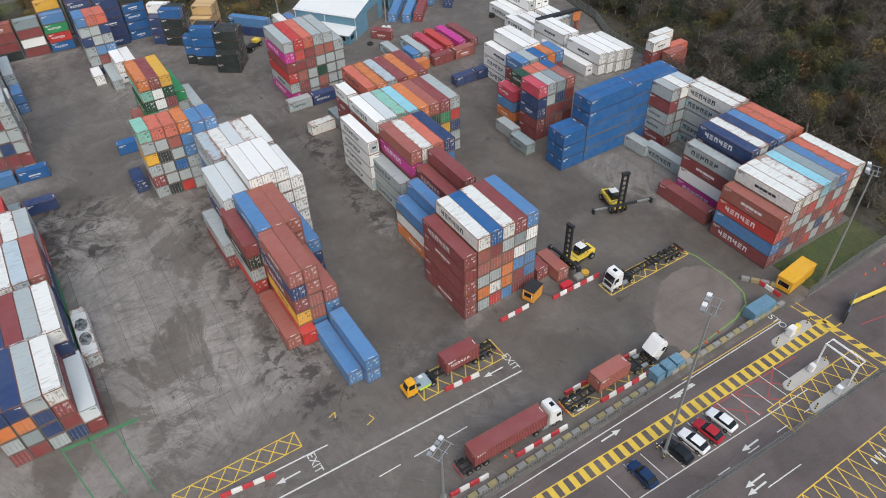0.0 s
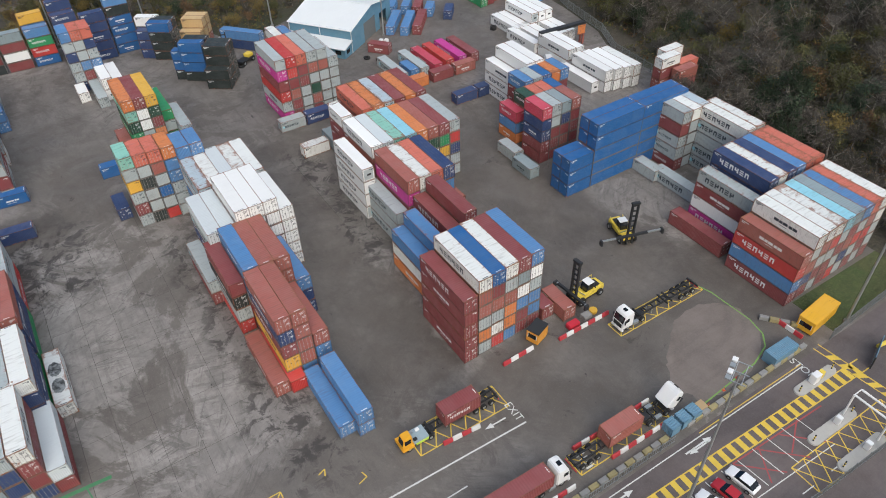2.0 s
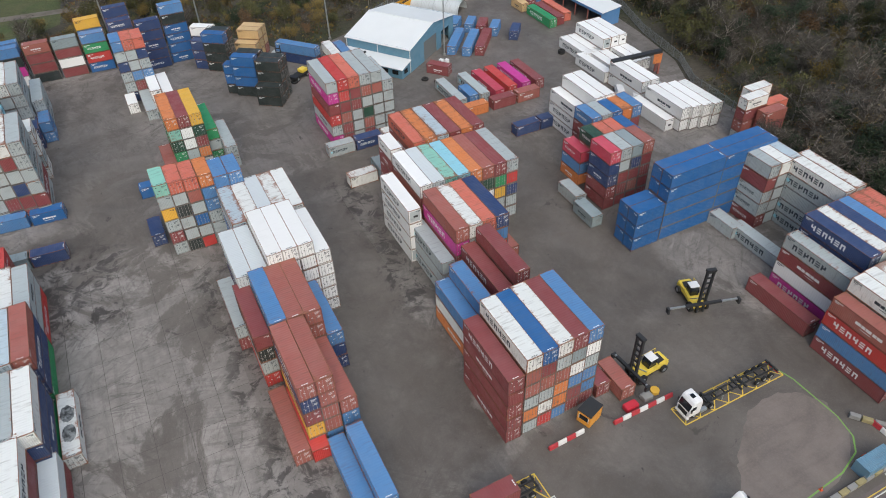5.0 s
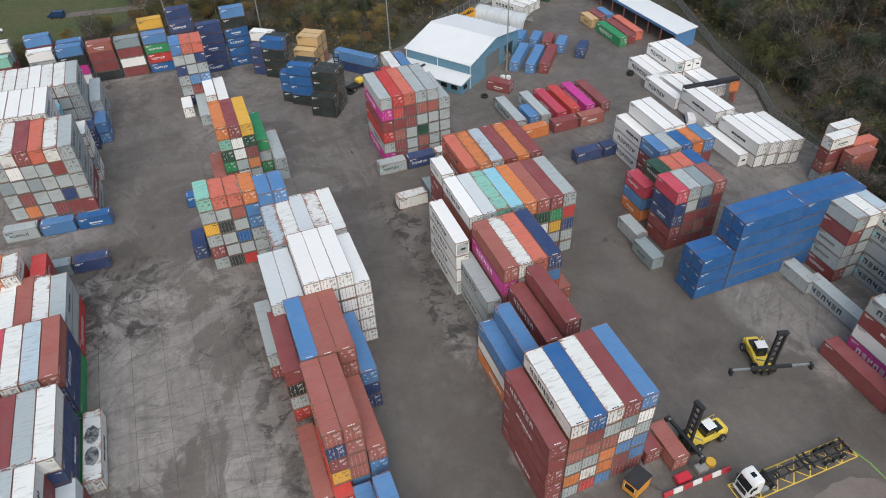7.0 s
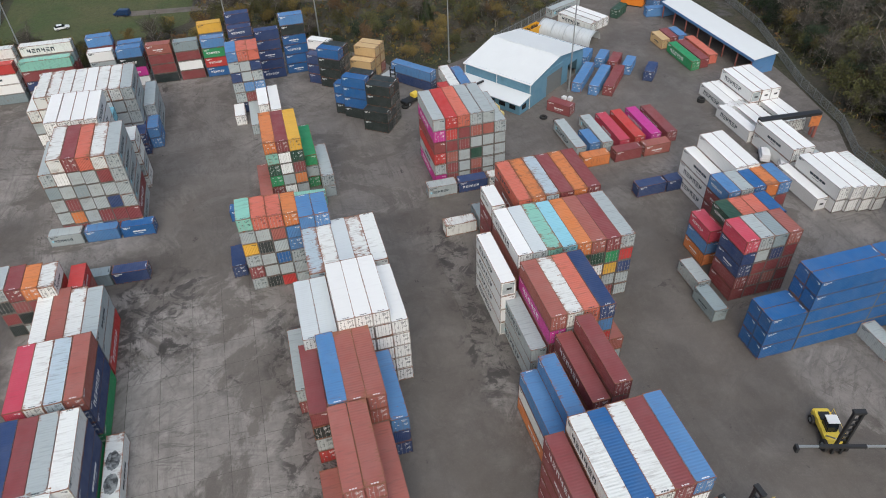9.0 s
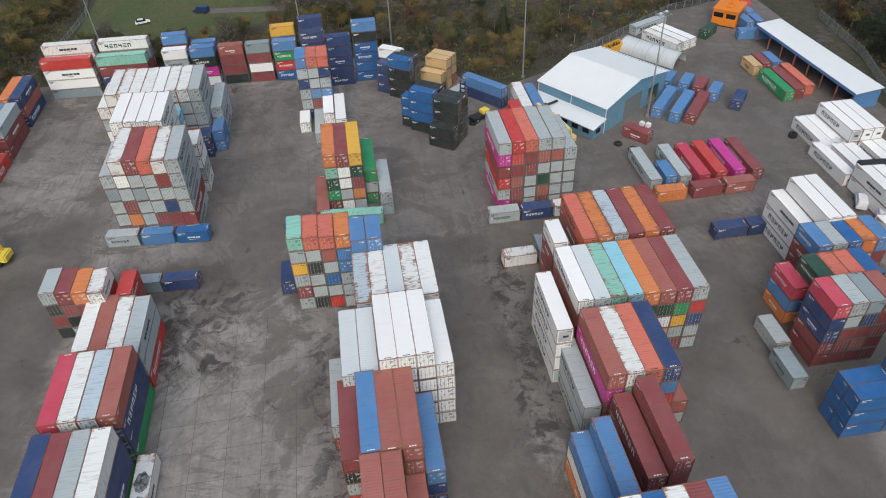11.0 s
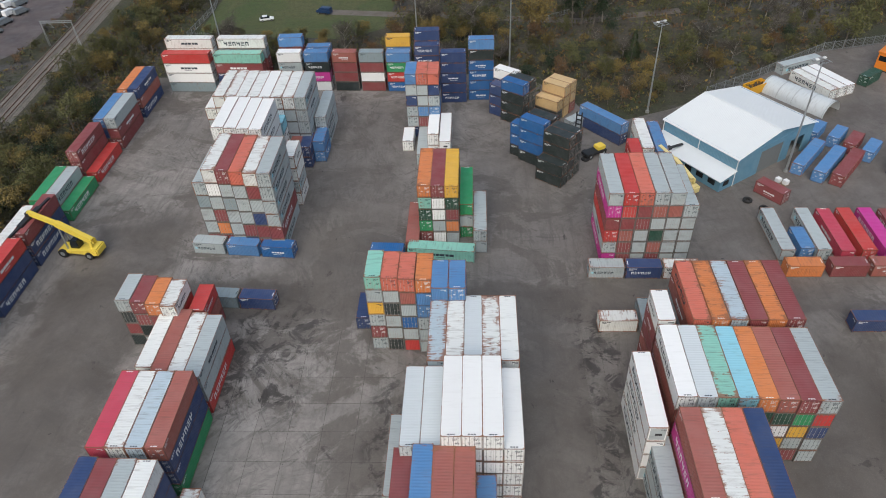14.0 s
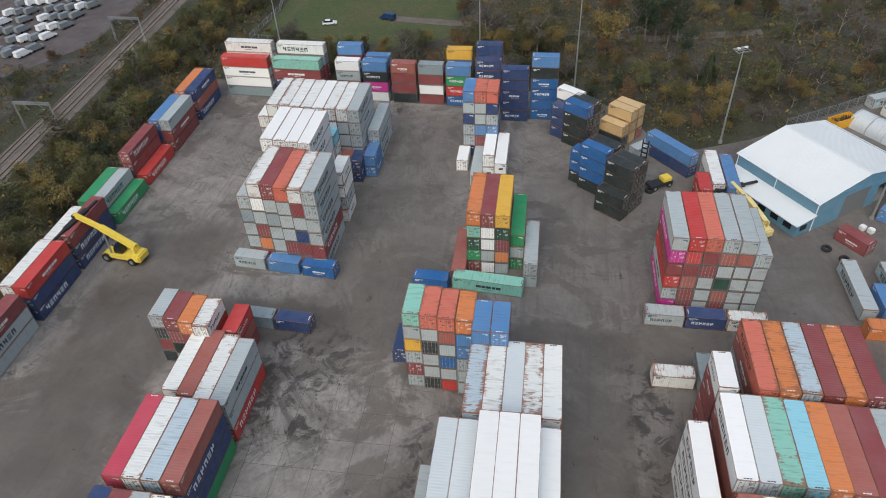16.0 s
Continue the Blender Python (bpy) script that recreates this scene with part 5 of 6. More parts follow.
P_WHITE, P_BLACK, P_RED, P_NAVY, P_GREY = (car_paint("car_" + n, c) for n, c in (("white", (0.75, 0.76, 0.77)), ("black", (0.012, 0.013, 0.016)), ("red", (0.38, 0.02, 0.03)), ("navy", (0.012, 0.035, 0.10)), ("grey", (0.22, 0.24, 0.25))))
for x, y, mt, txt in ((49.4, 25.9, P_NAVY, "dark blue"), (55.9, 25.8, P_BLACK, "black"), (58.9, 25.7, P_WHITE, "white"), (61.8, 25.7, P_RED, "red"), (64.8, 25.9, P_WHITE, "white")):
    car(x, y, 96 if mt != P_NAVY else 92, mt, f"{txt} hatchback parked in a marked bay")
car(120.5, 37.2 - 6, 180, P_NAVY, "dark blue car on the road beside the cones")
for x, y, t in ((119.8, 133.5, 60), (121.2, 129.2, 60)):
    car(x, y, t, P_WHITE, "small white panel van beside the white containers", "van", "white vans")
car(-18.0, 262.5, 160, P_NAVY, "dark blue van on the track beyond the fence", "van", "vans on the track")
car(-35.0, 258.0, 15, P_WHITE, "small white car on the grass", "car", "vans on the track")
proto = car(-120, 232, 70, P_WHITE, "silver van in rows in a vehicle compound", "van", "vans in the compound", True)
proto2 = car(-124, 232, 70, P_GREY, "grey van in rows in a vehicle compound", "van", "vans in the compound", True)
rv = random.Random(9)
for row in range(7):
    for k in range(9):
        x, y = -118.5 - k * 3.1 - (row % 2), 236.0 + row * 8.2 - k * 0.9
        if rv.random() < 0.85:
            copy_thing(proto if rv.random() < 0.3 else proto2, pose(x, y, 0, 0, 0, 68 + rv.uniform(-3, 3)))


# ---- barriers, cones, huts and fences ----
BAR_ME = [to_mesh("barrier_block", bevelled(made(lambda bm: prism(bm, [(-0.28, 0), (0.28, 0), (0.12, 0.75), (-0.12, 0.75)], -0.72, 0.72)), 0.04, 1), m) for m in (plain("red_plastic", (0.42, 0.04, 0.05), 0.5), plain("white_plastic", (0.66, 0.66, 0.65), 0.5))]


def barrier(x0, y0, x1, y1):
    n = max(2, round(math.hypot(x1 - x0, y1 - y0) / 1.5))
    a = math.degrees(math.atan2(y1 - y0, x1 - x0)) - 90
    root = thing("barrier_row", pose(x0, y0, 0, 0, 0, a), "row of red and white plastic road barriers", "barrier", "road barriers")
    for k in range(n):
        b = part("barrier_block", BAR_ME[k % 2], None, root)
        b.location = (0, 0.75 + k * 1.5, 0)


for b in ((0.9, 54.4, 8.1, 53.5), (35.1, 52.4, 41.1, 52.0), (50.3, 59.0, 56.8, 59.2), (60.7, 58.2, 71.8, 58.2), (49.5, 41.9, 53.7, 41.8), (61.0, 42.0, 63.6, 42.0), (37.2, 37.6, 46.6, 37.4), (53.0, 37.9, 64.4, 37.8), (26.4, 37.7, 33.0, 37.3), (92.4, 41.6, 92.6, 36.8)):
    barrier(*b)
cone_me = to_mesh("cone", made(lambda bm: (tube(bm, (0, 0, 0.05), (0, 0, 0.75), 0.16, 0.03, 10), box(bm, -0.22, -0.22, 0, 0.22, 0.22, 0.05))), plain("orange_cone", (0.62, 0.10, 0.03)))
band_me = to_mesh("band", made(tube, (0, 0, 0.36), (0, 0, 0.54), 0.105, 0.066, 10), INK_W)
for x, y in ((36.0, 38.4), (37.2, 38.6), (70.6, 36.6), (74.6, 37.2), (78.0, 37.6), (87.0, 38.4), (109, 32.5), (111.5, 32.3), (114, 32.2), (116.5, 32.0), (119, 31.9), (88.6, 36.0), (68.2, 37.2)):
    c = thing("traffic_cone", pose(x, y, 0), "orange traffic cone with a white band", "cone", "traffic cones")
    part("cone_body", cone_me, None, c)
    part("band", band_me, None, c)

# low mesh fence with striped concrete blocks along the road
FENCE = plain("fence_mesh_grey", (0.24, 0.26, 0.27), 0.5, 0.4)
def palisade(name, pts, tall, label, step=2.75, pale=0.4):
    root = thing(name, pose(*pts[0], 0), label, "fence", kind="structure")
    o = Vector((*pts[0], 0))
    post = to_mesh("fence_post", made(box, -0.06, -0.06, 0, 0.06, 0.06, tall + 0.1), FENCE)
    for (ax, ay), (bx, by) in zip(pts, pts[1:]):
        a, b = Vector((ax, ay, 0)), Vector((bx, by, 0))
        n = max(1, round((b - a).length / step))
        for k in range(n):
            p, q = a.lerp(b, k / n) - o, a.lerp(b, (k + 1) / n) - o
            part("fence_post", post, None, root).location = p
            bm = bmesh.new()
            for z in (0.25, tall - 0.25):
                beam(bm, p + Vector((0, 0, z)), q + Vector((0, 0, z)), 0.06)
            m = max(3, int((q - p).length / pale))
            for i in range(m):
                c = p.lerp(q, (i + 0.5) / m)
                beam(bm, c + Vector((0, 0, 0.05)), c + Vector((0, 0, tall)), 0.07, 0.03)
            part("fence_panel", bm, FENCE, root)


palisade("roadside_fence", [(22, 35.1), (62, 35.0)], 1.8, "grey steel palisade fence along the road")
palisade("boundary_fence", [(96, 34.6), (108, 35.2), (132, 35.8)], 2.6, "tall grey palisade fence beside the grass verge", 2.75, 0.22)
palisade("car_park_fence", [(30, 20.6), (57, 19.6), (72, 19.0), (87, 18.6), (93, 18.0)], 2.2, "grey steel palisade fence beside the car park", 2.75, 0.25)
palisade("east_fence", [(137.2, 99.5), (137.0, 114), (138.0, 128), (143.4, 139), (146.4, 157), (157, 190), (160, 215)], 2.6, "dark palisade fence at the edge of the woodland", 2.9, 0.3)
palisade("north_fence", [(84.3, 205.2), (97.3, 212.9), (120.2, 228.2), (148.6, 234.5)], 2.6, "dark palisade fence behind the workshop", 2.9, 0.35)
palisade("field_fence", [(-60, 300), (-54, 268), (-56, 246), (-30, 243)], 2.0, "thin grey fence round the grass field", 3.0, 0.6)
palisade("field_gate", [(48, 252), (58, 258), (64, 268)], 1.6, "grey fence by the track", 3.0, 0.6)
CBLK = to_mesh("block", bevelled(made(box, -0.7, -0.35, 0, 0.7, 0.35, 0.75), 0.05, 1), CONC)
BLKY = plain("faded_yellow_concrete", (0.30, 0.26, 0.13), 0.85, 0, 0.5)
row = thing("concrete_blocks", pose(66, 35.9, 0), "row of faded yellow-striped concrete blocks along the road edge", "barrier")
for k in range(17):
    part("block", CBLK, BLKY if k % 2 else CONC, row).location = (k * 1.55, 0.0, 0)
row = thing("concrete_blocks", pose(24, 35.9, 0), "row of faded yellow-striped concrete blocks along the road edge", "barrier")
for k in range(24):
    part("block", CBLK, BLKY if k % 2 else CONC, row).location = (k * 1.6, 0.0, 0)
row = thing("concrete_blocks", pose(91.0, 43.2, 0, 0, 0, -52), "row of faded yellow-striped concrete blocks at the gate", "barrier")
for k in range(5):
    part("block", CBLK, BLKY if k % 2 else CONC, row).location = (k * 1.6, 0.0, 0)

BLUE_STEEL = paint("blue_corrugated", (0.12, 0.24, 0.34), 0.3)
def skip_box(x, y, L, W, Hh, turn, label):
    r = thing("storage_bin", pose(x, y, 0, 0, 0, turn), label, "storage box", "blue storage bins")
    for s in (-1, 1):
        bm = bmesh.new()
        corrugated(bm, L, lambda t, d, e: (t - L / 2, s * (W / 2 - 0.05 * d), Hh * e), round(L / 0.35))
        part("side", bm, BLUE_STEEL, r)
    bm = bmesh.new()
    corrugated(bm, L, lambda t, d, e: (t - L / 2, -W / 2 + W * e, Hh - 0.06 * d), round(L / 0.35))
    part("lid", bm, BLUE_STEEL, r)
    for s in (-1, 1):
        part("end", made(box, s * L / 2 - 0.03, -W / 2, 0, s * L / 2 + 0.03, W / 2, Hh), BLUE_STEEL, r)


skip_box(86.6, 36.9, 5.2, 2.2, 2.0, 0, "blue corrugated steel store beside the gate")
for x in (63.0, 65.2, 67.2):
    skip_box(x, 36.7, 1.8, 1.7, 1.7, 90, "small blue ribbed bin beside the road")
c = thing("crate", pose(69.2, 36.9, 0), "wooden crate beside the blue bins", "crate")
part("crate_body", bevelled(made(box, -0.7, -0.7, 0, 0.7, 0.7, 1.0), 0.03), plain("pale_wood", (0.42, 0.30, 0.16)), c)


def cabin(x, y, turn, L, W, Hh, material, label, roof=None):
    r = thing("site_cabin", pose(x, y, 0, 0, 0, turn), label, "cabin", "site cabins")
    part("cabin_body", bevelled(made(box, -L / 2, -W / 2, 0.12, L / 2, W / 2, Hh), 0.06), material, r)
    part("roof", bevelled(made(box, -L / 2 - 0.06, -W / 2 - 0.06, Hh - 0.06, L / 2 + 0.06, W / 2 + 0.06, Hh + 0.08), 0.04), roof or material, r)
    w = part("window", made(box, -L / 2 - 0.03, -W / 2 + 0.35, 1.1, -L / 2 + 0.02, W / 2 - 0.35, 2.0), GLASS, r)
    part("window_frame", made(lambda bm: [box(bm, -L / 2 - 0.05, s * (W / 2 - 0.35) - 0.04, 1.06, -L / 2 + 0.01, s * (W / 2 - 0.35) + 0.04, 2.04) for s in (-1, 1)]), INK_W, w)
    d = part("door", made(box, 0.2, -W / 2 - 0.03, 0.15, 1.05, -W / 2 + 0.02, 2.1), material, r)
    part("handle", made(box, 0.9, -W / 2 - 0.07, 1.05, 0.98, -W / 2 - 0.02, 1.12), DARK, d)
    for s in (-1, 1):
        part("skid", made(box, -L / 2 + 0.1, s * (W / 2 - 0.3) - 0.1, 0, L / 2 - 0.1, s * (W / 2 - 0.3) + 0.1, 0.12), DARK, r)


HUT = paint("yellow_cabin_paint", (0.72, 0.40, 0.02), 0.1)
HUT2 = paint("orange_cabin_paint", (0.66, 0.30, 0.03), 0.2)
cabin(97.6, 38.4, 6, 7.4, 2.7, 2.7, HUT, "bright yellow site cabin beside the gate")
cabin(58.2, 60.7, 20, 3.0, 2.2, 2.5, HUT2, "small orange-yellow cabin with a dark roof by the stack", DARK)
big = plain("orange_machine_paint", (0.70, 0.22, 0.02), 0.45)
r = thing("crane_house", pose(134.0, 218.2, 0, 0, 0, 47), "large orange crane engine house standing on the ground", "machine house")
part("house", bevelled(made(box, -4.2, -3.4, 0.3, 4.2, 3.4, 4.6), 0.15), big, r)
part("engine_bay", bevelled(made(box, 4.2, -3.2, 0.3, 6.4, 3.2, 3.0), 0.12), big, r)
part("roof", bevelled(made(box, -4.5, -3.6, 4.6, 4.4, 3.6, 4.9), 0.08), big, r)
for y in (-1.7, 1.7):
    part("window", made(box, -4.24, y - 1.3, 2.6, -4.16, y + 1.3, 3.9), GLASS, r)
part("skid", made(box, -4, -3, 0, 6.2, 3, 0.3), DARK, r)
for k in range(3):
    part("roof_unit", bevelled(made(box, -2.6 + k * 2.4, -1.2, 4.9, -1.2 + k * 2.4, 0.6, 5.5), 0.06), big, r)
for y in (-3.42, 3.38):
    part("side_louvre", made(lambda bm: [box(bm, -2.8, y, 1.2 + 0.3 * i, 2.6, y + 0.05, 1.38 + 0.3 * i) for i in range(8)]), DARK, r)
r = thing("red_skip_lorry", pose(143.0, 226.0, 0, 0, 0, 70), "red lorry with a scrap-filled body by the gate", "lorry")
part("body", bevelled(made(box, -4, -1.3, 0.8, 1.8, 1.3, 2.6), 0.08), BOX["r"], r)
part("cab", bevelled(made(box, 2.0, -1.2, 0.7, 4.2, 1.2, 2.9), 0.15), BOX["r"], r)
for x in (-3, -1.6, 3):
    for y in (-1.05, 1.05):
        wheel(r, x, y, 0.5)

# traffic islands, gantry and barrier at the gate
for x0, x1, y in ((83.0, 91.4, 30.9), (77.4, 87.0, 24.6), (77.2, 86.6, 19.9)):
    r = thing("traffic_island", pose((x0 + x1) / 2, y, 0), "raised concrete traffic island with bollards", "traffic island", "traffic islands")
    L = (x1 - x0) / 2
    bm = bmesh.new()
    pts = [(L * 0.85 * math.copysign(1, math.cos(a)) + 0.9 * math.cos(a), 0.9 * math.sin(a)) for a in (2 * math.pi * i / 16 + 0.01 for i in range(16))]
    lo, hi = [bm.verts.new((a, b, 0)) for a, b in pts], [bm.verts.new((a * 0.98, b * 0.95, 0.2)) for a, b in pts]
    bm.faces.new(hi)
    for i in range(16):
        bm.faces.new((lo[i], lo[(i + 1) % 16], hi[(i + 1) % 16], hi[i]))
    part("kerb", bm, plain("pale_concrete", (0.42, 0.41, 0.38), 0.85), r)
    for s in (-1, 1):
        p = part("bollard", made(tube, (s * L * 0.9, 0, 0.2), (s * L * 0.9, 0, 1.5), 0.1), DARK, r)
        for z in (0.5, 1.0):
            part("band", made(tube, (s * L * 0.9, 0, z), (s * L * 0.9, 0, z + 0.25), 0.106), YELLOW, p)
    part("card_reader", bevelled(made(box, 0.5, -0.4, 0.2, 1.3, 0.4, 1.6), 0.08), CAB if y < 30 else YELLOW, r)
    if y > 30:
        part("kiosk", bevelled(made(box, -1.2, -0.5, 0.2, 0.2, 0.5, 1.9), 0.06), CAB, r)
r = thing("gate_gantry", pose(85.2, 22.4, 0), "white tubular steel camera gantry over the lane", "gantry")
for y in (-2.6, 2.6):
    part("post", made(tube, (0, y, 0.2), (0, y, 4.6), 0.14), CAB, r)
for x in (-0.0, 1.6):
    part("crossbar", made(tube, (x, -2.6, 4.6), (x, 2.6, 4.6), 0.16), CAB, r)
for y in (-2.6, 2.6):
    part("bracket", made(tube, (0, y, 4.6), (1.6, y, 4.6), 0.08), CAB, r)
r = thing("beam_barrier", pose(99.8, 29.4, 0, 0, 0, -8), "yellow steel beam barrier beside the blue gate", "barrier")
part("beam", bevelled(made(box, 0, -0.25, 0.7, 16, 0.25, 1.2), 0.05), YELLOW, r)
for x in (0.6, 5.5, 10.5, 15.4):
    part("post", made(box, x - 0.1, -0.15, 0, x + 0.1, 0.15, 0.7), DARK, r)
r = thing("metal_gate", pose(96.0, 27.8, 0, 0, 0, 20), "blue-grey sheet metal gate standing open", "gate")
part("gate_leaf", made(box, 0, -0.05, 0.2, 5.6, 0.05, 2.3), BLUE_STEEL, r)
part("gate_post", made(box, -0.2, -0.1, 0, 0, 0.1, 2.5), DARK, r)
r = thing("clutter_pile", pose(66.0, 59.3, 0), "red tank, boxes and drum behind the barriers", "equipment")
part("red_tank", bevelled(made(box, -2.6, -0.6, 0, -0.4, 0.6, 0.9), 0.12), plain("red_plastic_tank", (0.5, 0.03, 0.05), 0.4), r)
part("drum", made(tube, (3.4, 0.6, 0), (3.4, 0.6, 0.5), 0.7), plain("orange_drum", (0.6, 0.36, 0.04)), r)
part("crate", bevelled(made(box, 0.8, -0.3, 0, 2.4, 0.9, 0.8), 0.05), CONC, r)


# ---- floodlight masts ----
def mast(x, y, tall, label="tall galvanised floodlight mast in the yard", heads=4):
    r = thing("floodlight_mast", pose(x, y, 0, 0, 0, 25), label, "lamp", "floodlight masts")
    part("base", made(tube, (0, 0, 0), (0, 0, 0.5), 0.45, 0.45, 12), CONC, r)
    part("pole", made(tube, (0, 0, 0.4), (0, 0, tall - 0.3), 0.24, 0.11, 12), STEEL, r)
    part("head_frame", made(lambda bm: [beam(bm, (-1.5, s, tall - 0.2), (1.5, s, tall - 0.2), 0.09) for s in (-0.5, 0.5)] + [beam(bm, (s, -0.9, tall - 0.15), (s, 0.9, tall - 0.15), 0.09) for s in (-1.4, 0, 1.4)]), STEEL, r)
    for k in range(heads):
        a = (-1.3, -0.45, 0.45, 1.3)[k % 4]
        part("floodlight", bevelled(made(box, a - 0.32, 0.6, tall - 0.05, a + 0.32, 1.15, tall + 0.2), 0.04), CAB if k % 2 else STEEL, r)


mast(54.7, 26.9, 29.1)
mast(101.4, 35.5, 23.5)
mast(92.6, 173.1, 24.3)
mast(69.2, 198.1, 21.5)
mast(25.6, 38.0, 11.5)
mast(37.5, 214.0, 26.0)
mast(-37.0, 222.0, 27.0)
mast(14.2, 222.0, 4.0 + 22)
for x, y in ((54.7, 26.9),):
    for k in range(4):
        a = k * math.pi / 2 + 0.6
        r = thing("guard_bollard", pose(x + 1.1 * math.cos(a), y + 1.1 * math.sin(a), 0), "black and yellow guard bollard round a lamp mast", "bollard", "guard bollards")
        part("post", made(tube, (0, 0, 0), (0, 0, 1.1), 0.1), DARK, r)
        part("band", made(tube, (0, 0, 0.5), (0, 0, 0.8), 0.106), YELLOW, r)

# ---- workshop, shelters ----
TEAL = paint("blue_cladding", (0.12, 0.26, 0.36), 0.05, 0.55)
ROOF = plain("pale_roof_sheet", (0.66, 0.69, 0.70), 0.6, 0, 0.10, 0.25)
ws = thing("workshop_building", pose(80.6, 168.6, 0, 0, 0, 35), "blue-clad industrial workshop with a shallow grey roof", "building")
UW, VL, EV_H, RG = 23.6, 19.0, 6.4, 8.6   # gable wall along +x, ridge along +y
def wall_block(name, x0, y0, z0, x1, y1, z1, mt, label=""):
    return part(name, made(box, x0, y0, z0, x1, y1, z1), mt, ws, label)


def ribbed(name, a, b, z0, z1, mt, n):
    bm = bmesh.new()
    a, b = Vector(a), Vector(b)
    d = (b - a).normalized()
    nn = Vector((d.y, -d.x, 0))
    corrugated(bm, (b - a).length, lambda s, dep, e: tuple(a + d * s + nn * 0.05 * (1 - dep) + Vector((0, 0, z0 + (z1 - z0) * e))), n)
    return part(name, bm, mt, ws)


for k in range(2):
    y = (0, VL)[k]
    bm = bmesh.new()
    f = [(0, y, EV_H), (UW, y, EV_H), (UW / 2, y, RG)]
    bm.faces.new([bm.verts.new(p) for p in f])
    part("gable", bm, TEAL, ws)
wall_block("wall", 0, -0.1, 0, 7.0, 0.1, EV_H, TEAL), wall_block("wall", 14.0, -0.1, 0, 16.5, 0.1, EV_H, TEAL), wall_block("wall", 21.0, -0.1, 0, UW, 0.1, EV_H, TEAL)
wall_block("lintel", 7.0, -0.1, 5.2, 14.0, 0.1, EV_H, TEAL), wall_block("lintel", 16.5, -0.1, 4.4, 21.0, 0.1, EV_H, TEAL)
part("roller_door", made(box, 7.0, 0.05, 0, 14.0, 0.12, 5.2), plain("grey_shutter", (0.17, 0.18, 0.18), 0.6), ws)
wall_block("wall", 0, VL - 0.1, 0, UW, VL + 0.1, EV_H, TEAL)
wall_block("wall", UW - 0.1, 0.1, 0, UW + 0.1, VL - 0.1, EV_H, TEAL)
ribbed("cladding", (-0.02, VL, 0), (-0.02, 0.0, 0), 0, EV_H, TEAL, 55)
wall_block("floor_slab", 0.2, 0.2, 0.0, UW - 0.2, VL - 0.2, 0.06, CONC)
for s in (0, 1):
    x0, x1 = (-0.5, UW / 2) if s == 0 else (UW + 0.5, UW / 2)
    bm = bmesh.new()
    corrugated(bm, VL + 1.0, lambda t, d, e: (x0 + (x1 - x0) * e, t - 0.5, EV_H - 0.1 + (RG - EV_H + 0.25) * e - 0.025 * d), 60)
    part("roof_sheet", bm, ROOF, ws)
part("ridge_cap", made(box, UW / 2 - 0.3, -0.5, RG + 0.12, UW / 2 + 0.3, VL + 0.5, RG + 0.18), ROOF, ws)
for x in (-0.55, UW + 0.45):
    part("gutter", made(box, x, -0.5, EV_H - 0.3, x + 0.15, VL + 0.5, EV_H - 0.12), CAB, ws)
for y in (-0.15, VL / 2, VL + 0.1):
    part("downpipe", made(tube, (-0.3, y, 0), (-0.3, y, EV_H - 0.2), 0.09), CAB, ws)
lean = part("office_wall", made(box, -4.2, 0.0, 0, -0.1, VL, 2.7), TEAL, ws, "blue lean-to office along the workshop")
part("office_roof", made(lambda bm: prism(bm, [(-4.8, 2.7), (-0.05, 3.5), (-0.05, 3.65), (-4.8, 2.85)], -0.4, VL + 0.3)), ROOF, lean)
for k in range(6):
    w = part("office_window", made(box, -4.26, 1.2 + k * 3.0, 1.0, -4.18, 2.9 + k * 3.0, 2.1), GLASS, lean)
part("office_window", made(box, -3.2, -0.06, 1.0, -1.6, 0.02, 2.1), GLASS, lean)

r = thing("tunnel_shelter", pose(105.2, 202.4, 0, 0, 0, 36.6), "grey corrugated half-round tunnel shelter", "shelter")
bm = bmesh.new()
R, L = 3.2, 16.6
n, m = 14, 34
g = [[bm.verts.new(((R - 0.10 * (k % 2)) * math.cos(math.pi * i / n), -L / 2 * 0 + (k / m - 0.5) * L, (R - 0.10 * (k % 2)) * math.sin(math.pi * i / n))) for i in range(n + 1)] for k in range(m + 1)]
for k in range(m):
    for i in range(n):
        bm.faces.new((g[k][i], g[k][i + 1], g[k + 1][i + 1], g[k + 1][i]))
part("curved_roof", bm, paint("galvanised_arch", (0.50, 0.54, 0.56), 0.35), r, smooth=True)
for k in range(5):
    y = (k / 4 - 0.5) * L * 0.96
    part("rib", made(lambda bm: [beam(bm, (3.24 * math.cos(math.pi * i / 10), y, 3.24 * math.sin(math.pi * i / 10)), (3.24 * math.cos(math.pi * (i + 1) / 10), y, 3.24 * math.sin(math.pi * (i + 1) / 10)), 0.10) for i in range(10)]), STEEL, r)
r = thing("waste_skip", pose(96.4, 207.2, 0, 0, 0, 30), "yellow steel waste skip filled with dark scrap", "skip")
part("skip_shell", made(lambda bm: [box(bm, -3.0, s - 0.05, 0.1, 3.0, s + 0.05, 2.2) for s in (-1.2, 1.2)] + [box(bm, s - 0.05, -1.15, 0.1, s + 0.05, 1.15, 2.2) for s in (-2.95, 2.95)] + [box(bm, -2.9, -1.15, 0.0, 2.9, 1.15, 0.1)]), AMBER, r)
part("rim", made(lambda bm: [beam(bm, (-3.05, s, 2.2), (3.05, s, 2.2), 0.16) for s in (-1.2, 1.2)] + [beam(bm, (s, -1.1, 2.2), (s, 1.1, 2.2), 0.15) for s in (-2.95, 2.95)]), AMBER, r)
heap, hr = bmesh.new(), random.Random(12)
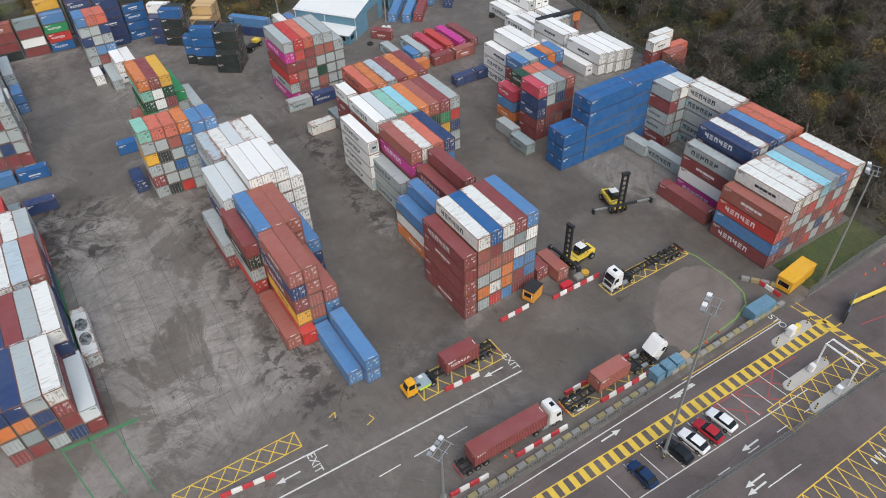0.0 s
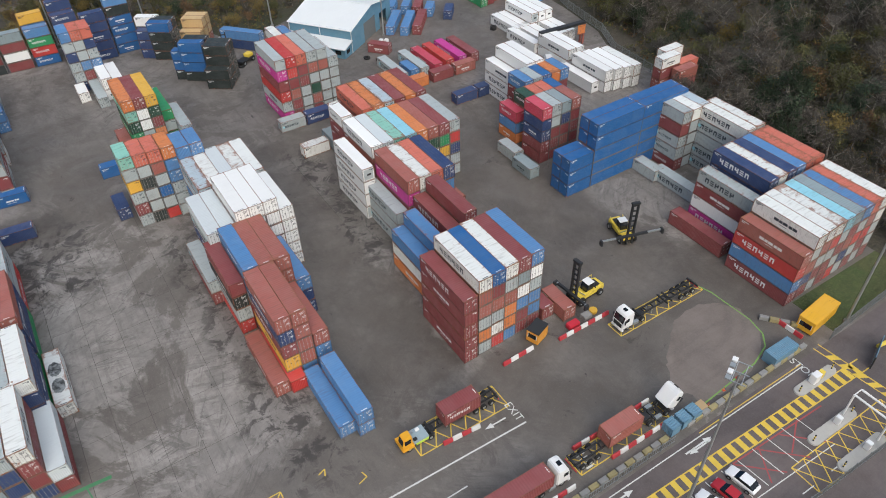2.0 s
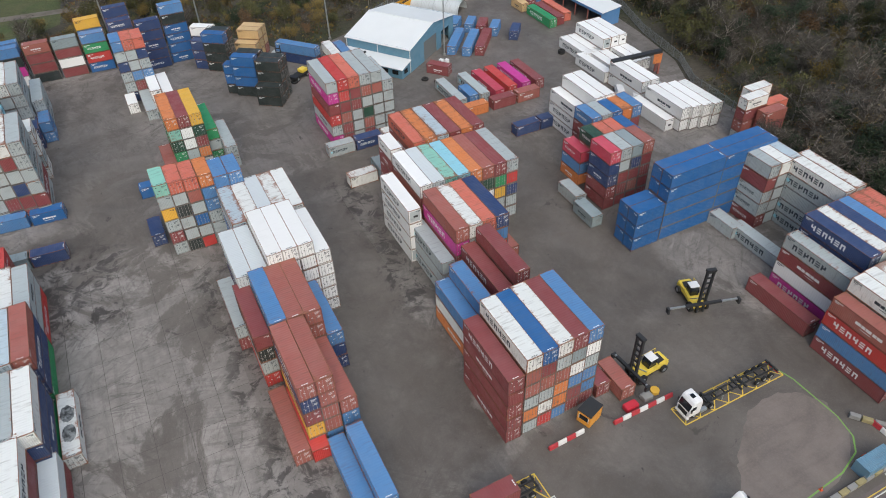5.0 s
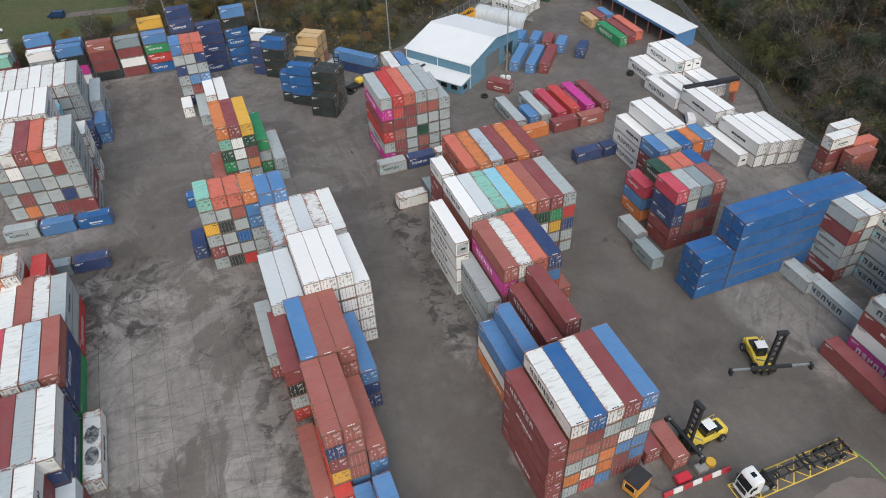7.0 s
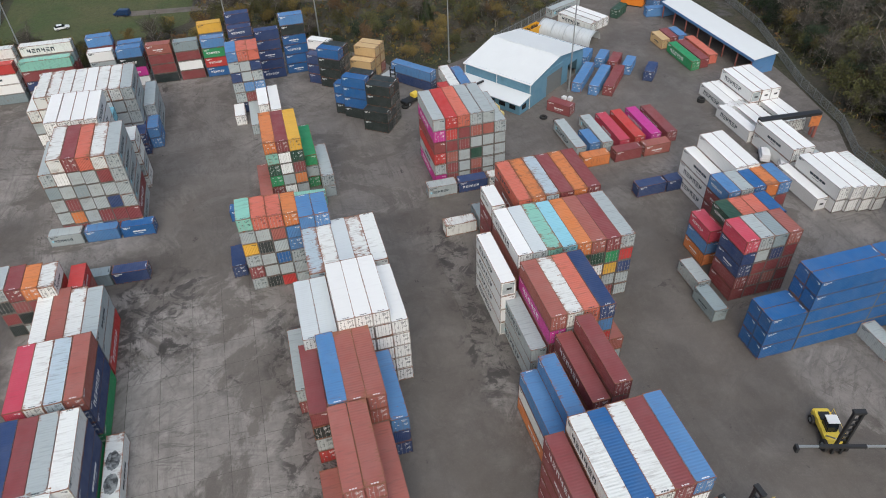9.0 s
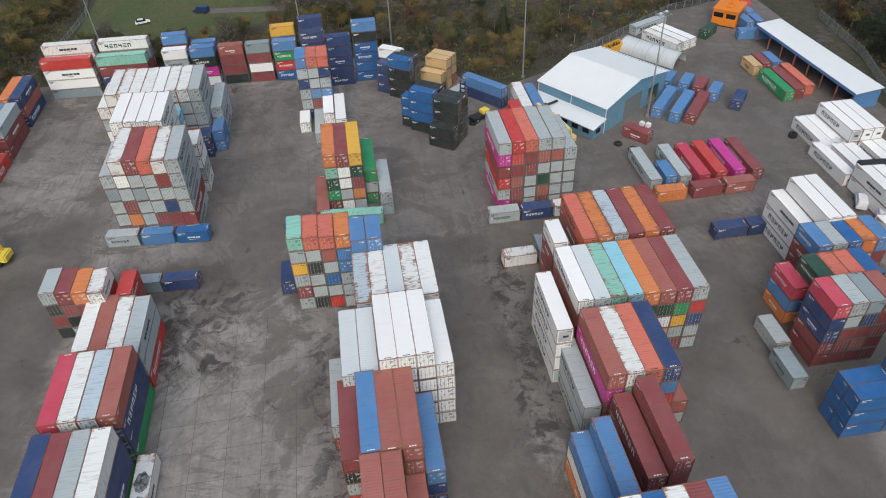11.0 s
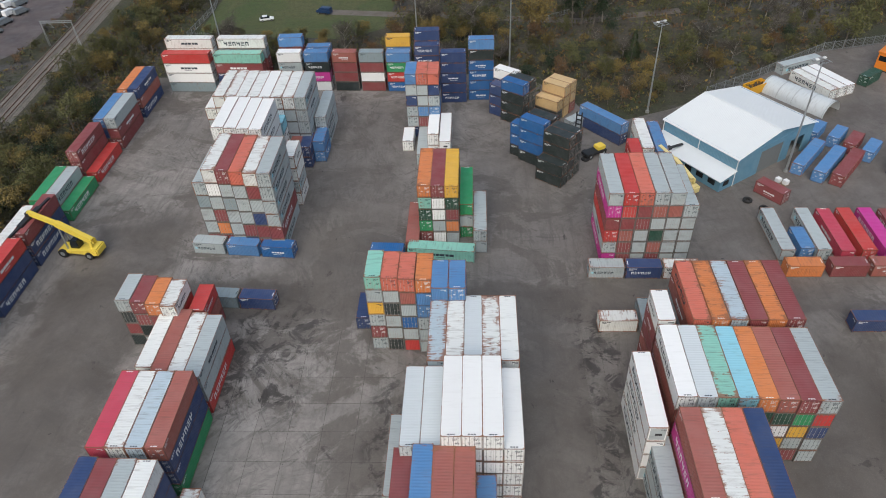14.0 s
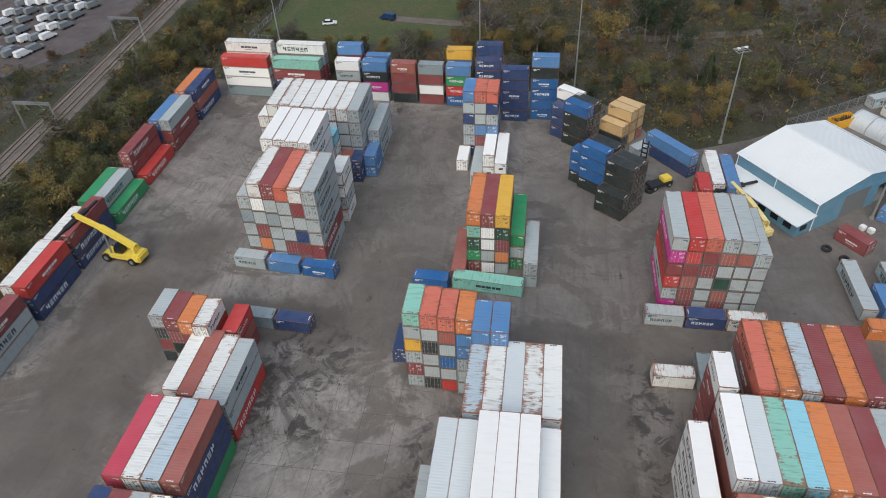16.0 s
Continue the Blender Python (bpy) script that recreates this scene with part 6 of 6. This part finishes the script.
for k in range(60):
    x, y = hr.uniform(-2.5, 2.5), hr.uniform(-0.9, 0.9)
    beam(heap, (x, y, hr.uniform(0.2, 1.7)), (x + hr.uniform(-0.7, 0.7), y + hr.uniform(-0.5, 0.5), hr.uniform(1.3, 2.1)), hr.uniform(0.1, 0.35), 0.12)
part("scrap_heap", heap, plain("brown_scrap", (0.10, 0.075, 0.055), 0.9), r)
r = thing("open_shed", pose(140.5, 180.0, 0, 0, 0, 4), "long open-fronted blue shed with a pale grey roof", "shed")
part("roof", made(lambda bm: prism(bm, [(-3.4, 4.3), (3.6, 4.9), (3.6, 5.05), (-3.4, 4.45)], -14.5, 26.0)), ROOF, r)
part("back_wall", made(box, 3.3, -14.0, 0, 3.5, 25.5, 4.9), BOX["b"], r)
for y in (-14.0, 25.3):
    part("end_wall", made(box, -3.2, y, 0, 3.3, y + 0.2, 4.3), BOX["b"], r)
part("fascia", made(box, -3.45, -14.4, 3.7, -3.3, 25.9, 4.4), BOX["b"], r)
for k in range(8):
    part("post", made(box, -3.25, -13.8 + k * 5.5, 0, -3.0, -13.5 + k * 5.5, 4.2), BOX["O"], r)
r = thing("portal_frame", pose(127.8, 138.0, 0, 0, 0, -5), "brown steel portal frame over the white containers", "gantry")
part("top_beam", made(box, -7.0, -0.7, 5.4, 7.0, 0.7, 6.1), DARK, r)
for x in (-6.7, 6.7):
    for y in (-0.6, 0.6):
        part("leg", made(box, x - 0.25, y - 0.2, 0, x + 0.25, y + 0.2, 5.4), BOX["O"], r)
    part("brace", made(beam, (x, -0.6, 1.0), (x, 0.6, 5.0), 0.2), BOX["o"], r)
part("end_panel", made(box, 4.6, -0.85, 3.0, 7.0, -0.72, 5.5), BOX["o"], r)
for x, y, z in ((120.0, 158.2, 0), (120.0, 158.2, 0.52), (84.3, 160.5, 0), (82.0, 163.2, 0), (90.4, 158.2, 0), (52.5, 178.5, 0), (53.4, 179.6, 0)):
    r = thing("old_tyre", pose(x, y, z, 0, 0, 20), "large worn black machine tyre lying on the ground", "tyre", "old tyres")
    ring = bmesh.new()
    N = 20
    prof = [(0.45, 0.05), (0.8, 0.0), (0.92, 0.12), (0.92, 0.38), (0.8, 0.5), (0.45, 0.45)]
    vs = [[ring.verts.new((a * math.cos(2 * math.pi * i / N), a * math.sin(2 * math.pi * i / N), b)) for a, b in prof] for i in range(N)]
    for i in range(N):
        for j in range(6):
            ring.faces.new((vs[i][j], vs[i][(j + 1) % 6], vs[(i + 1) % N][(j + 1) % 6], vs[(i + 1) % N][j]))
    part("tread", ring, BLACK, r)
r = thing("breaker_truck", pose(54.5, 180.5, 0, 0, 0, 30), "stripped yellow machine among the blue containers", "machine")
part("chassis", bevelled(made(box, -2.6, -1.1, 0.6, 2.6, 1.1, 1.2), 0.08), DARK, r)
part("engine_cover", bevelled(made(box, 0.4, -0.9, 1.2, 2.4, 0.9, 2.1), 0.12), YELLOW, r)
for x in (-1.7, 1.7):
    for y in (-1.1, 1.1):
        wheel(r, x, y, 0.6)
r = thing("mast_stack", pose(51.6, 186.5, 0, 0, 0, 60), "black lattice mast sections leaning beside containers", "machine part")
for s in (-0.6, 0.6):
    part("rail", made(box, -0.15, s - 0.1, 0, 0.15, s + 0.1, 7.0), DARK, r)
for k in range(6):
    part("crossbar", made(box, -0.1, -0.5, 0.6 + k * 1.1, 0.1, 0.5, 0.85 + k * 1.1), DARK, r)
for x, y in ((89.8, 169.4), (91.0, 168.6)):
    r = thing("tank_crate", pose(x, y, 0, 0, 0, 30), "white caged liquid tank beside the workshop", "tank", "caged tanks")
    part("tank", bevelled(made(box, -0.5, -0.5, 0.15, 0.5, 0.5, 1.1), 0.08), CAB, r)
    part("pallet", made(box, -0.6, -0.5, 0, 0.6, 0.5, 0.15), plain("pallet_wood", (0.3, 0.2, 0.11)), r)

# ---- railway ----
def track_x(y):
    return -85.5 - (y - 170) * 0.055 if y > 170 else -85.5 + (170 - y) * 0.02


SLEEPER = plain("concrete_sleeper", (0.22, 0.20, 0.18), 0.9)
RAILM = plain("rusty_rail", (0.16, 0.10, 0.07), 0.5, 0.5)
rail_root = thing("railway_track", pose(0, 0, 0), "two railway tracks on stone ballast", "railway", kind="structure")
for off in (-1.0, -5.0):
    for g2 in (-0.72, 0.72):
        bm = bmesh.new()
        ys = [100 + 10 * k for k in range(24)]
        for a, b in zip(ys, ys[1:]):
            beam(bm, (track_x(a) + off + g2, a, 0.30), (track_x(b) + off + g2, b, 0.30), 0.12, 0.2)
        part("rail", bm, RAILM, rail_root)
    bm = bmesh.new()
    for k in range(320):
        y = 100 + k * 0.7
        x = track_x(y) + off
        box(bm, x - 1.3, y - 0.13, 0.0, x + 1.3, y + 0.13, 0.2)
    tagged(part("sleepers", bm, SLEEPER, rail_root), kind="stuff")
for y in (192.5, 243.0, 150.0):
    x = track_x(y) - 2.6
    r = thing("catenary_portal", pose(x, y, 0), "galvanised steel overhead-line portal over the railway", "gantry", "overhead line portals")
    for s in (-4.6, 4.6):
        part("leg", made(lambda bm: [beam(bm, (s - 0.25, 0, 0), (s - 0.1, 0, 7.2), 0.14), beam(bm, (s + 0.25, 0, 0), (s + 0.1, 0, 7.2), 0.14)] + [beam(bm, (s - 0.2, 0, 0.6 + k), (s + 0.2, 0, 1.2 + k), 0.06) for k in range(6)]), STEEL, r)
    part("boom", made(lambda bm: [beam(bm, (-4.8, d, 7.0 + e), (4.8, d, 7.0 + e), 0.12) for d in (-0.2, 0.2) for e in (0, 0.5)] + [beam(bm, (-4.6 + k, 0, 7.0), (-4.0 + k, 0, 7.5), 0.06) for k in range(9)]), STEEL, r)
    for s in (-2.4, 1.8):
        part("wire_arm", made(lambda bm: [beam(bm, (s, 0, 7.0), (s + 1.2, 0, 5.6), 0.07), beam(bm, (s, 0, 5.8), (s + 1.4, 0, 5.5), 0.06)]), STEEL, r)
for off in (-1.0, -5.0):
    r = thing("overhead_wire", pose(0, 0, 0), "thin overhead contact wire above a railway track", "wire", "overhead wires")
    part("wire", made(lambda bm: [beam(bm, (track_x(a) + off, a, 5.5), (track_x(a + 20) + off, a + 20, 5.5), 0.03) for a in range(100, 300, 20)]), DARK, r)

# ---- trees and scrub ----
def leaf_mat(name, a, b2):
    m, nt, b = node_mat(name)
    geo = nt.nodes.new("ShaderNodeNewGeometry")
    oi = nt.nodes.new("ShaderNodeObjectInfo")
    c = mix(nt, geo.outputs["Random Per Island"], a, b2)
    c = mix(nt, math_node(nt, "MULTIPLY", oi.outputs["Random"], 0.45), c, tuple(v * 0.5 for v in a))
    nt.links.new(c, b.inputs["Base Color"])
    b.inputs["Roughness"].default_value = 0.8
    return m


LEAVES = {"olive": leaf_mat("olive_leaves", (0.050, 0.056, 0.017), (0.13, 0.125, 0.036)), "gold": leaf_mat("golden_leaves", (0.11, 0.080, 0.020), (0.24, 0.175, 0.045)),
          "rust": leaf_mat("rust_leaves", (0.085, 0.048, 0.020), (0.16, 0.088, 0.032)), "bare": leaf_mat("bare_twigs", (0.040, 0.034, 0.026), (0.12, 0.105, 0.085)),
          "fir": leaf_mat("fir_sprays", (0.030, 0.055, 0.014), (0.075, 0.115, 0.030)),
          "dark": leaf_mat("evergreen_leaves", (0.010, 0.022, 0.009), (0.032, 0.055, 0.02))}
BARK = plain("grey_bark", (0.13, 0.115, 0.095), 0.9)
BIRCH = plain("pale_birch_bark", (0.24, 0.22, 0.19), 0.9)


def tree_template(kind, tall, spread, seed, n):
    """Trunk and limbs as one mesh, and a crown of loose leaves or twigs as another."""
    rnd = random.Random(seed)
    tr = bmesh.new()
    tube(tr, (0, 0, -0.2), (rnd.uniform(-.2, .2), rnd.uniform(-.2, .2), tall * 0.72), 0.035 * tall * 0.6, 0.03, 6)
    tips = []
    for k in range(11):
        h = tall * rnd.uniform(0.22, 0.72)
        a = rnd.uniform(0, 2 * math.pi)
        reach = spread * rnd.uniform(0.55, 1.0) * (1.0 - 0.5 * max(0, h / tall - 0.45))
        p, q = Vector((0, 0, h)), Vector((reach * math.cos(a), reach * math.sin(a), min(tall, h + tall * rnd.uniform(0.1, 0.3))))
        tube(tr, p, q, 0.05 + 0.004 * tall, 0.02, 4)
        tips.append((p, q))
        for _ in range(3):
            s = p.lerp(q, rnd.uniform(0.4, 0.9))
            e = s + Vector((rnd.uniform(-1, 1), rnd.uniform(-1, 1), rnd.uniform(0.3, 1.2))) * spread * 0.35
            tube(tr, s, e, 0.035, 0.012, 3)
            tips.append((s, e))
    cr = bmesh.new()
    twig = kind == "bare"
    for _ in range(n):
        p, q = rnd.choice(tips)
        c = p.lerp(q, rnd.uniform(0.35, 1.1)) + Vector((rnd.gauss(0, 1), rnd.gauss(0, 1), rnd.gauss(0, 0.8))) * spread * 0.17
        if c.z < 0.15:
            c.z = rnd.uniform(0.15, tall * 0.3)
        d = Vector((rnd.gauss(0, 1), rnd.gauss(0, 1), rnd.gauss(0.3 if twig else 0, 1))).normalized()
        w = d.orthogonal().normalized()
        a, b = (d * rnd.uniform(0.5, 1.1), w * rnd.uniform(0.025, 0.06)) if twig else (d * rnd.uniform(0.09, 0.22), w * rnd.uniform(0.08, 0.17))
        cr.faces.new([cr.verts.new(v) for v in (c - a, c - b, c + a, c + b)])
    return to_mesh("trunk", tr, BIRCH if twig else BARK), to_mesh("crown", cr, LEAVES[kind])


def fir_template(tall, spread, seed, n):
    """A dense cone of small sprays round a straight stem."""
    rnd = random.Random(seed)
    tr, cr = bmesh.new(), bmesh.new()
    tube(tr, (0, 0, -0.2), (0, 0, tall * 0.95), 0.16, 0.02, 6)
    for _ in range(n):
        h = tall * (1 - rnd.random() ** 0.6) * 0.98 + 0.1
        a, r = rnd.uniform(0, 2 * math.pi), spread * (1 - h / (tall * 1.04)) * rnd.uniform(0.55, 1.08)
        c = Vector((r * math.cos(a), r * math.sin(a), h))
        d = Vector((math.cos(a), math.sin(a), rnd.uniform(-0.7, 0.2))).normalized()
        w = d.orthogonal().normalized()
        p, q = d * rnd.uniform(0.14, 0.30), w * rnd.uniform(0.06, 0.14)
        cr.faces.new([cr.verts.new(v) for v in (c - p, c - q, c + p, c + q)])
    return to_mesh("trunk", tr, BARK), to_mesh("crown", cr, LEAVES["fir"])


TREES = []
for i, (kind, tall, spread, n) in enumerate((("bare", 9.5, 3.4, 640), ("bare", 7.5, 2.8, 520), ("olive", 7.0, 2.9, 1200), ("gold", 7.5, 2.6, 1050), ("rust", 6.5, 2.6, 900), ("dark", 9.0, 2.7, 1400), ("olive", 4.0, 2.4, 800), ("bare", 5.0, 2.6, 420), ("dark", 5.0, 2.8, 1000), ("gold", 4.0, 1.8, 560))):
    TREES.append((kind, tree_template(kind, tall, spread, 40 + i, n)))
TREES.append(("fir", fir_template(8.0, 2.6, 90, 1600)))
NAMES = {"fir": "dense green conical fir tree", "bare": "leafless brown autumn tree", "olive": "bushy olive-green autumn tree", "gold": "golden-leaved autumn tree", "rust": "rust-brown autumn tree", "dark": "dark evergreen tree"}
rt = random.Random(77)
far_v, far_f, far_m = [], [], []
n_things = 0


def plant(x, y, pick, size, single):
    global n_things
    kind, (trunk, crown) = TREES[pick]
    m = pose(x, y, -0.05, rt.uniform(-4, 4), rt.uniform(-4, 4), rt.uniform(0, 360)) @ Matrix.Diagonal((size, size, size * rt.uniform(0.85, 1.15), 1))
    if single and n_things < 200:
        n_things += 1
        r = thing("tree", m, NAMES[kind] + " in the rough ground outside the yard", "tree", "trees round the yard")
        part("trunk", trunk, None, r)
        part("crown", crown, None, r)
        return
    for me, slot in ((trunk, 1 + len(LEAVES) if kind == "bare" else 0), (crown, 1 + list(LEAVES).index(kind))):
        co = np.empty(len(me.vertices) * 3)
        me.vertices.foreach_get("co", co)
        mm = np.array(m)
        co = co.reshape(-1, 3) @ mm[:3, :3].T + mm[:3, 3]
        base = sum(len(v) for v in far_v)
        far_v.append(co)
        for p in me.polygons:
            far_f.append([base + v for v in p.vertices])
            far_m.append(slot)


def wood(n, inside, picks, lo, hi, single):
    placed = 0
    while placed < n:
        x, y = inside()
        plant(x, y, rt.choice(picks), rt.uniform(lo, hi), single)
        placed += 1


# trees that stand out behind the north fence and along the railway hedge
for x, y, pick, size in ((46, 241, 3, 1.7), (44, 243, 3, 1.4), (24, 240, 2, 1.3), (28, 241, 2, 1.2), (32, 241, 3, 1.25), (6, 242, 3, 1.1), (14, 245, 0, 1.3), (16, 247, 1, 1.4), (57, 248, 5, 1.4), (60, 250, 5, 1.5),
                         (63, 248, 5, 1.5), (66, 251, 0, 1.4), (49, 231, 3, 0.9), (70, 225.5, 10, 1.0), (79, 232, 2, 0.8), (89, 216, 3, 0.95), (64, 215, 3, 0.8), (61, 217, 9, 1.0), (49, 221, 8, 0.9), (88, 233, 2, 1.0),
                         (-50, 247, 3, 0.7), (-46, 244, 6, 1.0), (-39, 243, 2, 0.7), (-31, 242, 9, 1.0), (-25, 241, 6, 1.0), (-20, 242, 3, 0.7), (-14, 240, 3, 0.8), (-8, 241, 2, 0.8), (-3, 244, 3, 0.9), (127, 231, 2, 1.5), (130, 234, 2, 1.3), (-75, 215, 2, 1.3), (-74, 230, 2, 1.3), (-67, 196, 3, 0.9), (-77, 184, 2, 1.4), (-70, 204, 6, 1.3), (-71, 222, 3, 1.1)):
    plant(x, y, pick, size, True)
# woodland on the east side
def east():
    while True:
        x, y = rt.uniform(124, 245), rt.uniform(40, 225)
        edge = 124.5 if y < 96 else 141 if y < 128 else 147 if y < 150 else 151 + (y - 150) * 0.18
        if edge + 1.5 < x < edge + 75:
            return x, y
def east_edge():
    y = rt.uniform(42, 215)
    edge = 124.5 if y < 96 else 141 if y < 128 else 147 if y < 150 else 151 + (y - 150) * 0.18
    return edge + rt.uniform(2, 9), y


wood(70, east_edge, (0, 1, 2, 4, 5, 6, 7, 8), 0.75, 1.1, True)
wood(400, east, (0, 0, 0, 0, 1, 1, 2, 2, 2, 3, 4, 5, 5, 5, 7), 0.9, 1.45, False)
# scrub behind the north side
def north_line(x):
    """The edge of the yard behind the workshop."""
    return 221.0 if x < 40 else 207.0 if x < 54 else 196.5 + max(0.0, x - 64) * 0.43 if x < 84 else 206.5 + (x - 84) * 0.62


def north():
    while True:
        x, y = rt.uniform(-60, 150), rt.uniform(198, 330)
        if y < north_line(x) + 4:
            continue
        if -57 < x < 4 and 240 < y < 300:
            continue
        if abs(y - (262 - (x + 20) * 0.15)) < 5 and x > -22:
            continue
        return x, y
def north_edge():
    while True:
        x = rt.uniform(-58, 148)
        y = north_line(x) + rt.uniform(1.5, 18)
        return x, y


wood(16, lambda: (rt.uniform(8, 52), rt.uniform(236, 247)), (2, 2, 3, 3), 0.75, 1.15, True)
wood(104, north_edge, (1, 2, 2, 3, 4, 6, 6, 7, 8, 9, 9), 0.5, 0.95, True)
wood(300, north, (0, 1, 2, 2, 3, 3, 4, 5, 6, 6, 6, 7, 9, 9), 0.6, 1.25, False)
# hedge between the west fence and the railway, and beyond the line
wood(95, lambda: (rt.uniform(-79, -62), rt.uniform(120, 300)), (2, 2, 2, 3, 3, 6, 6, 9, 8), 0.75, 1.25, True)
wood(90, lambda: (rt.uniform(-82, -62), rt.uniform(118, 320)), (2, 2, 3, 6, 6, 7), 0.6, 1.0, False)
wood(70, lambda: (rt.uniform(-150, -98), rt.uniform(150, 232)), (1, 2, 4, 6, 7, 7, 8), 0.5, 0.9, False)
wood(25, lambda: (rt.uniform(-103, -97), rt.uniform(230, 310)), (6, 7, 4), 0.4, 0.7, False)

far = bpy.data.meshes.new("far_woodland")
far.from_pydata(np.concatenate(far_v), [], far_f)
for mt in (BARK, *LEAVES.values(), BIRCH):
    far.materials.append(mt)
far.polygons.foreach_set("material_index", far_m)
tagged(new("far_woodland", far), "mixed autumn woodland and bushes outside the yard", "woodland", kind="stuff")

# low brush: many small tufts over the rough ground
bv, bf, bmi = [], [], []
rb = np.random.RandomState(3)
def brush(n, x0, x1, y0, y1, keep):
    for _ in range(n):
        x, y = rb.uniform(x0, x1), rb.uniform(y0, y1)
        if not keep(x, y):
            continue
        s = int(rb.choice(4, p=(0.22, 0.46, 0.22, 0.10)))
        for _ in range(9):
            c = np.array((x, y, 0.0)) + rb.normal(0, 0.5, 3) * (1, 1, 0.3) + (0, 0, rb.uniform(0.15, 0.9))
            d, w = rb.normal(0, 1, 3) * 0.20, rb.normal(0, 1, 3) * 0.13
            i = len(bv)
            bv.extend((c - d, c - w, c + d, c + w))
            bf.append((i, i + 1, i + 2, i + 3))
            bmi.append(s)


brush(7000, 122, 225, 38, 230, lambda x, y: x > (124.5 if y < 96 else 141 if y < 128 else 147 if y < 150 else 151 + (y - 150) * 0.18))
brush(9000, -62, 152, 197, 330, lambda x, y: not (-57 < x < 4 and 243 < y < 300) and y > north_line(x) + 0.8)
brush(2600, -83, -61, 115, 300, lambda x, y: True)
brush(2400, -160, -96, 140, 300, lambda x, y: y < 225 + 0.0 * x or x > -104)
me = bpy.data.meshes.new("brush")
me.from_pydata(np.array(bv), [], bf)
for k in ("bare", "olive", "rust", "gold"):
    me.materials.append(LEAVES[k])
me.polygons.foreach_set("material_index", bmi)
tagged(new("brush", me), "low brown and olive brush covering the rough ground", "undergrowth", kind="stuff")
